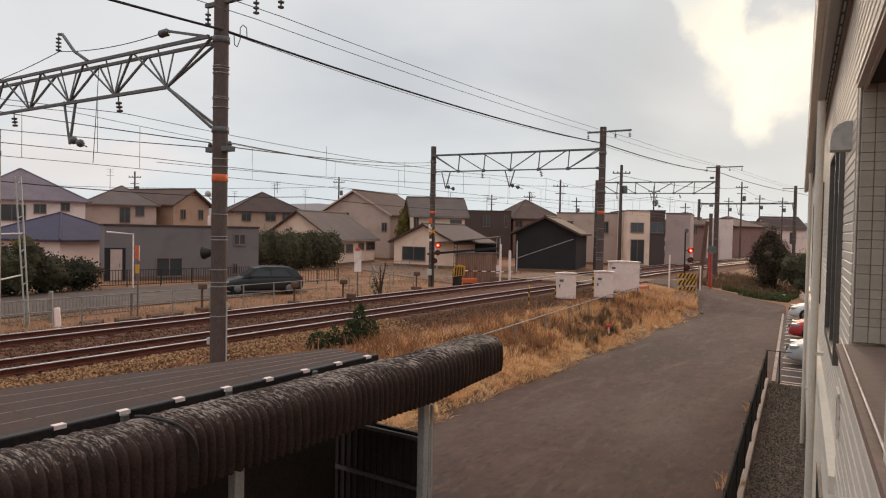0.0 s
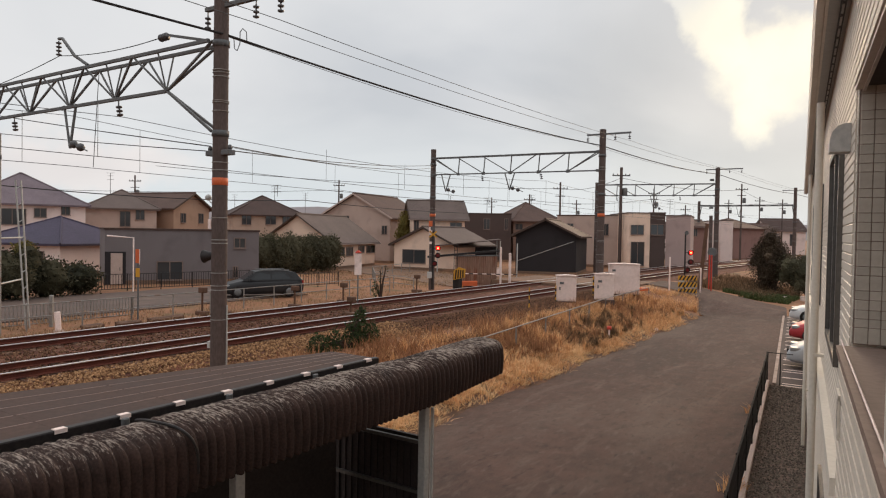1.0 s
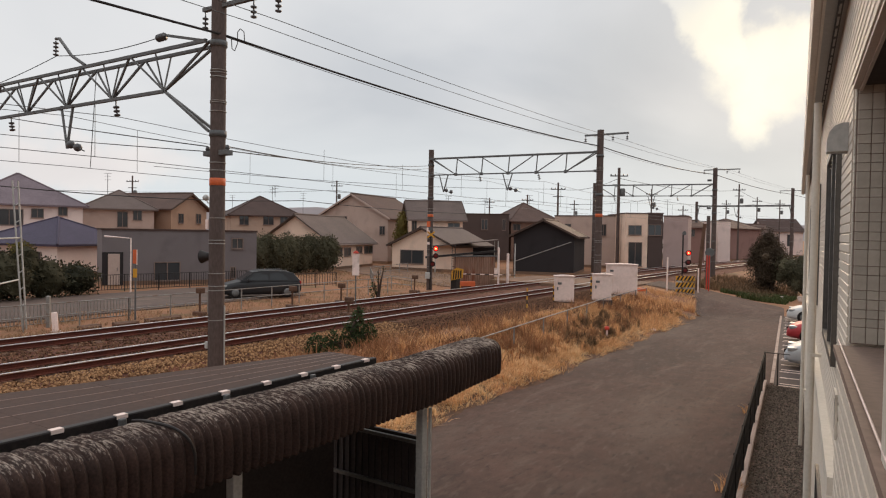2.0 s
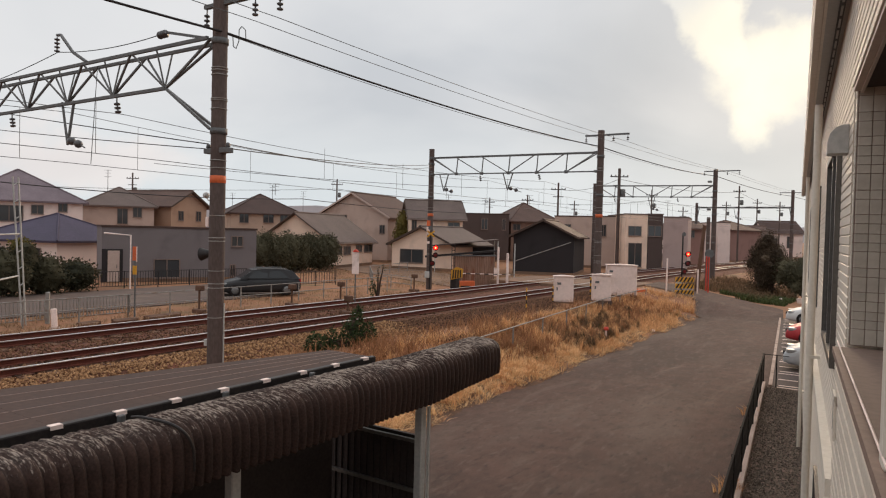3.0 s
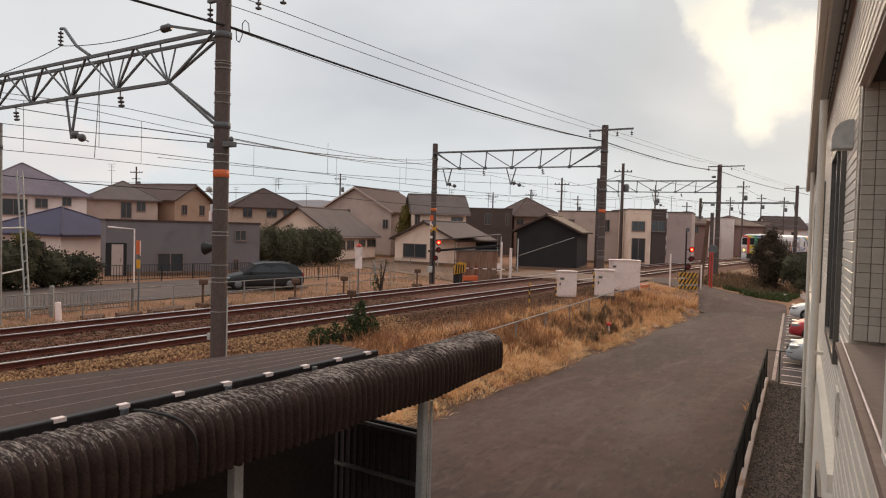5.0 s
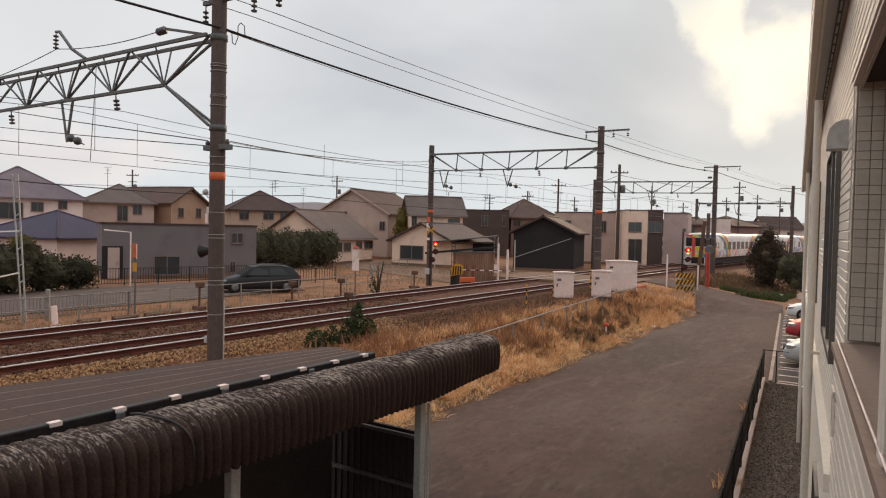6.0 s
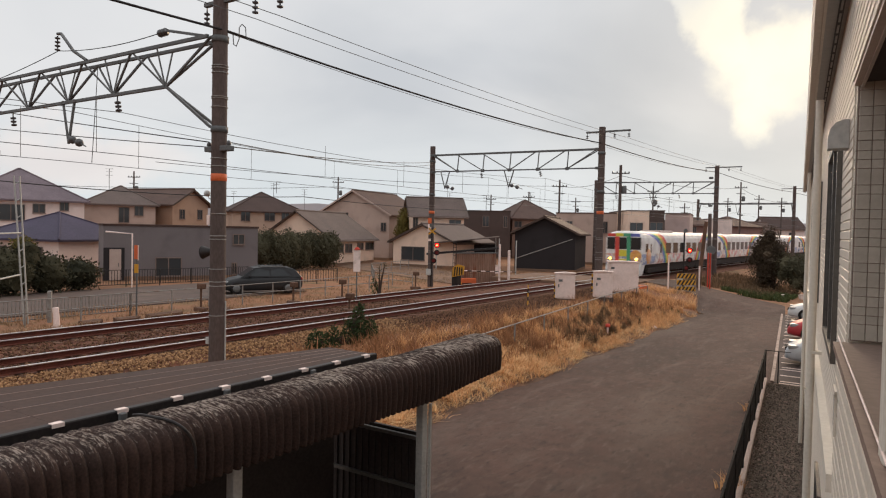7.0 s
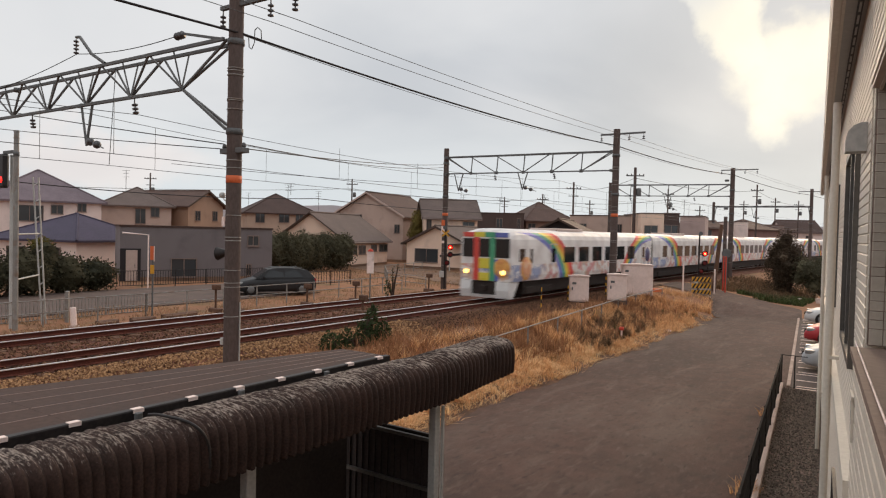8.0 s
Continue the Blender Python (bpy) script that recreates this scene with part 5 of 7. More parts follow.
gate = thing("crossing_gate", "crossing gate machine with a lowered black and white bar", "crossing gate", pose(-23.6, 37.6, 0))
part("machine", Shape().box(-0.22, 0.22, -0.25, 0.25, 0.7, 1.7, bevel=0.03), BLACK, gate, "dark gate machine")
part("counterweight", Shape().prism([(-0.1, 1.3), (0.75, 1.5), (0.8, 2.05), (0.3, 2.15), (-0.1, 1.9)], -0.34, -0.30, "y"), YELLOW, gate, "striped counterweight guard")
for i in range(4):
    part("stripe", Shape().prism([(0.0 + i * 0.19, 1.36 + i * 0.04), (0.1 + i * 0.19, 1.38 + i * 0.04), (0.16 + i * 0.17, 1.98), (0.06 + i * 0.17, 1.96)], -0.352, -0.342, "y"), BLACK, gate)
part("ladder", Shape().box(-0.12, -0.09, -0.3, -0.27, 1.7, 3.6).box(0.12, 0.15, -0.3, -0.27, 1.7, 3.6).box(-0.09, 0.12, -0.3, -0.27, 2.2, 2.23).box(-0.09, 0.12, -0.3, -0.27, 2.7, 2.73).box(-0.09, 0.12, -0.3, -0.27, 3.2, 3.23).box(-0.09, 0.12, -0.3, -0.27, 3.55, 3.6), BLACK, gate, "black ladder")
for i in range(12):
    part("bar_segment", Shape().tube((0.4 + i * 0.16, 0.1 + i * 0.32, 1.72 - i * 0.012), (0.56 + i * 0.16, 0.42 + i * 0.32, 1.708 - i * 0.012), 0.03, seg=8), BLACK if i % 2 else WHITE, gate)
part("boom", Shape().bar((-1.71, -1.00, 2.76), (1.35, 3.40, 3.20), 0.10, 0.14), BLACK, gate, "long dark steel boom")
part("feet", Shape().box(-0.4, 0.1, 0.35, 0.55, 0.72, 0.95, bevel=0.05), YELLOW, gate)


def post_thing(name, label, x, y, z0, z1, r, material, cat="post", seg=10):
    p = thing(name, label, cat, pose(x, y, 0))
    part("shaft", Shape().tube((0, 0, z0), (0, 0, z1), r, seg=seg), material, p)
    part("cap", Shape().lathe([(r * 1.05, 0), (r * 1.1, 0.02), (r * 0.8, 0.05), (r * 0.2, 0.06)], seg, (0, 0, z1)), material, p)
    return p


post_thing("gate_post", "white crossing gate post", -22.0, 40.5, 0.8, 3.4, 0.07, WHITE)
post_thing("gate_post", "white and red crossing gate post", -21.5, 40.9, 0.8, 3.0, 0.09, WHITE)
post_thing("gate_post", "slim white post by the crossing", -11.7, 44.0, 0.5, 3.0, 0.05, WHITE)
post_thing("gate_post", "short white post by the crossing", -10.3, 46.2, 0.5, 2.3, 0.05, WHITE)
lean = thing("leaning_pole", "leaning weathered brown wooden pole", "pole", pose(-10.75, 47.8, 0.4, 0, 5, 0))
part("shaft", Shape().tube((0, 0, 0), (0, 0, 4.9), 0.15, 0.12, seg=12), SLEEPER, lean)
for y in (48.4, 49.2):
    post_thing("red_post", "slim red-painted post past the crossing", -10.1 - (y - 48.4) * 0.4, y, 0.3, 3.1, 0.045, RED)
part("mirror", Shape().lathe([(0.30, 0), (0.33, 0.03), (0.2, 0.09), (0.05, 0.11)], 18, (0, 0, 0), (-0.5, 0.85, 0)), STEEL, post_thing("mirror_post", "round traffic mirror on a pole", -10.6, 51.0, 0.3, 3.4, 0.05, STEEL, "traffic mirror"), "round mirror", pose(0, -0.1, 3.3))
for x, y, l in ((-23.9, 39.3, 1.5), (-12.9, 42.6, 0.8)):
    b = thing("barrier_block", "low bright orange barrier block", "barrier", pose(x, y, 0, 0, 0, 60))
    part("block", Shape().box(-l / 2, l / 2, -0.15, 0.15, 0.7, 1.12, bevel=0.05), ORANGE, b)
    part("slot", Shape().box(-l / 4, l / 4, -0.156, -0.151, 0.72, 0.8), BLACK, b)
deck = thing("crossing_deck", "worn pale panels of the level crossing between the rails", "level crossing", kind="structure")
for a, b in ((NEAR - 0.5, NEAR + 0.5), (FAR - 0.5, FAR + 0.5), (FAR + 0.64, NEAR - 0.64), (-23.2, FAR - 0.64), (NEAR + 0.64, -13.8)):
    for k in range(7):
        part("deck_panel", Shape().box(a, b, CROSS[0] + k, CROSS[0] + k + 0.985, 0.9, RAIL - 0.015, bevel=0.01), STREET, deck)


def point_lever(x, y, z, h, label):
    p = thing("switch_lever", label, "switch lever", pose(x, y, z))
    part("stem", Shape().tube((0, 0, 0), (0, 0, h - 0.2), 0.045, seg=8), SLEEPER, p)
    part("head", Shape().box(-0.14, 0.2, -0.12, 0.12, h - 0.22, h, bevel=0.03), SLEEPER, p)
    part("base", Shape().box(-0.3, 0.3, -0.15, 0.15, -0.05, 0.12, bevel=0.03), SLEEPER, p)


for x, y, z, h in ((-22.2, 21.7, 0.92, 0.95), (-21.9, 24.6, 0.92, 0.95), (-23.5, 17.8, 0.85, 1.1), (-18.2, 20.9, 0.95, 0.75), (-23.3, 32.6, 0.85, 1.0)):
    point_lever(x, y, z, h, "rust-brown trackside lever beside the rails")
sg = post_thing("track_sign", "white trackside sign with a red top", -20.4, 23.9, 0.8, 2.6, 0.03, STEEL, "sign")
part("plate", Shape().box(-0.16, 0.16, -0.05, -0.03, 2.35, 3.35, bevel=0.005), WHITE, sg, "white sign plate", pose(0, 0, 0, 0, 0, 33))
part("top_plate", Shape().lathe([(0.14, 0), (0.15, 0.02), (0.05, 0.12)], 12, (0, 0, 3.36)), RED, sg, "red cap")
sg = post_thing("track_sign", "red and yellow marker sign on a slim post", -24.76, 15.75, 0.6, 2.9, 0.035, STEEL, "sign")
part("plate", Shape().box(-0.09, 0.05, -0.06, -0.03, 2.95, 3.5, bevel=0.01), ORANGE, sg, "orange sign plate", pose(0, 0, 0, 0, 0, 33))
part("plate", Shape().box(0.055, 0.09, -0.06, -0.03, 2.9, 3.5, bevel=0.01), WHITE, sg, "white edge plate", pose(0, 0, 0, 0, 0, 33))
part("plate", Shape().box(-0.08, 0.08, -0.06, -0.03, 2.4, 2.75, bevel=0.01), YELLOW, sg, "yellow sign plate", pose(0, 0, 0, 0, 0, 33))
arch = thing("height_bar", "white bent pipe bar standing by the street", "pipe bar", pose(-36.8, 23.1, 0))
part("pipe", Shape().path([(0, 0, 0.5), (0, 0, 3.75), (-1.2, -0.9, 3.85)], 0.05, 8), WHITE, arch)
post_thing("concrete_post", "weathered pale concrete fence post", -26.3, 13.2, 0.5, 1.7, 0.09, FENCE, "post", 4)
st = thing("cable_marker", "white leaning concrete cable marker", "marker", pose(-24.6, 12.6, 0.6, 0, -8, 0))
part("stub", Shape().box(-0.09, 0.09, -0.09, 0.09, 0, 0.72, bevel=0.04), WHITE, st)
part("base", Shape().box(-0.15, 0.15, -0.15, 0.15, -0.05, 0.06, bevel=0.02), PALE_CONCRETE, st)
for x, y, w, r in ((-23.6, 13.3, 0.8, 10), (-23.5, 14.6, 0.9, -5), (-23.7, 16.3, 1.6, 8), (-23.4, 18.6, 1.1, 0)):
    t = thing("timber_stack", "dark old timber baulks lying by the track", "timber", pose(x, y, 0.72, 0, 0, r))
    part("baulk", Shape().box(-0.2, 0.1, -w / 2, w / 2, 0, 0.16, bevel=0.02), SLEEPER, t)
    part("baulk", Shape().box(0.12, 0.34, -w / 2 - 0.1, w / 2 - 0.2, 0.01, 0.15, bevel=0.02), SLEEPER, t)


def pipe_fence(name, label, pts, height, rails, material, gap=2.0, slats=0.0, base=0.5):
    f = thing(name, label, "fence")
    post = Shape().tube((0, 0, base - 0.1), (0, 0, base + height), 0.03, seg=8).mesh("post", material)
    slat = Shape().box(-0.012, 0.012, -0.012, 0.012, base + 0.1, base + height - 0.06).mesh("slat", material)
    for a, b in zip(pts, pts[1:]):
        a, b = Vector((*a, 0)), Vector((*b, 0))
        n = max(1, round((b - a).length / gap))
        for i in range(n + 1):
            part("post", post, None, f, m=Matrix.Translation(a.lerp(b, i / n)))
        for h in rails:
            part("rail", Shape().tube(a + Vector((0, 0, base + height * h)), b + Vector((0, 0, base + height * h)), 0.022, seg=6), material, f)
        if slats:
            k = int((b - a).length / slats)
            for i in range(k):
                part("slat", slat, None, f, m=Matrix.Translation(a.lerp(b, (i + 0.5) / k)))
    return f


pipe_fence("pipe_fence", "grey pipe fence along the far side of the railway", [(-25.6, 4.0), (-25.6, 16.0), (-26.0, 33.5)], 1.05, (0.98, 0.55), FENCE, 1.9)
pipe_fence("rail_fence", "grey barred railing along the street", [(-27.4, 6.0), (-27.4, 17.2)], 0.85, (0.98, 0.1), FENCE, 2.0, 0.14)
pipe_fence("yard_fence", "black barred yard fence by the grey building", [(-38.4, 21.5), (-36.6, 31.5)], 1.0, (0.97, 0.1), BLACK, 2.0, 0.16, 0.6)
pipe_fence("slat_fence", "dark upright slat fence beside the parked car", [(-32.2, 31.6), (-31.9, 35.3)], 0.95, (0.97, 0.15), BLACK, 1.9, 0.22, 0.6)
pipe_fence("pipe_fence", "grey pipe fence by the open yard", [(-25.4, 35.2), (-30.0, 37.0), (-36, 44), (-38, 52)], 0.95, (0.98, 0.5), FENCE, 2.2)
pipe_fence("rail_fence", "pale pipe rail at the top of the grassy bank", [(-10.2, 17.5), (-11.9, 33.0), (-12.3, 39.5), (-12.4, 42.0)], 0.55, (0.98,), FENCE, 3.2, 0.0, 0.66)
lad = thing("lattice_mast", "slim pale lattice mast beside the tracks", "mast", pose(-26.40, 0, 0))
part("leg", Shape().tube((0, 12.350, 0.5), (0, 11.980, 5.98), 0.03, seg=6), PALE_STEEL, lad)
part("leg", Shape().tube((0, 12.482, 0.5), (0, 12.171, 5.98), 0.03, seg=6), PALE_STEEL, lad)
for i in range(9):
    k = (i + 0.5) / 9
    part("rung", Shape().tube((0, 12.350 + -0.370 * k, 0.5 + 5.48 * k), (0, 12.482 + -0.312 * k, 0.62 + 5.48 * k), 0.018, seg=6), PALE_STEEL, lad)
for z in (3.92, 2.40):
    part("strut", Shape().tube((1.9, 10.6, z), (0, 12.210, z), 0.03, seg=6), PALE_STEEL, lad)
sig = thing("colour_light_signal", "black colour-light signal glowing red on the pole", "railway signal", pose(-25.42, 10.6, 0))
part("hood", Shape().box(-0.24, 0.24, -0.1, 0.1, 5.47, 6.63, bevel=0.09), BLACK, sig)
part("lens", Shape().lathe([(0.1, 0), (0.09, 0.02), (0.03, 0.04)], 14, (0.06, -0.105, 5.75), FACE), RED_GLOW, sig, "glowing red lens")
part("bracket", Shape().box(-0.3, 0.6, 0.1, 0.2, 6.65, 6.75), STEEL, sig)
part("mast", Shape().tube((-0.3, 0.4, 0.6), (-0.3, 0.4, 6.65), 0.07, seg=10), PALE_STEEL, sig)

# ---- shed and canopy by the crossing ----
CORR = mat("rusty_sheet", (0.19, 0.135, 0.10), (0.30, 0.225, 0.175), 0.8, 6, 1.2, 0.3, stain=(0.20, 0.085, 0.045), stain_size=0.5, stretch=(1, 1, 0.2))
shed = thing("sheet_fence", "rust-streaked corrugated sheet fence by the crossing", "fence", pose(-24.9, 39.4, 0, 0, 0, 63))
s = Shape()
n = 46
v = []
for i in range(n + 1):
    for z in (0.7, 2.75):
        v.append((i * 0.075, 0.035 * math.cos(i * math.pi), z))
s.add(v, [(2 * i, 2 * i + 2, 2 * i + 3, 2 * i + 1) for i in range(n)])
v2 = [(x, y + 0.02, z) for x, y, z in v]
s.add(v2, [(2 * i + 1, 2 * i + 3, 2 * i + 2, 2 * i) for i in range(n)])
part("sheet", s, CORR, shed)
part("cap_rail", Shape().box(-0.1, 3.55, -0.06, 0.08, 2.755, 2.84), STEEL, shed)
part("notice", Shape().box(3.3, 3.75, -0.12, -0.09, 1.35, 1.95), WHITE, shed, "small white notice")
cp = thing("carport_canopy", "dark lean-to canopy beside the cream house", "canopy", pose(-33.5, 55.5, 0, 0, 0, 33))
part("roof", Shape().prism([(-3.4, 3.05), (3.0, 3.75), (3.0, 3.83), (-3.4, 3.13)], 0, 5, "y"), W_DARK, cp)
for x in (-3.1, 2.9):
    for y in (0.2, 4.8):
        part("post", Shape().tube((x, y, 0.5), (x, y, 3.05 + (x + 3.4) * 0.1), 0.05, seg=8), PALE_STEEL, cp)
part("back_wall", Shape().box(-3.3, 3.0, 4.9, 5.0, 0.5, 3.0), W_BLACK, cp)

stay = thing("stay_pole", "slanting pale steel stay in front of the black workshop", "stay")
part("tube", Shape().tube((-25.55, 49.83, 2.16), (-21.45, 51.72, 3.82), 0.03, seg=8), FENCE, stay)
part("post", Shape().tube((-25.55, 49.83, 0.45), (-25.55, 49.83, 3.6), 0.05, seg=8), PALE_STEEL, stay, "slim pale post")
concrete_pole(-28.6, 10.5, 9.4, 0.17, "dark concrete pole under the end of the beam", False)


# ---- utility poles, aerials and far roofs ----
def utility_pole(x, y, top, label="distant utility pole with crossarms and a transformer", r=0.15, turn=30):
    p = thing("utility_pole", label, "utility pole", pose(x, y, 0, 0, 0, turn), group="utility poles")
    part("shaft", Shape().tube((0, 0, 0.4), (0, 0, top), r * 1.1, r * 0.8, seg=10), CONCRETE, p)
    part("crossarm", Shape().box(-1.0, 1.0, -0.06, 0.06, top - 1.0, top - 0.88), STEEL, p)
    part("crossarm", Shape().box(-0.7, 0.7, -0.06, 0.06, top - 2.0, top - 1.9), STEEL, p)
    for d in (-0.9, -0.4, 0.5, 0.95):
        part("insulator", Shape().lathe([(0.05, 0), (0.08, 0.06), (0.05, 0.16)], 8, (d, 0, top - 0.88)), PORCELAIN, p)
    if top > 11.8:
        part("transformer", Shape().lathe([(0.25, 0), (0.28, 0.05), (0.28, 0.75), (0.2, 0.85)], 12, (0.45, 0, top - 3.2)), STEEL, p)
    return p


for x, y, top in ((-102.3, 64.4, 12.8), (-81.5, 90.0, 13.3), (-38.7, 88.2, 11.7), (-53.4, 108.5, 11.4), (-35.1, 120.5, 12.8), (-21.1, 122.5, 13.4), (-24.4, 163.5, 13.5), (-58.1, 141.3, 12.1), (-20.2, 166.3, 13.0), (-32.1, 170.4, 13.3), (-85.3, 111.4, 10.8), (-35.5, 144.2, 10.9), (-68.8, 122.3, 11.8)):
    utility_pole(x, y, top)
utility_pole(-26.0, 76.3, 12.2, "tall utility pole with a transformer beside the beige building", 0.2)


def aerial(x, y, z0, z1, label="thin television aerial on a roof"):
    a = thing("aerial", label, "aerial", pose(x, y, 0, 0, 0, 20), group="roof aerials")
    part("mast", Shape().tube((0, 0, z0), (0, 0, z1), 0.035, seg=6), STEEL, a)
    for k, h in ((0.0, 0.55), (0.35, 0.42), (0.8, 0.5)):
        part("rod", Shape().tube((-h, 0, z1 - k), (h, 0, z1 - k), 0.02, seg=5), STEEL, a)
    return a


for x, y, z0, z1 in ((-72.0, 66.3, 8.2, 10.4), (-79.2, 79.5, 7, 10.4), (-88.7, 73.2, 7, 9.9), (-81.5, 48.0, 8, 11.1), (-60, 93, 7.2, 10.4), (-45, 92, 7.0, 10.2), (-62.5, 58, 8.4, 9.8), (-30, 112, 6.0, 10.4), (-48, 84, 7.2, 9.4)):
    aerial(x, y, z0, z1)
wires("street_cable", "black service cables strung between distant poles", [(-110, 30, 9.6), (-81.5, 90.0, 11.6), (-53.4, 108.5, 10.4), (-35.1, 120.5, 11.0), (-24.4, 163.5, 12)], 0.03, 0.8, CABLE)
wires("street_cable", "black service cables strung between distant poles", [(-60, 40, 10.4), (-38.7, 88.2, 10.8), (-26.0, 76.3, 11.0), (-21.1, 122.5, 12.4), (-20.2, 166.3, 12)], 0.025, 0.6, CABLE)
for i, (x, y, w, h, ang) in enumerate(((-120, 72, 12, 7.2, 40), (-104, 92, 11, 7.6, 28), (-92, 100, 10, 7.0, 35), (-76, 112, 13, 7.4, 30), (-62, 120, 10, 7.2, 20), (-50, 128, 12, 6.8, 30), (-40, 140, 14, 6.6, 25), (-24, 138, 10, 6.4, 15), (-27, 160, 12, 6.4, 10), (-110, 56, 12, 6.4, 45), (2, 150, 13, 6.5, 5))):
    house("house", "distant dim two-storey house among the roofs", pose(x, y, 0, 0, 0, ang), w, 8, 0.5, h - 1.4, h + 0.6, ("hip", "gable_x", "gable_y")[i % 3], (W_TAN, W_BEIGE, W_WHITE, W_BROWN)[i % 4], (R_DARK, R_GREY, R_BROWN)[(i * 2) % 3], [(-2.2, -0.8, 4.0, 5.2), (1.0, 2.4, 4.0, 5.2)])
HILL = mat("far_hills", (0.42, 0.50, 0.56), (0.48, 0.56, 0.62), 1.0, 0.02, 0.004, 0)
hills = Shape()
pts = []
for i in range(61):
    a = radians(-20 + i * 2.2)
    r = 2200
    h = 40 + 55 * max(0, noise.noise(Vector((i * 0.16, 3.3, 0)))) + (45 if 25 < i < 45 else 10) * (0.5 + 0.5 * noise.noise(Vector((i * 0.5, 1, 0))))
    pts += [(-r * math.sin(a), r * math.cos(a), -5), (-r * math.sin(a), r * math.cos(a), h)]
hills.add(pts, [(2 * i, 2 * i + 2, 2 * i + 3, 2 * i + 1) for i in range(60)])
thing("backdrop", "pale blue hazy hills on the horizon", "hills", kind="structure", shape=hills, material=HILL)
# ---- plants ----


def leaf_paint(name, dark, light, rough=0.75, through_light=0.25):
    m = bpy.data.materials.new(name)
    m.use_nodes = True
    t = m.node_tree
    n = t.nodes
    geo, ramp = n.new("ShaderNodeNewGeometry"), n.new("ShaderNodeValToRGB")
    e = ramp.color_ramp.elements
    e[0].color, e[1].color = (*dark, 1), (*light, 1)
    wire(t, geo.outputs["Random Per Island"], ramp.inputs[0])
    bsdf = n["Principled BSDF"]
    wire(t, ramp.outputs[0], bsdf.inputs["Base Color"])
    bsdf.inputs["Roughness"].default_value = rough
    bsdf.inputs["Specular IOR Level"].default_value = 0.12
    thin, both = n.new("ShaderNodeBsdfTranslucent"), n.new("ShaderNodeMixShader")
    both.inputs[0].default_value = through_light
    wire(t, ramp.outputs[0], thin.inputs[0])
    wire(t, bsdf.outputs[0], both.inputs[1])
    wire(t, thin.outputs[0], both.inputs[2])
    wire(t, both.outputs[0], n["Material Output"].inputs[0])
    return m


DEAD_GRASS = leaf_paint("dead_grass", (0.22, 0.135, 0.08), (0.48, 0.32, 0.20), 0.9, 0.4)
PALE_STRAW = leaf_paint("pale_straw", (0.68, 0.42, 0.21), (1.0, 0.74, 0.44), 0.9, 0.4)
STRAW = leaf_paint("dry_grass", (0.46, 0.235, 0.105), (0.93, 0.575, 0.30), 0.9, 0.4)
BROWN_WEED = leaf_paint("brown_weeds", (0.20, 0.095, 0.05), (0.48, 0.245, 0.125), 0.9, 0.4)
HEDGE = leaf_paint("hedge_leaves", (0.045, 0.043, 0.027), (0.145, 0.128, 0.078))
DARK_LEAF = leaf_paint("dark_leaves", (0.026, 0.027, 0.017), (0.090, 0.078, 0.046))
GREEN_LEAF = leaf_paint("green_leaves", (0.025, 0.04, 0.018), (0.075, 0.095, 0.04))
WEED_GREEN = leaf_paint("weed_leaves", (0.04, 0.055, 0.02), (0.11, 0.12, 0.045))
BROWN_LEAF = leaf_paint("brown_leaves", (0.03, 0.018, 0.012), (0.10, 0.055, 0.035))
TWIG_LEAF = leaf_paint("twiggy_leaves", (0.040, 0.029, 0.020), (0.130, 0.092, 0.060))
YELLOW_LEAF = leaf_paint("yellow_leaves", (0.10, 0.08, 0.02), (0.2, 0.16, 0.05))
BARK = mat("bark", (0.035, 0.026, 0.02), (0.075, 0.058, 0.045), 0.9, 30, 3, 0.5)
rng = np.random.default_rng(7)


def blades(points, height, width, lean):
    """Grass blades: one bent, tapering blade of two pieces at each (x, y, z)."""
    s = Shape()
    v, f = [], []
    for x, y, z in points:
        a, h = rng.uniform(0, 2 * math.pi), height * rng.uniform(0.45, 1.25)
        w, l = width * rng.uniform(0.6, 1.3), lean * rng.uniform(0.2, 1.6) * h
        b = rng.uniform(0, 2 * math.pi)
        dx, dy, lx, ly = math.cos(a) * w, math.sin(a) * w, math.cos(b) * l, math.sin(b) * l
        k = len(v)
        v += [(x - dx, y - dy, z - 0.03), (x + dx, y + dy, z - 0.03), (x + dx * 0.7 + lx * 0.35, y + dy * 0.7 + ly * 0.35, z + h * 0.6), (x - dx * 0.7 + lx * 0.35, y - dy * 0.7 + ly * 0.35, z + h * 0.6), (x + lx, y + ly, z + h)]
        f += [(k, k + 1, k + 2, k + 3), (k + 3, k + 2, k + 4)]
    return s.add(v, f)


def meadow(count, x0, x1, y0, y1, keep):
    pts = []
    while len(pts) < count:
        x, y = rng.uniform(x0, x1), rng.uniform(y0, y1)
        if keep(x, y) > rng.uniform():
            pts.append((x, y, ground_height(x, y)))
    return pts


def clumps(x, y, size, seed):
    return max(0.0, min(1.0, 0.5 + 1.5 * noise.noise(Vector((x * size, y * size, seed)))))


def bank_density(x, y):
    if x > road_edge(y) - 0.05 or y > 39.2 and x > -8.9 - 0.22 * (y - 39.2):
        return 0
    return clumps(x, y, 0.8, 3.0) * clumps(x, y, 0.25, 31.0) * (0.3 if y < 18 and x < -10.8 else 1.0)


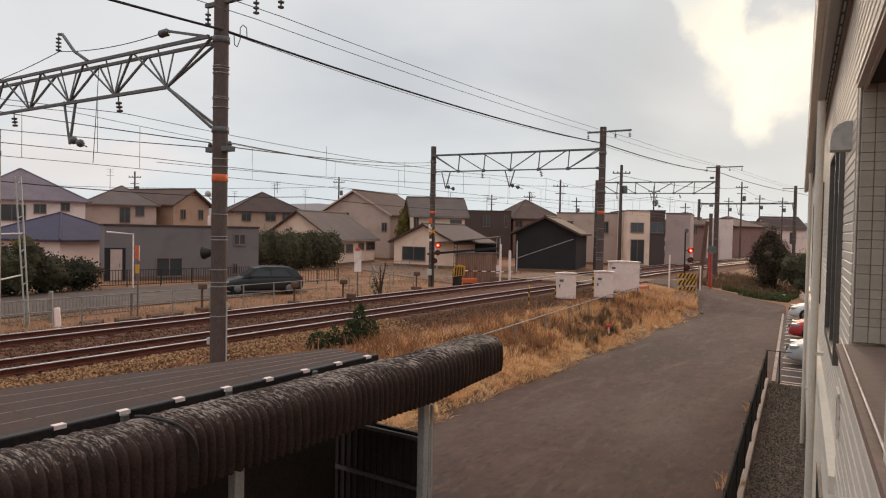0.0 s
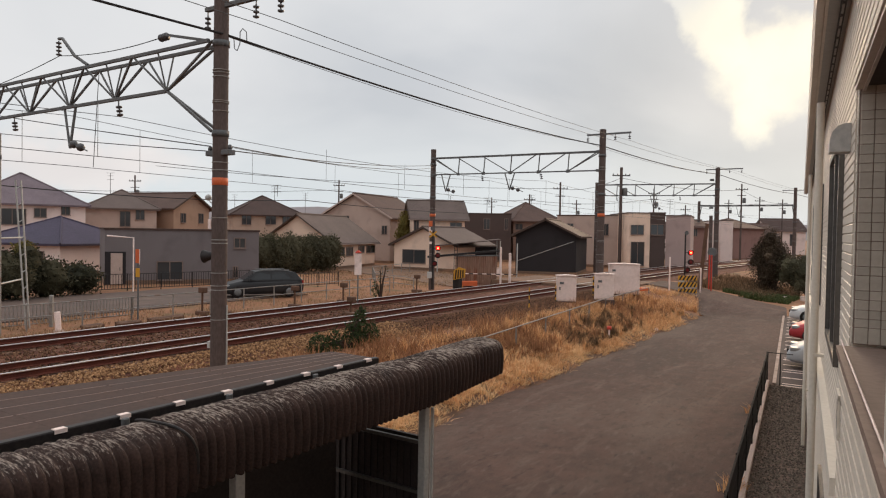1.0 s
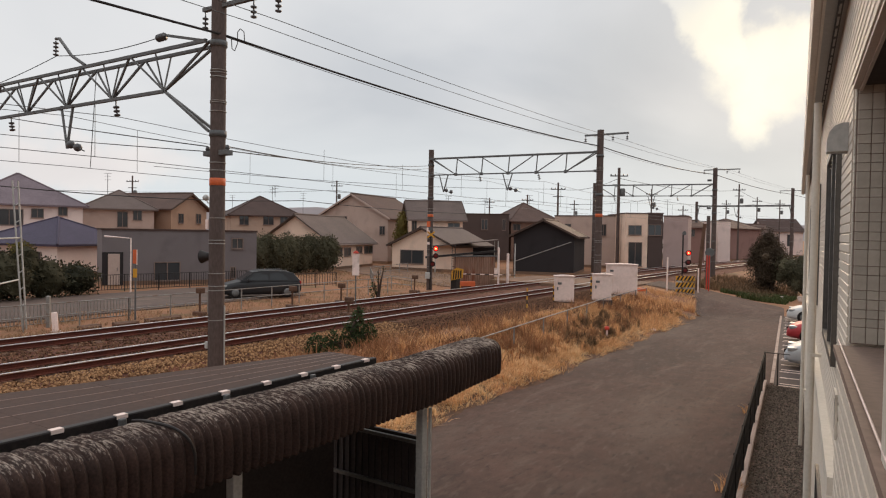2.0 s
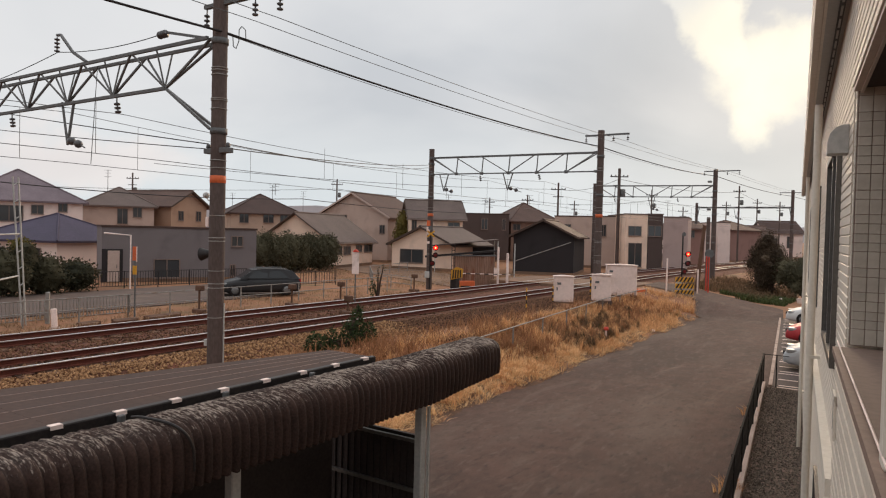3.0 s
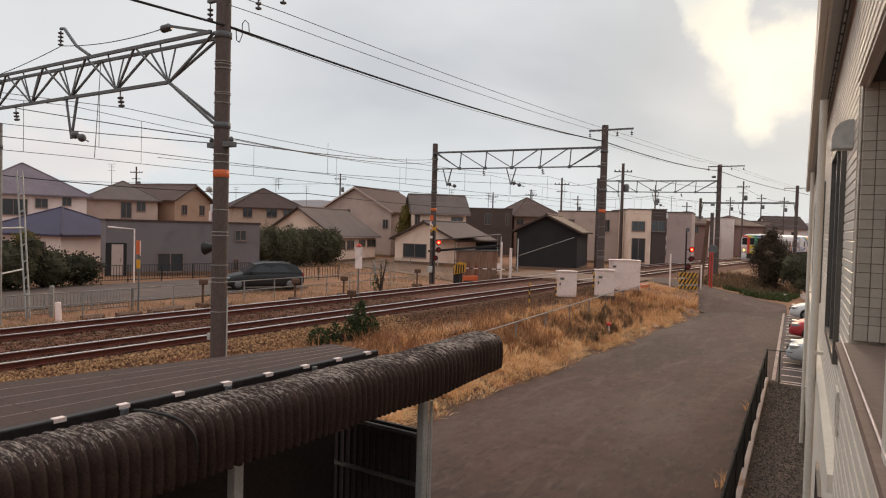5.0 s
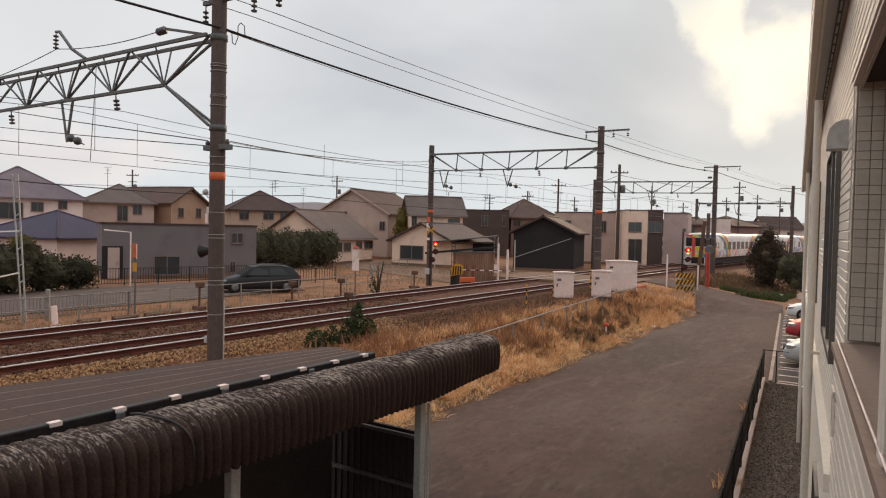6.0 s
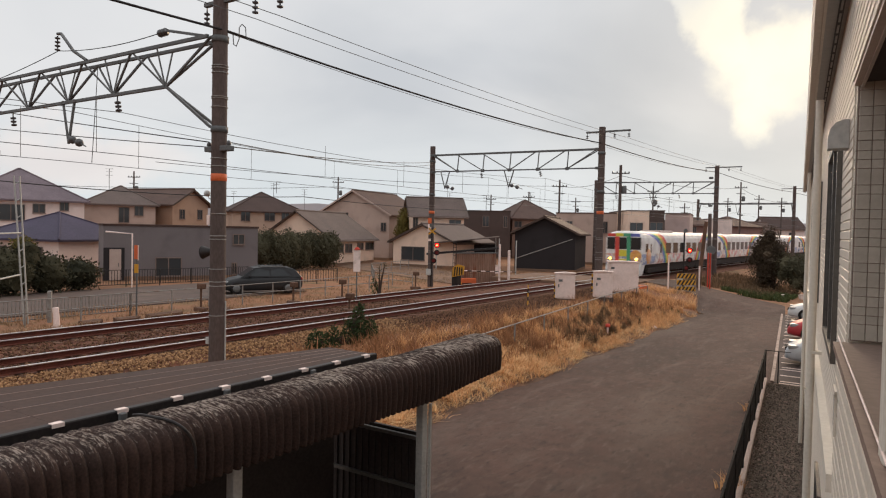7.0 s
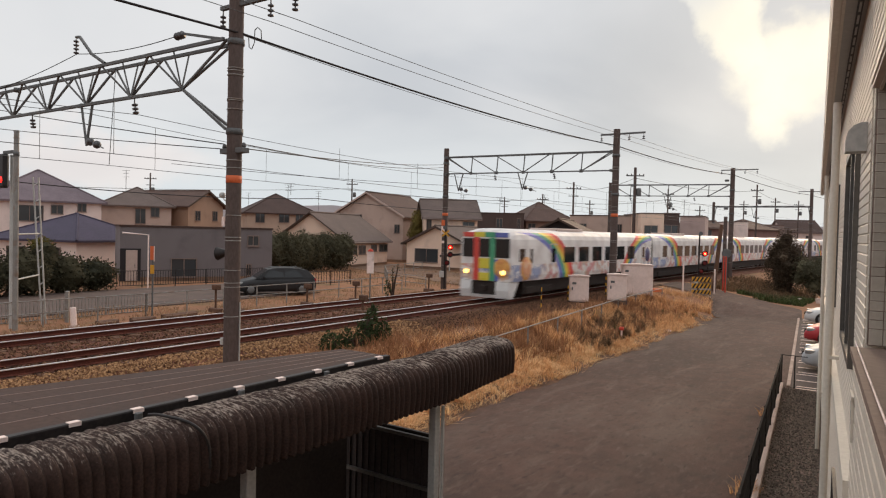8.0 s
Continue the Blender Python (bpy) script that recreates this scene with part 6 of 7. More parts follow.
thing("dry_grass", "straw-coloured withered grass covering the bank beside the road", "grass", kind="stuff", shape=blades(meadow(15000, -12.9, -8.5, 14, 43.6, bank_density), 0.24, 0.012, 1.2), material=STRAW)
thing("dry_grass", "low trodden straw-coloured grass at the edge of the road", "grass", kind="stuff", shape=blades(meadow(7000, -9.9, -8.4, 8, 38, lambda x, y: 0 if x > road_edge(y) + 0.25 * clumps(x, y, 2.2, 41) else clumps(x, y, 1.3, 8)), 0.14, 0.011, 2.0), material=STRAW)
thing("lying_straw", "pale flattened straw lying on the verge of the road", "straw", kind="stuff", shape=blades(meadow(17000, -10.8, -8.5, 9, 36, lambda x, y: 0 if x > road_edge(y) + 0.1 else (clumps(x, y, 0.7, 77) * clumps(x, y, 2.0, 5)) * (1.0 if y < 25 else 0.3)), 0.11, 0.011, 3.0), material=PALE_STRAW)


def tufts(count, x0, x1, y0, y1, keep, stems, height, width, spread):
    """Bushy tufts: stems fanning out from one root."""
    s = Shape()
    v, f = [], []
    for x, y, z in meadow(count, x0, x1, y0, y1, keep):
        size = rng.uniform(0.5, 1.3)
        for _ in range(int(stems * size)):
            a, o = rng.uniform(0, 2 * math.pi), rng.uniform(0, 1) ** 0.7
            h, l = height * size * (1.15 - 0.6 * o) * rng.uniform(0.7, 1.2), spread * size * o
            ca, sa = math.cos(a), math.sin(a)
            bx, by = x + ca * l * 0.3, y + sa * l * 0.3
            w = width * rng.uniform(0.6, 1.3)
            k = len(v)
            v += [(bx + sa * w, by - ca * w, z - 0.03), (bx - sa * w, by + ca * w, z - 0.03), (bx + ca * l * 0.3 - sa * w * 0.7, by + sa * l * 0.3 + ca * w * 0.7, z + h * 0.65), (bx + ca * l * 0.3 + sa * w * 0.7, by + sa * l * 0.3 - ca * w * 0.7, z + h * 0.65), (bx + ca * l, by + sa * l, z + h * (1 - 0.25 * o))]
            f += [(k, k + 1, k + 2, k + 3), (k + 3, k + 2, k + 4)]
    return s.add(v, f)


def verge(x, y):
    return 0 if x > road_edge(y) - 0.35 else clumps(x, y, 0.5, 51)


thing("grass_tufts", "bushy tufts of dry straw grass on the bank", "grass", kind="stuff", shape=tufts(260, -12.6, -9.0, 15, 41, lambda x, y: verge(x, y) * (0.25 if y < 22 else 1), 42, 0.42, 0.010, 0.30), material=STRAW)
thing("weed_tufts", "bushy dark brown dead weeds on the bank", "weeds", kind="stuff", shape=tufts(150, -12.2, -9.3, 20, 40, lambda x, y: 0 if x > road_edge(y) - 0.6 else clumps(x, y, 0.4, 91) ** 2, 55, 0.46, 0.009, 0.32), material=BROWN_WEED)
DARK_WEED = leaf_paint("dark_weeds", (0.085, 0.056, 0.036), (0.25, 0.155, 0.088), 0.9, 0.3)
thing("dark_weeds", "dense dark olive-brown dead weeds on the bank slope", "weeds", kind="stuff", shape=tufts(120, -11.4, -9.1, 23.5, 35, lambda x, y: 0 if x > road_edge(y) - 0.5 else clumps(x, y, 0.35, 14) * (1.0 if 26 < y < 33 else 0.35), 60, 0.40, 0.011, 0.36), material=DARK_WEED)
thing("grass_tufts", "thick clumps of pale straw grass by the road edge", "grass", kind="stuff", shape=tufts(150, -10.6, -8.8, 9, 24, lambda x, y: 0 if x > road_edge(y) - 0.15 else clumps(x, y, 0.9, 23), 50, 0.26, 0.010, 0.34), material=PALE_STRAW)
thing("green_weeds", "low dull green weeds among the dry grass", "weeds", kind="stuff", shape=tufts(46, -12.0, -9.1, 15, 40, lambda x, y: 0 if x > road_edge(y) - 0.3 else clumps(x, y, 0.3, 64) ** 2, 34, 0.22, 0.016, 0.26), material=WEED_GREEN)
thing("brown_weeds", "brown dead weeds on the bank below the tracks", "weeds", kind="stuff", shape=blades(meadow(6500, -13.4, -9.6, 12, 40, lambda x, y: clumps(x, y, 0.45, 20) * (1 if y < 28 else 0.5)), 0.40, 0.013, 0.7), material=BROWN_WEED)
thing("dry_grass", "sparse withered grass beyond the tracks", "grass", kind="stuff", shape=blades(meadow(6000, -29.6, -22.9, 2, 34, lambda x, y: clumps(x, y, 0.6, 5)), 0.13, 0.016, 1.0), material=DEAD_GRASS)
thing("dry_grass", "withered grass on the open yard beyond the crossing", "grass", kind="stuff", shape=blades(meadow(5000, -44, -26, 35, 58, lambda x, y: clumps(x, y, 0.3, 15)), 0.14, 0.022, 1.0), material=DEAD_GRASS)
thing("brown_weeds", "brown dead weeds past the crossing", "weeds", kind="stuff", shape=blades(meadow(6000, -12.8, -6.5, 50, 68, lambda x, y: clumps(x, y, 0.4, 12)), 0.4, 0.02, 0.6), material=DARK_WEED)
thing("dark_weeds", "tangled dark weeds round the foot of the bush", "weeds", kind="stuff", shape=tufts(90, -10.2, -5.6, 54, 60, lambda x, y: clumps(x, y, 0.5, 33), 40, 0.55, 0.02, 0.45), material=DARK_WEED)
thing("green_weeds", "low green weeds at the end of the road", "weeds", kind="stuff", shape=blades(meadow(5000, -9.6, -5.4, 48.5, 55.5, lambda x, y: clumps(x, y, 0.6, 17)), 0.26, 0.03, 0.9), material=WEED_GREEN)
thing("dry_grass", "tuft of dry grass at the foot of the wall", "grass", kind="stuff", shape=blades([(-2.1 + rng.normal(0, 0.09), 12.3 + rng.normal(0, 0.12), 0.0) for _ in range(160)], 0.28, 0.01, 0.6), material=STRAW)
thing("dry_grass", "tuft of dry grass growing from the asphalt", "grass", kind="stuff", shape=blades([(-2.72 + rng.normal(0, 0.07), 18.2 + rng.normal(0, 0.15), 0.0) for _ in range(110)], 0.2, 0.01, 0.8), material=STRAW)


def leaf_cloud(count, blobs, size, droop=0.4):
    """Small pointed leaves on the shells and insides of uneven blobs (x, y, z, rx, ry, rz)."""
    s = Shape()
    v, f = [], []
    weights = np.array([b[3] * b[4] * b[5] for b in blobs])
    for b in rng.choice(len(blobs), count, p=weights / weights.sum()):
        x, y, z, rx, ry, rz = blobs[b]
        d = rng.normal(size=3)
        d /= np.linalg.norm(d)
        k = rng.uniform(0.45, 1.0) ** 0.5 * (1 + 0.35 * noise.noise(Vector(d * 2.2 + np.array([x, y, z]))))
        c = Vector((x + d[0] * rx * k, y + d[1] * ry * k, z + d[2] * rz * k))
        a = Vector(rng.normal(size=3)).normalized()
        up = (Vector(d) * 0.7 + a * 0.8 + Vector((0, 0, 0.2 - droop))).normalized()
        side = up.cross(Vector(rng.normal(size=3))).normalized()
        l = size * rng.uniform(0.6, 1.4)
        n = len(v)
        v += [c, c + up * l * 0.5 + side * l * 0.32, c + up * l, c + up * l * 0.5 - side * l * 0.32]
        f += [(n, n + 1, n + 2, n + 3)]
    return s.add(v, f)


def inner_mass(blobs, k):
    """Dense shaded foliage inside the leaves: lumpy closed masses."""
    s = Shape()
    for x, y, z, rx, ry, rz in blobs:
        v, f, n, m = [], [], 9, 12
        for j in range(n + 1):
            a = math.pi * j / n
            for i in range(m):
                b = 2 * math.pi * i / m
                d = Vector((math.sin(a) * math.cos(b), math.sin(a) * math.sin(b), math.cos(a)))
                q = k * (1 + 0.4 * noise.noise(d * 2.4 + Vector((x, y, z))))
                v.append((x + d.x * rx * q, y + d.y * ry * q, z + d.z * rz * q))
        f = [(j * m + i, (j + 1) * m + i, (j + 1) * m + (i + 1) % m, j * m + (i + 1) % m) for j in range(n) for i in range(m)]
        s.add(v, f)
    return s


def plant(name, label, category, blobs, count, size, leaves, trunk=None, twigs=0, core=0.78):
    p = thing(name, label, category)
    part("inner_foliage", inner_mass(blobs, core), leaves, p)
    part("crown", leaf_cloud(count, blobs, size), leaves, p, "")
    wood = Shape()
    bx = sum(b[0] for b in blobs) / len(blobs)
    by = sum(b[1] for b in blobs) / len(blobs)
    x, y = trunk or (bx, by)
    z0 = ground_height(x, y) - 0.1
    for bl in blobs:
        mid = Vector(((x + bl[0]) / 2, (y + bl[1]) / 2, (z0 + bl[2]) / 2 + 0.2))
        end = Vector((bl[0], bl[1], bl[2]))
        wood.tube((x, y, z0), mid, 0.07 + bl[3] * 0.02, 0.05, seg=7, caps=False).tube(mid, end, 0.05, 0.02, seg=6, caps=False)
        for i in range(5 + twigs):
            d = Vector(rng.normal(size=3))
            d.z = abs(d.z)
            d.normalize()
            wood.tube(end.lerp(mid, rng.uniform(0, 0.6)), end + Vector((d.x * bl[3], d.y * bl[4], d.z * bl[5])) * rng.uniform(0.8, 1.12), 0.018, 0.005, seg=4, caps=False)
    part("trunk", wood, BARK, p)
    return p


plant("hedge", "tall dark clipped hedge beside the bungalow", "hedge", [(-44.6 + 0.1 * i, 39.6 + i * 1.12, 2.2 + (0.25 if i % 2 else 0), 1.4, 0.95, 1.75) for i in range(8)], 17000, 0.15, HEDGE)
plant("shrub", "dark green garden shrubs behind the street railing", "shrub", [(-36.6, 12.0, 1.5, 1.4, 1.3, 1.1), (-36.8, 14.2, 1.7, 1.5, 1.4, 1.3), (-37.0, 16.5, 1.8, 1.4, 1.4, 1.4), (-37.4, 18.6, 1.6, 1.3, 1.3, 1.2), (-36.0, 10.4, 1.4, 1.2, 1.2, 1.0), (-37.6, 20.4, 1.5, 1.2, 1.2, 1.0), (-36.4, 13.2, 2.3, 0.8, 0.8, 0.9), (-37.0, 17.4, 2.5, 0.7, 0.8, 0.9)], 11000, 0.14, DARK_LEAF)
plant("shrub", "yellowing garden shrub by the blue-roofed house", "shrub", [(-37.8, 17.6, 2.9, 0.6, 0.6, 0.7)], 700, 0.13, YELLOW_LEAF)
plant("shrub", "reddish garden shrub near the railway mast", "shrub", [(-37.0, 10.8, 2.7, 0.9, 0.9, 0.7)], 900, 0.13, BROWN_LEAF)
plant("conifer", "slim yellow-green conifer between the houses", "tree", [(-47.9, 64.3, 2.2, 1.1, 1.1, 1.7), (-47.9, 64.3, 4.0, 1.0, 1.0, 1.6), (-47.9, 64.3, 5.4, 0.7, 0.7, 1.3)], 2600, 0.2, YELLOW_LEAF)
def ragged_blobs(x, y, z, rx, ry, rz, count, size):
    """Small uneven clumps scattered through one large crown."""
    out = []
    for _ in range(count):
        d = rng.normal(size=3)
        d *= rng.uniform(0.25, 1.0) / np.linalg.norm(d)
        s = size * rng.uniform(0.6, 1.25)
        out.append((x + d[0] * rx, y + d[1] * ry, z + d[2] * rz, s, s, s * rng.uniform(0.8, 1.3)))
    return out


plant("tree", "dense bush of bare brown twigs at the road end", "tree", ragged_blobs(-8.0, 58.6, 2.6, 1.25, 1.5, 2.2, 26, 0.70) + [(-7.9, 58.6, 1.7, 1.5, 1.4, 1.6), (-8.0, 58.8, 3.2, 1.1, 1.2, 1.4)], 17000, 0.10, TWIG_LEAF, trunk=(-7.5, 58.6), twigs=34, core=0.55)
plant("shrub", "dark evergreen shrubs at the end of the road", "shrub", ragged_blobs(-5.4, 57.4, 1.6, 1.6, 1.0, 1.05, 26, 0.68) + [(-4.6, 57.0, 1.3, 1.4, 1.2, 1.4), (-2.4, 57.2, 1.0, 1.6, 1.4, 1.1)], 9500, 0.11, HEDGE, trunk=(-4.9, 57.2), core=0.6)
plant("bush", "leafy green bush growing beside the ballast", "bush", [(-13.7, 14.4, 0.95, 0.3, 0.34, 0.42), (-13.6, 14.9, 1.0, 0.2, 0.2, 0.5), (-13.7, 15.8, 1.0, 0.28, 0.26, 0.55), (-13.7, 16.15, 1.35, 0.22, 0.22, 0.62), (-13.7, 16.75, 1.0, 0.26, 0.24, 0.5), (-13.7, 16.25, 1.85, 0.1, 0.1, 0.28)], 3000, 0.085, GREEN_LEAF, core=0.35)
plant("sapling", "tall thin green weed leaning by the track", "weed", [(-22.6, 27.9, 1.35, 0.16, 0.16, 0.45), (-22.5, 28.2, 2.0, 0.07, 0.07, 0.45), (-22.4, 28.5, 2.4, 0.05, 0.05, 0.3)], 260, 0.08, GREEN_LEAF, core=0.2)
thing("far_trees", "dim dark hedgerows and trees between the far houses", "trees", kind="stuff", shape=leaf_cloud(2500, [(-76 + 9.0 * i + rng.uniform(-3, 3), 118 + rng.uniform(-12, 12), 1.6, 4, 3, rng.uniform(1.6, 2.6)) for i in range(6)], 0.6), material=DARK_LEAF)


# ballast stones lying loose near the view
def stones(count, x0, x1, y0, y1):
    s = Shape()
    for _ in range(count):
        x, y = rng.uniform(x0, x1), rng.uniform(y0, y1)
        z = lerp_profile([(-23, 0.80), (-21.9, BED), (-14.75, BED), (-13.5, 0.76), (-12.4, 0.66)], x)
        r = rng.uniform(0.025, 0.05)
        q = Euler(rng.uniform(0, 6.28, 3)).to_matrix()
        pts = [Vector((1, 0, 0)), Vector((-1, 0, 0)), Vector((0, 1, 0)), Vector((0, -1, 0)), Vector((0, 0, 0.8)), Vector((0, 0, -0.8))]
        pts = [q @ (p * r * rng.uniform(0.7, 1.25)) + Vector((x, y, z + 0.02)) for p in pts]
        s.add(pts, [(0, 2, 4), (2, 1, 4), (1, 3, 4), (3, 0, 4), (2, 0, 5), (1, 2, 5), (3, 1, 5), (0, 3, 5)])
    return s


STONES = leaf_paint("loose_stone", (0.115, 0.052, 0.026), (0.50, 0.285, 0.145), 0.9, 0.0)
RUST_STONES = leaf_paint("rusty_stone", (0.055, 0.027, 0.017), (0.24, 0.13, 0.078), 0.9, 0.0)
thing("ballast_stones", "loose tan and brown crushed stones on the track shoulder", "stones", kind="stuff", shape=stones(12000, -15.6, -12.9, 2, 20), material=STONES)
thing("ballast_stones", "rust-brown crushed stones between the rails", "stones", kind="stuff", shape=stones(9000, -21.8, -15.6, 3, 26), material=RUST_STONES)
thing("ballast_stones", "dark brown crushed stones spilling down the bank", "stones", kind="stuff", shape=stones(13000, -15.2, -12.3, 19, 41), material=RUST_STONES)
# ---- car park beside the building ----
thing("gravel_strip", "grey gravel strip along the foot of the building", "gravel", kind="structure", shape=Shape().prism([(-0.05, -8.0), (1.2, -8.0), (-1.9, 22.1), (-3.0, 22.1)], -0.04, 0.03, "z"), material=GRAVEL)


def gravel_stones(count):
    s = Shape()
    for _ in range(count):
        y = rng.uniform(6.0, 22.0)
        k = (y + 8.0) / 30.1
        x = -0.02 - 2.95 * k + rng.uniform(0.03, 1.08)
        r = rng.uniform(0.014, 0.032)
        q = Euler(rng.uniform(0, 6.28, 3)).to_matrix()
        pts = [Vector(p) for p in ((1, 0, 0), (-1, 0, 0), (0, 1, 0), (0, -1, 0), (0, 0, 0.8), (0, 0, -0.8))]
        s.add([q @ (p * r * rng.uniform(0.7, 1.25)) + Vector((x, y, 0.034)) for p in pts], [(0, 2, 4), (2, 1, 4), (1, 3, 4), (3, 0, 4), (2, 0, 5), (1, 2, 5), (3, 1, 5), (0, 3, 5)])
    return s


GREY_STONES = leaf_paint("grey_gravel", (0.085, 0.067, 0.053), (0.27, 0.215, 0.172), 0.9, 0.0)
thing("gravel_stones", "loose grey gravel along the foot of the building", "gravel", kind="stuff", shape=gravel_stones(11000), material=GREY_STONES)
LOT = mat("lot_asphalt", (0.06, 0.055, 0.052), (0.10, 0.09, 0.083), 0.85, 60, 0.5, 0.3)
LINE_PAINT = mat("line_paint", (0.55, 0.52, 0.48), (0.72, 0.69, 0.65), 0.7, 30, 1.0, 0.1, stain=(0.3, 0.27, 0.24), stain_size=0.15)


def kerb_x(y):
    return -2.78 - (y - 22.2) * 0.106


thing("parking_lot", "dark asphalt car park beside the road", "parking lot", kind="structure", shape=Shape().prism([(kerb_x(22.2), 22.2), (9, 22.2), (9, 46.0), (kerb_x(46), 46.0)], -0.04, 0.022, "z"), material=LOT)
KERB = mat("kerb", (0.30, 0.27, 0.235), (0.42, 0.38, 0.33), 0.85, 25, 1.2, 0.2, stain=(0.2, 0.17, 0.14), stain_size=0.4)
kb = thing("kerb_line", "pale worn kerb along the car park", "kerb", kind="structure")
for i in range(12):
    y = 22.2 + 2.0 * i
    part("kerb_stone", Shape().prism([(kerb_x(y) - 0.05, y), (kerb_x(y) + 0.05, y), (kerb_x(y + 1.985) + 0.05, y + 1.985), (kerb_x(y + 1.985) - 0.05, y + 1.985)], 0.0, 0.07, "z"), KERB, kb)
marks = thing("parking_lines", "worn white painted parking bay marks", "road markings", kind="structure")
for i in range(10):
    y = 22.35 + i * 2.42
    for d, l in ((-0.16, 5.0), (0.16, 5.0)) if i % 3 == 0 else ((-0.2, 0.75), (0.2, 0.75)):
        part("line", Shape().box(kerb_x(y) + 0.2, kerb_x(y) + 0.2 + l, y + d - 0.045, y + d + 0.045, 0.0225, 0.026), LINE_PAINT, marks)
for i in range(9):
    y = 23.5 + i * 2.42
    part("line", Shape().box(kerb_x(y) + 0.2, kerb_x(y) + 0.75, y - 0.06, y + 0.06, 0.0225, 0.026), LINE_PAINT, marks)
wk = thing("low_wall", "pale low kerb wall under the black fence", "wall", kind="structure", shape=Shape().prism([(-1.22, 4.0), (-1.08, 4.0), (-2.90, 22.1), (-3.04, 22.1)], -0.05, 0.16, "z"), material=PALE_CONCRETE)
fence = thing("bar_fence", "low black steel fence along the gravel strip", "fence")
MESH = mat("fence_black", (0.008, 0.008, 0.009), (0.018, 0.017, 0.016), 0.8, 30, 2, 0.05)
a, b = Vector((-1.2, 4.2, 0.1)), Vector((-2.98, 22.2, 0.1))
for i in range(11):
    p = a.lerp(b, i / 10)
    part("post", Shape().box(p.x - 0.025, p.x + 0.025, p.y - 0.025, p.y + 0.025, 0.1, 0.98), MESH, fence)
for h in (0.35, 0.62, 0.86):
    part("rail", Shape().bar(a + Vector((0, 0, h)), b + Vector((0, 0, h)), 0.03, 0.03), MESH, fence)
k = int((b - a).length / 0.075)
bars = Shape()
for i in range(k):
    p = a.lerp(b, (i + 0.5) / k)
    bars.box(p.x - 0.009, p.x + 0.009, p.y - 0.016, p.y + 0.016, 0.22, 0.98)
tagged(part("infill", bars, MESH, fence), kind="stuff")
part("post", Shape().box(-2.64, -2.61, 22.18, 22.21, 0.02, 0.96), MESH, fence)       # the short return at the far end
part("rail", Shape().bar((-2.98, 22.2, 0.96), (-2.3, 22.2, 0.96), 0.02, 0.02), MESH, fence)


# ---- cars ----
TYRE = mat("tyre", (0.012, 0.012, 0.012), (0.025, 0.024, 0.023), 0.9, 30, 3, 0.2)
RIM = mat("rim", (0.15, 0.145, 0.14), (0.24, 0.235, 0.23), 0.5, 30, 3, 0.0, metal=0.5)
LAMP = mat("lamp_clear", (0.22, 0.22, 0.22), (0.3, 0.3, 0.3), 0.3, 30, 3, 0.0)
TAIL = mat("lamp_red", (0.3, 0.02, 0.02), (0.4, 0.03, 0.03), 0.2, 30, 3, 0.0)


def car_paint(name, c):
    m = mat(name, tuple(x * 0.93 for x in c), tuple(x * 1.03 for x in c), 0.48, 20, 1.5, 0.0)
    m.node_tree.nodes["Principled BSDF"].inputs["Coat Weight"].default_value = 0.12
    return m


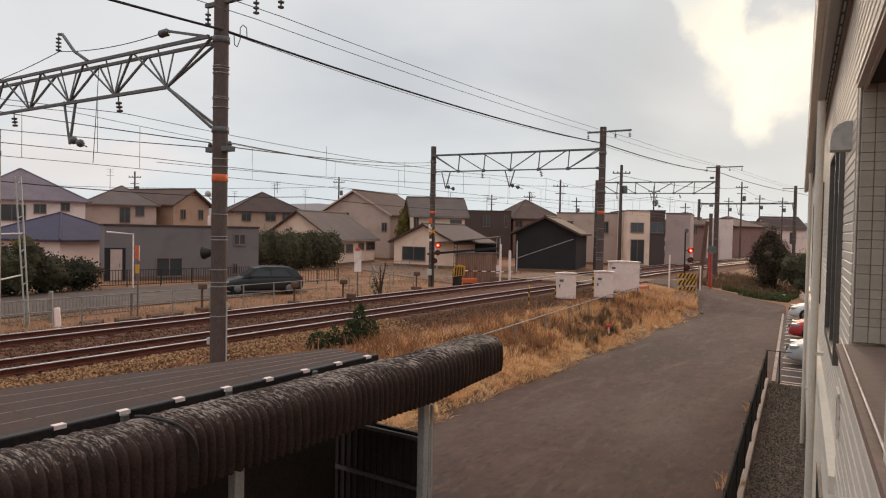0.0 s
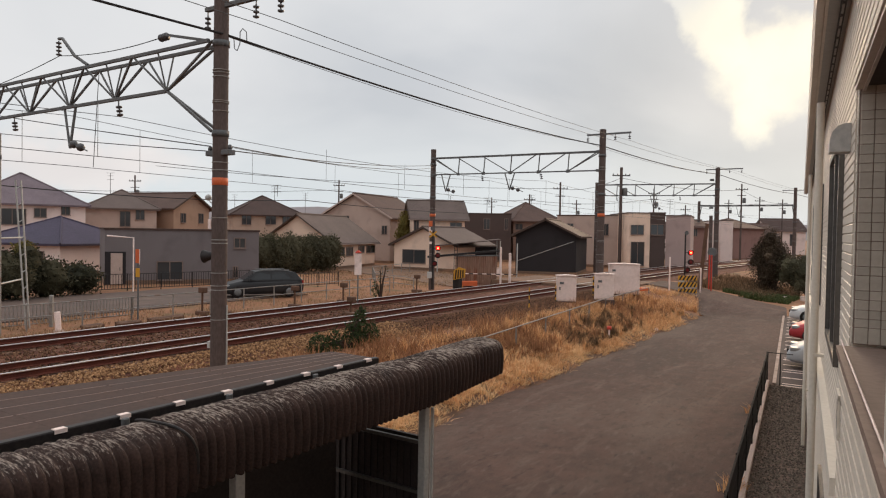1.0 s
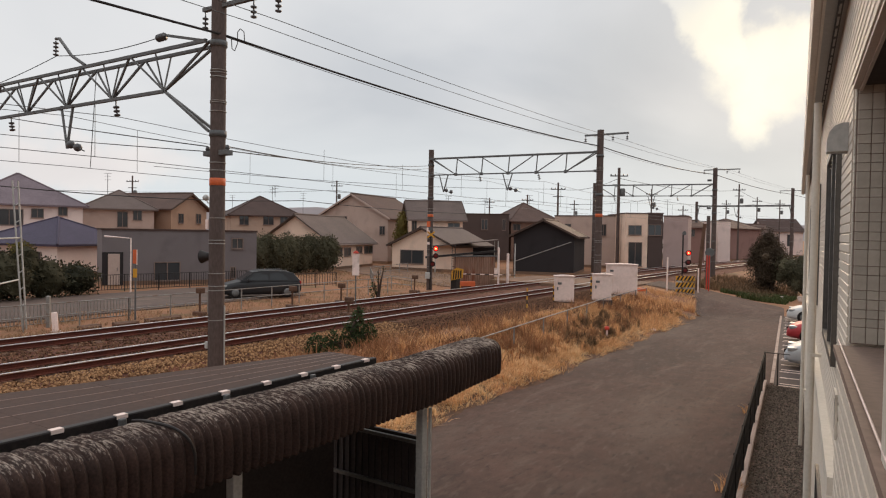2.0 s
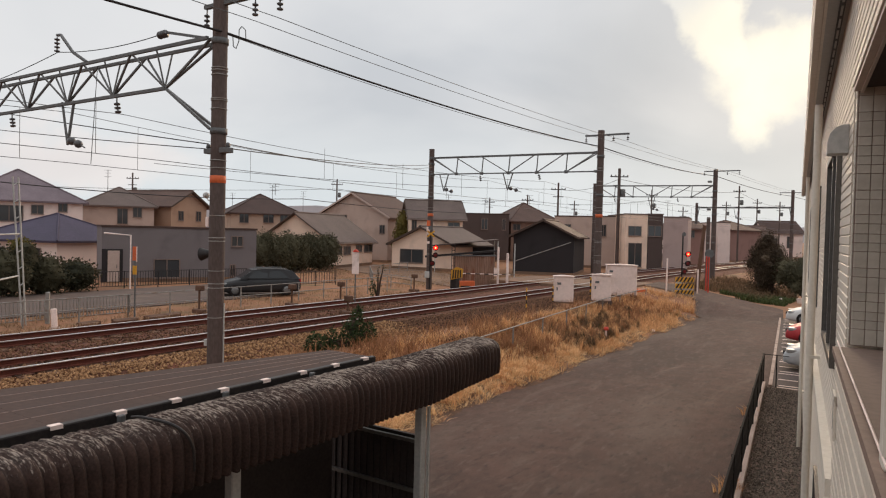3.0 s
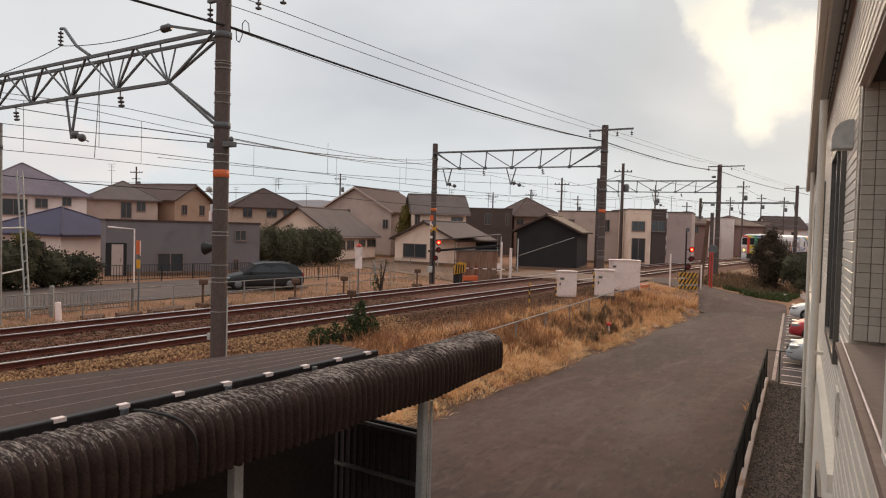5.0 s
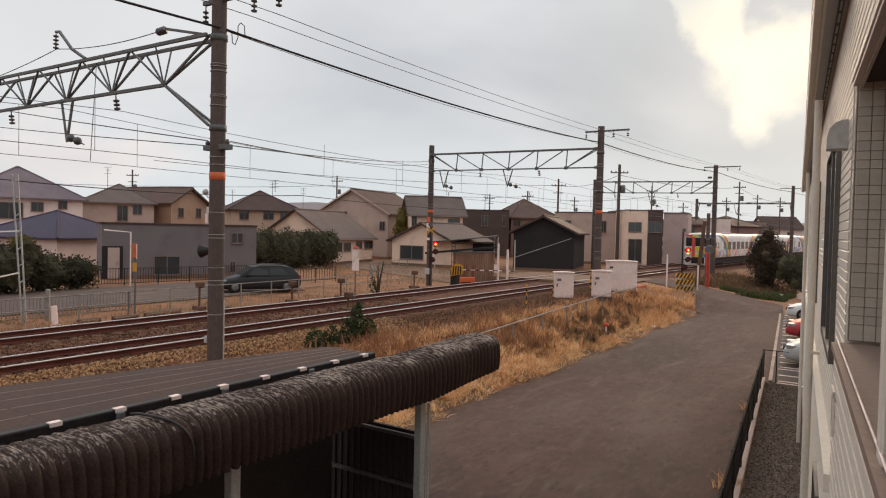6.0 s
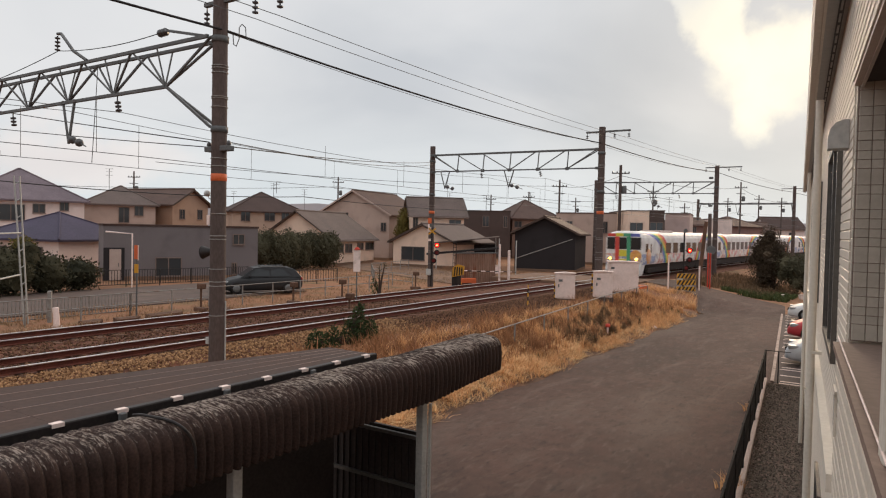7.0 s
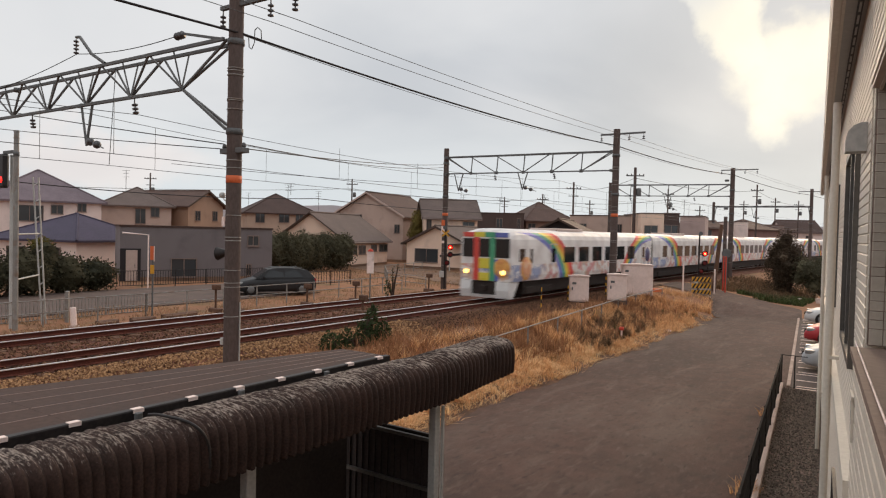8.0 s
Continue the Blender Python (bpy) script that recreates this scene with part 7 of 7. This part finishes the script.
def car(m, paint, label, length=4.2, width=1.72, height=1.52, belt=0.95):
    """A car along local x, nose at x = 0."""
    c = thing("car", label, "car", m, group="parked cars")
    L, h, w = length, height, width / 2
    # sections from nose to tail: x, half width, sill, shoulder
    st = [(0.0, w * 0.74, 0.34, 0.55), (0.10, w * 0.88, 0.24, 0.66), (0.45, w * 0.98, 0.20, 0.80), (1.0, w, 0.19, 0.93), (L * 0.55, w, 0.19, belt + 0.03), (L - 0.5, w, 0.19, belt + 0.06), (L - 0.12, w * 0.95, 0.24, belt + 0.03), (L, w * 0.84, 0.36, belt - 0.06)]
    s = Shape()
    v = []
    for x, hw, z0, z1 in st:
        for k, (a, b) in enumerate(((-0.90, 0), (-1, 0.25), (-1, 0.72), (-0.93, 0.93), (-0.75, 1), (0.75, 1), (0.93, 0.93), (1, 0.72), (1, 0.25), (0.90, 0))):
            v.append((x, a * hw, z0 + (z1 - z0) * b))
    k = 10
    s.add(v, [(j * k + i, j * k + (i + 1) % k, (j + 1) * k + (i + 1) % k, (j + 1) * k + i) for j in range(len(st) - 1) for i in range(k)], True)
    s.add(v, [tuple(range(k)), tuple(range(len(v) - 1, len(v) - k - 1, -1))])
    body = part("body", s, paint, c)
    cab = [(1.02, 0.90, belt - 0.02), (1.75, 0.80, h - 0.06), (2.3, 0.80, h), (L - 1.0, 0.79, h - 0.02), (L - 0.45, 0.76, h - 0.12), (L - 0.08, 0.88, belt + 0.02)]
    roof = Shape()
    v = []
    for x, f, z in cab:
        v += [(x, -w * f, z), (x, w * f, z)]
    floor = [(x, sg * w * 0.96, belt - 0.03) for x, f, z in cab for sg in (-1, 1)]
    roof.add(v + floor, [(2 * i, 2 * i + 1, 2 * i + 3, 2 * i + 2) for i in range(5)] + [(2 * i, 2 * i + 2, 12 + 2 * i + 2, 12 + 2 * i) for i in range(5)] + [(2 * i + 3, 2 * i + 1, 12 + 2 * i + 1, 12 + 2 * i + 3) for i in range(5)])
    part("cabin", roof, paint, c)
    e = 0.012
    for sg in (-1, 1):
        for xa, xb, xc, xd in ((1.42, 1.86, 2.52, 2.55), (2.62, 2.62, L - 1.1, L - 0.72)):
            z0, z1 = belt + 0.04, h - 0.12
            lo, hi = sg * (w * 0.945 + e), sg * (w * 0.815 + e)
            q = [(xa, lo, z0), (xb, hi, z1), (xc, hi, z1), (xd, lo, z0)]
            qq = [(x, y - sg * 0.03, z) for x, y, z in q]
            part("side_window", Shape().add(q + qq, [(0, 1, 2, 3), (7, 6, 5, 4), (0, 4, 5, 1), (1, 5, 6, 2), (2, 6, 7, 3), (3, 7, 4, 0)]), DARK_GLASS, c, "dark side window")
        lampx = Shape().box(0.06, 0.42, sg * w * 0.72 - 0.17, sg * w * 0.72 + 0.17, 0.60, 0.72, bevel=0.03)
        part("headlight", lampx, LAMP, c, "clear headlight")
        part("tail_light", Shape().box(L - 0.16, L - 0.01, sg * w * 0.80 - 0.09, sg * w * 0.80 + 0.09, belt - 0.28, belt - 0.02, bevel=0.02), TAIL, c, "red tail light")
        part("mirror", Shape().box(1.38, 1.5, sg * (w + 0.10) - 0.09, sg * (w + 0.10) + 0.09, belt - 0.02, belt + 0.12, bevel=0.03), paint, c)
        for x in (0.78, L - 0.82):
            t = part("tyre", Shape().lathe([(0.22, -0.10), (0.30, -0.10), (0.325, -0.07), (0.325, 0.07), (0.30, 0.10), (0.22, 0.10)], 20, (x, sg * (w - 0.08), 0.325), (0, 1, 0)), TYRE, c, "black tyre")
            part("rim", Shape().lathe([(0.21, 0), (0.20, 0.02), (0.08, 0.03), (0.03, 0.03)], 10, (x, sg * (w + 0.0), 0.325), (0, sg, 0)), RIM, t, "alloy rim")
    ws = [(1.10, -w * 0.80, belt + 0.03), (1.10, w * 0.80, belt + 0.03), (1.72, w * 0.72, h - 0.09), (1.72, -w * 0.72, h - 0.09)]
    off = Vector((-0.014, 0, 0.014))
    part("windscreen", Shape().add([Vector(p) + off for p in ws] + [Vector(p) for p in ws], [(0, 1, 2, 3), (7, 6, 5, 4), (0, 4, 5, 1), (1, 5, 6, 2), (2, 6, 7, 3), (3, 7, 4, 0)]), DARK_GLASS, c, "dark windscreen")
    part("bumper", Shape().box(-0.03, 0.14, -w * 0.72, w * 0.72, 0.26, 0.5, bevel=0.05), paint, c)
    part("grille", Shape().box(-0.04, 0.06, -w * 0.4, w * 0.4, 0.5, 0.6, bevel=0.01), TYRE, c, "dark grille")
    return c


P_WHITE, P_RED, P_BLACK = car_paint("car_white", (0.62, 0.60, 0.58)), car_paint("car_red", (0.42, 0.03, 0.035)), car_paint("car_dark", (0.028, 0.027, 0.028))
P_BLACK.node_tree.nodes["Principled BSDF"].inputs["Specular IOR Level"].default_value = 0.2
P_GREY = car_paint("car_silver", (0.42, 0.43, 0.44))
car(pose(-2.85, 26.0, 0.02, 0, 0, 5.6), P_GREY, "silver car with a dark bumper parked in a bay")
car(pose(-3.5, 32.4, 0.02, 0, 0, 5.6), P_RED, "bright red car parked in a bay")
car(pose(-4.35, 40.0, 0.02, 0, 0, 5.6), P_WHITE, "white hatchback parked at the end bay")
suv = car(pose(-30.62, 24.38, 0.62, 0, 0, 58.6), P_BLACK, "dark grey estate car parked on the street", 4.4, 1.78, 1.48, 0.94)
for sg in (-1, 1):
    part("roof_rail", Shape().box(1.95, 3.6, sg * 0.66 - 0.02, sg * 0.66 + 0.02, 1.47, 1.52, bevel=0.01), RIM, suv, "silver roof rail")
mk = thing("red_marker", "small red and white marker stake in the grass", "marker", pose(-9.45, 26.7, 0.2))
part("stake", Shape().tube((0, 0, 0), (0, 0, 0.35), 0.04, seg=8), WHITE, mk)
part("cap", Shape().lathe([(0.09, 0), (0.1, 0.04), (0.09, 0.12), (0.02, 0.14)], 12, (0, 0, 0.35)), RED, mk)
lit = thing("litter", "crumpled white plastic litter at the grass edge", "litter", pose(-8.85, 31.2, 0.03))
part("bag", Shape().lathe([(0.02, 0), (0.10, 0.03), (0.12, 0.08), (0.07, 0.13), (0.02, 0.15)], 9), WHITE, lit)
bt = thing("potted_rack", "pale pots and planters beside the weeds", "planter", pose(-6.1, 52.8, 0.0))
part("pot", Shape().lathe([(0.10, 0), (0.14, 0.3), (0.15, 0.32), (0.12, 0.33)], 12), WHITE, bt)
part("pot", Shape().lathe([(0.16, 0), (0.2, 0.35), (0.15, 0.37)], 12, (1.1, 0.4, 0)), PALE_CONCRETE, bt)
# ---- the train ----


def rainbow_paint():
    """White body paint with rainbow arches at both ends of a coach, in the coach's own space."""
    m = bpy.data.materials.new("rainbow_livery")
    m.use_nodes = True
    t = m.node_tree
    n = t.nodes
    bsdf = n["Principled BSDF"]
    bsdf.inputs["Roughness"].default_value = 0.5
    co, sep = n.new("ShaderNodeTexCoord"), n.new("ShaderNodeSeparateXYZ")
    wire(t, co.outputs["Object"], sep.inputs[0])

    def calc(op, a, b=None):
        q = n.new("ShaderNodeMath")
        q.operation = op
        for i, v in enumerate((a, b)):
            if v is None:
                continue
            if isinstance(v, (int, float)):
                q.inputs[i].default_value = v
            else:
                wire(t, v, q.inputs[i])
        return q.outputs[0]

    grime = n.new("ShaderNodeTexNoise")
    grime.inputs["Scale"].default_value = 1.3
    wire(t, co.outputs["Object"], grime.inputs["Vector"])
    base = n.new("ShaderNodeValToRGB")
    e = base.color_ramp.elements
    e[0].position, e[0].color = 0.35, (0.64, 0.58, 0.55, 1)
    e[1].position, e[1].color = 0.6, (0.80, 0.75, 0.715, 1)
    wire(t, grime.outputs[0], base.inputs[0])
    # faded pictures low on the side: soft coloured patches
    spots = n.new("ShaderNodeTexNoise")
    spots.inputs["Scale"].default_value, spots.inputs["Detail"].default_value = 2.3, 4
    wire(t, co.outputs["Object"], spots.inputs["Vector"])
    hue = n.new("ShaderNodeTexNoise")
    hue.inputs["Scale"].default_value = 0.9
    wire(t, co.outputs["Object"], hue.inputs["Vector"])
    tone = n.new("ShaderNodeValToRGB")
    e = tone.color_ramp.elements
    e[0].position, e[0].color = 0.40, (0.16, 0.22, 0.42, 1)
    e[1].position, e[1].color = 0.62, (0.62, 0.16, 0.16, 1)
    k = tone.color_ramp.elements.new(0.5)
    k.color = (0.60, 0.36, 0.22, 1)
    wire(t, hue.outputs[0], tone.inputs[0])
    patch = n.new("ShaderNodeMixRGB")
    band = calc("MULTIPLY", calc("LESS_THAN", sep.outputs[2], 1.7), calc("MULTIPLY", calc("GREATER_THAN", spots.outputs[0], 0.51), 0.8))
    wire(t, band, patch.inputs[0])
    wire(t, base.outputs[0], patch.inputs[1])
    wire(t, tone.outputs[0], patch.inputs[2])
    colour = patch.outputs[0]
    rise = calc("MULTIPLY", calc("SUBTRACT", sep.outputs[2], 0.5), 1.95)
    for start, r0, r1 in ((0.0, 5.36, 7.06), (20.6, 4.7, 6.1)):
        along = calc("SUBTRACT", sep.outputs[1], start)
        dist = calc("SQRT", calc("ADD", calc("MULTIPLY", along, along), calc("MULTIPLY", rise, rise)))
        u = calc("DIVIDE", calc("SUBTRACT", dist, r0), r1 - r0)
        bands = n.new("ShaderNodeValToRGB")
        bands.color_ramp.interpolation = "CONSTANT"
        e = bands.color_ramp.elements
        e[0].position, e[0].color = 0.0, (0.14, 0.15, 0.45, 1)
        e[1].position, e[1].color = 0.22, (0.06, 0.30, 0.20, 1)
        for p, c in ((0.42, (0.68, 0.55, 0.05)), (0.60, (0.75, 0.26, 0.04)), (0.78, (0.65, 0.05, 0.05))):
            k = bands.color_ramp.elements.new(p)
            k.color = (*c, 1)
        wire(t, u, bands.inputs[0])
        inside = calc("MULTIPLY", calc("LESS_THAN", sep.outputs[2], 3.22), calc("MULTIPLY", calc("GREATER_THAN", u, 0.0), calc("LESS_THAN", u, 1.0)))
        mix = n.new("ShaderNodeMixRGB")
        wire(t, inside, mix.inputs[0])
        wire(t, colour, mix.inputs[1])
        wire(t, bands.outputs[0], mix.inputs[2])
        colour = mix.outputs[0]
    wire(t, colour, bsdf.inputs["Base Color"])
    return m


LIVERY = rainbow_paint()
T_WHITE = mat("train_white", (0.62, 0.59, 0.57), (0.74, 0.72, 0.70), 0.3, 20, 1.5, 0.0)
T_GREY = mat("train_roof", (0.42, 0.40, 0.38), (0.52, 0.5, 0.48), 0.6, 20, 1.5, 0.05)
T_UNDER = mat("train_underframe", (0.018, 0.016, 0.015), (0.04, 0.036, 0.033), 0.8, 20, 1.5, 0.1)


def enamel(name, c):
    return mat(name, tuple(a * 0.9 for a in c), tuple(a * 1.05 for a in c), 0.3, 20, 1.5, 0)


E_RED, E_YELLOW, E_GREEN = enamel("enamel_red", (0.66, 0.07, 0.05)), enamel("enamel_yellow", (0.70, 0.58, 0.06)), enamel("enamel_green", (0.07, 0.34, 0.18))
E_BLUE, E_VIOLET = enamel("enamel_blue", (0.12, 0.14, 0.42)), enamel("enamel_violet", (0.05, 0.045, 0.15))
E_ORANGE = mat("enamel_orange", (0.60, 0.24, 0.05), (0.80, 0.42, 0.12), 0.4, 5, 2.5, 0, stain=(0.55, 0.10, 0.06), stain_size=0.35)
E_PEACH = mat("enamel_peach", (0.62, 0.22, 0.10), (0.78, 0.40, 0.22), 0.4, 6, 3.0, 0, stain=(0.72, 0.55, 0.36), stain_size=0.3)
HALF, ROOF, FLOOR_Z, LONG = 1.40, 3.40, 0.92, 20.4


def section(half, top, low):
    return [(half * 0.97, low), (half, low + 0.25), (half, 2.6), (half * 0.985, 2.88), (half * 0.93, top - 0.30), (half * 0.80, top - 0.14), (half * 0.5, top - 0.03), (0.0, top), (-half * 0.5, top - 0.03), (-half * 0.80, top - 0.14), (-half * 0.93, top - 0.30), (-half * 0.985, 2.88), (-half, 2.6), (-half, low + 0.25), (-half * 0.97, low)]


def loft(stations):
    s = Shape()
    rings = [[(x, y, z) for x, z in section(h, t, l)] for y, h, t, l in stations]
    k = len(rings[0])
    v = [p for r in rings for p in r]
    s.add(v, [(j * k + i, (j + 1) * k + i, (j + 1) * k + (i + 1) % k, j * k + (i + 1) % k) for j in range(len(rings) - 1) for i in range(k)])
    return s.add(v, [tuple(range(k)), tuple(range(len(v) - 1, len(v) - k - 1, -1))])


def coach(train, y, lead):
    m = pose(0, y, 0)
    ends = [(0.0, 1.36, 3.24, FLOOR_Z), (0.18, 1.385, 3.33, FLOOR_Z), (0.5, HALF, ROOF, FLOOR_Z)] if lead else [(0.0, HALF, ROOF, FLOOR_Z)]
    car = part("coach", loft(ends + [(LONG, HALF, ROOF, FLOOR_Z)]), LIVERY, train, "white coach with rainbow arches", m)
    part("underframe", Shape().box(-1.15, 1.15, 1.6 if lead else 0.6, LONG - 0.6, 0.28, FLOOR_Z - 0.005), T_UNDER, car, "dark underframe boxes")
    for by in (3.3, 17.1):
        part("bogie", Shape().box(-1.22, 1.22, by - 1.5, by + 1.5, 0.25, 0.62, bevel=0.05), T_UNDER, car)
        for wy in (-1.05, 1.05):
            for wx in (-0.56, 0.56):
                part("wheel", Shape().lathe([(0.40, -0.065), (0.43, -0.06), (0.43, 0.06), (0.40, 0.065)], 20, (wx, by + wy, 0.43), (1, 0, 0)), T_UNDER, car)
    wins = [(5.7 + 1.95 * i, 7.1 + 1.95 * i) for i in range(6)]
    pane = [(a, b, 1.70, 2.52) for a, b in wins]
    if lead:
        pane += [(0.75, 1.3, 1.85, 2.45), (1.85, 2.1, 1.75, 2.45)]
    else:
        pane += [(2.2, 3.2, 1.70, 2.52)]
    for sgn in (-1, 1):
        for a, b, z0, z1 in pane:
            x = sgn * (HALF + 0.004)
            part("side_window", Shape().box(min(x, x - sgn * 0.02), max(x, x - sgn * 0.02), a, b, z0, z1), DARK_GLASS, car, "dark side window")
        for a in (4.0, 18.2):
            x0, x1 = sorted((sgn * (HALF + 0.002), sgn * (HALF + 0.012)))
            part("side_door", Shape().box(x0, x1, a, a + 0.05, 0.95, 2.7).box(x0, x1, a + 0.8, a + 0.85, 0.95, 2.7).box(x0, x1, a + 0.05, a + 0.8, 2.65, 2.7), T_GREY, car, "sliding door outline")
            part("side_window", Shape().box(x0, x1, a + 0.22, a + 0.63, 1.75, 2.45), DARK_GLASS, car, "narrow door window")
    part("roof_unit", Shape().box(-0.85, 0.85, 6.0, 9.4, ROOF - 0.06, ROOF + 0.10, bevel=0.05), T_GREY, car, "grey roof unit")
    part("gangway", Shape().box(-0.55, 0.55, LONG + 0.001, LONG + 0.44, 0.95, 2.95), T_UNDER, car, "dark rubber gangway")
    part("end_seam", Shape().box(-HALF - 0.006, HALF + 0.006, LONG - 0.07, LONG + 0.001, FLOOR_Z, 2.7), T_UNDER, car)
    if not lead:
        return car
    f = -0.012

    def plate(name, x0, x1, z0, z1, mt, label, d=0.0, tilt=True):
        part(name, Shape().box(x0, x1, f - 0.008 - d, 0.02, z0, z1, bevel=0.008), mt, car, label)
    plate("front_window", -1.27, -0.66, 2.02, 2.90, DARK_GLASS, "dark front window")
    plate("front_window", -0.34, 0.22, 2.04, 2.90, DARK_GLASS, "dark centre window")
    plate("front_window", 0.52, 1.28, 2.02, 2.90, DARK_GLASS, "dark front window")
    plate("stripe", -0.65, -0.35, 0.93, 2.96, E_RED, "red front stripe", 0.004)
    plate("stripe", 0.23, 0.51, 0.93, 2.96, E_GREEN, "green front stripe", 0.004)
    plate("stripe", -0.34, 0.22, 0.93, 1.30, E_YELLOW, "yellow front stripe", 0.002)
    plate("stripe", -0.34, 0.22, 1.50, 1.98, E_YELLOW, "yellow front stripe", 0.002)
    plate("stripe", 0.52, 0.72, 0.93, 1.94, E_BLUE, "blue front stripe", 0.002)
    plate("top_stripe", -1.22, -0.62, 2.97, 3.19, E_RED, "red top stripe", 0.002)
    plate("top_stripe", -0.60, -0.05, 2.97, 3.20, E_YELLOW, "yellow top stripe", 0.002)
    plate("top_stripe", -0.04, 0.5, 2.97, 3.20, E_GREEN, "green top stripe", 0.002)
    plate("top_stripe", 0.51, 1.20, 2.97, 3.19, E_BLUE, "blue top stripe", 0.002)
    part("emblem", Shape().lathe([(0.44, 0), (0.43, 0.006), (0.25, 0.01), (0.05, 0.012)], 24, (0.9, f - 0.004, 1.55), (0, -1, 0)), E_ORANGE, car, "round orange picture")
    part("emblem", Shape().lathe([(0.56, 0), (0.55, 0.006), (0.2, 0.01), (0.05, 0.012)], 24, (HALF + 0.001, 1.45, 1.52), (1, 0, 0)), E_ORANGE, car, "round orange picture")
    part("emblem", Shape().lathe([(0.42, 0), (0.41, 0.006), (0.2, 0.01), (0.05, 0.012)], 24, (HALF + 0.005, 1.5, 1.48), (1, 0, 0)), E_PEACH, car, "round orange picture")
    part("emblem", Shape().lathe([(0.5, 0), (0.49, 0.006), (0.2, 0.01), (0.05, 0.012)], 24, (HALF + 0.001, 19.55, 1.95), (1, 0, 0)), E_VIOLET, car, "round violet picture")
    for x in (-1.02, 0.98):
        h = part("headlight_housing", Shape().box(x - 0.24, x + 0.24, f - 0.03, 0.01, 1.22, 1.45, bevel=0.03), T_GREY, car, "headlight housing")
        part("headlight", Shape().lathe([(0.105, 0), (0.10, 0.03), (0.05, 0.045)], 16, (x, f - 0.025, 1.335), (0, -1, 0)), HEAD_GLOW, h, "glowing warm headlight")
    # white skirt with a dark coupler recess
    sk = Shape()
    prof = [(-0.06, 0.905), (-0.10, 0.5), (-0.02, 0.14), (0.35, 0.14), (0.9, 0.905)]
    sk.prism([(y, z) for y, z in prof], -1.32, -0.72, "x").prism([(y, z) for y, z in prof], 0.62, 1.32, "x").prism([(-0.08, 0.28), (-0.02, 0.14), (0.35, 0.14), (0.35, 0.28)], -0.72, 0.62, "x")
    part("skirt", sk, T_WHITE, car, "white front skirt")
    part("coupler_recess", Shape().box(-0.715, 0.615, 0.05, 0.5, 0.285, 0.9), T_UNDER, car, "dark coupler recess")
    part("coupler", Shape().box(-0.16, 0.12, -0.16, 0.06, 0.45, 0.72, bevel=0.04), T_UNDER, car)
    return car


train = thing("train", "white express train with rainbow arches and lit headlights", "train", pose(NEAR, 201.6, RAIL))
coaches = [coach(train, i * 20.85, i == 0) for i in range(8)]


def motions():
    """The train comes on along the near track at an even pace."""
    def front(t):
        return 27.4 + 21.8 * (SECONDS - t)
    walk(train, [(t, pose(NEAR, front(t), RAIL)) for t in (0.0, 2.0, 4.0, 6.0, 8.0)])
    for i, car in enumerate(coaches):        # each coach follows the curve on its two bogies
        rows = []
        for t in [k * 0.5 for k in range(17)]:
            y = front(t) + i * 20.85
            a, b = bend(y + 3.3), bend(y + 17.1)
            lean = (b - a) / 13.8
            rows.append((t, pose(a - lean * 3.3, i * 20.85, 0, 0, 0, -math.degrees(math.atan(lean)))))
        walk(car, rows)


motions()
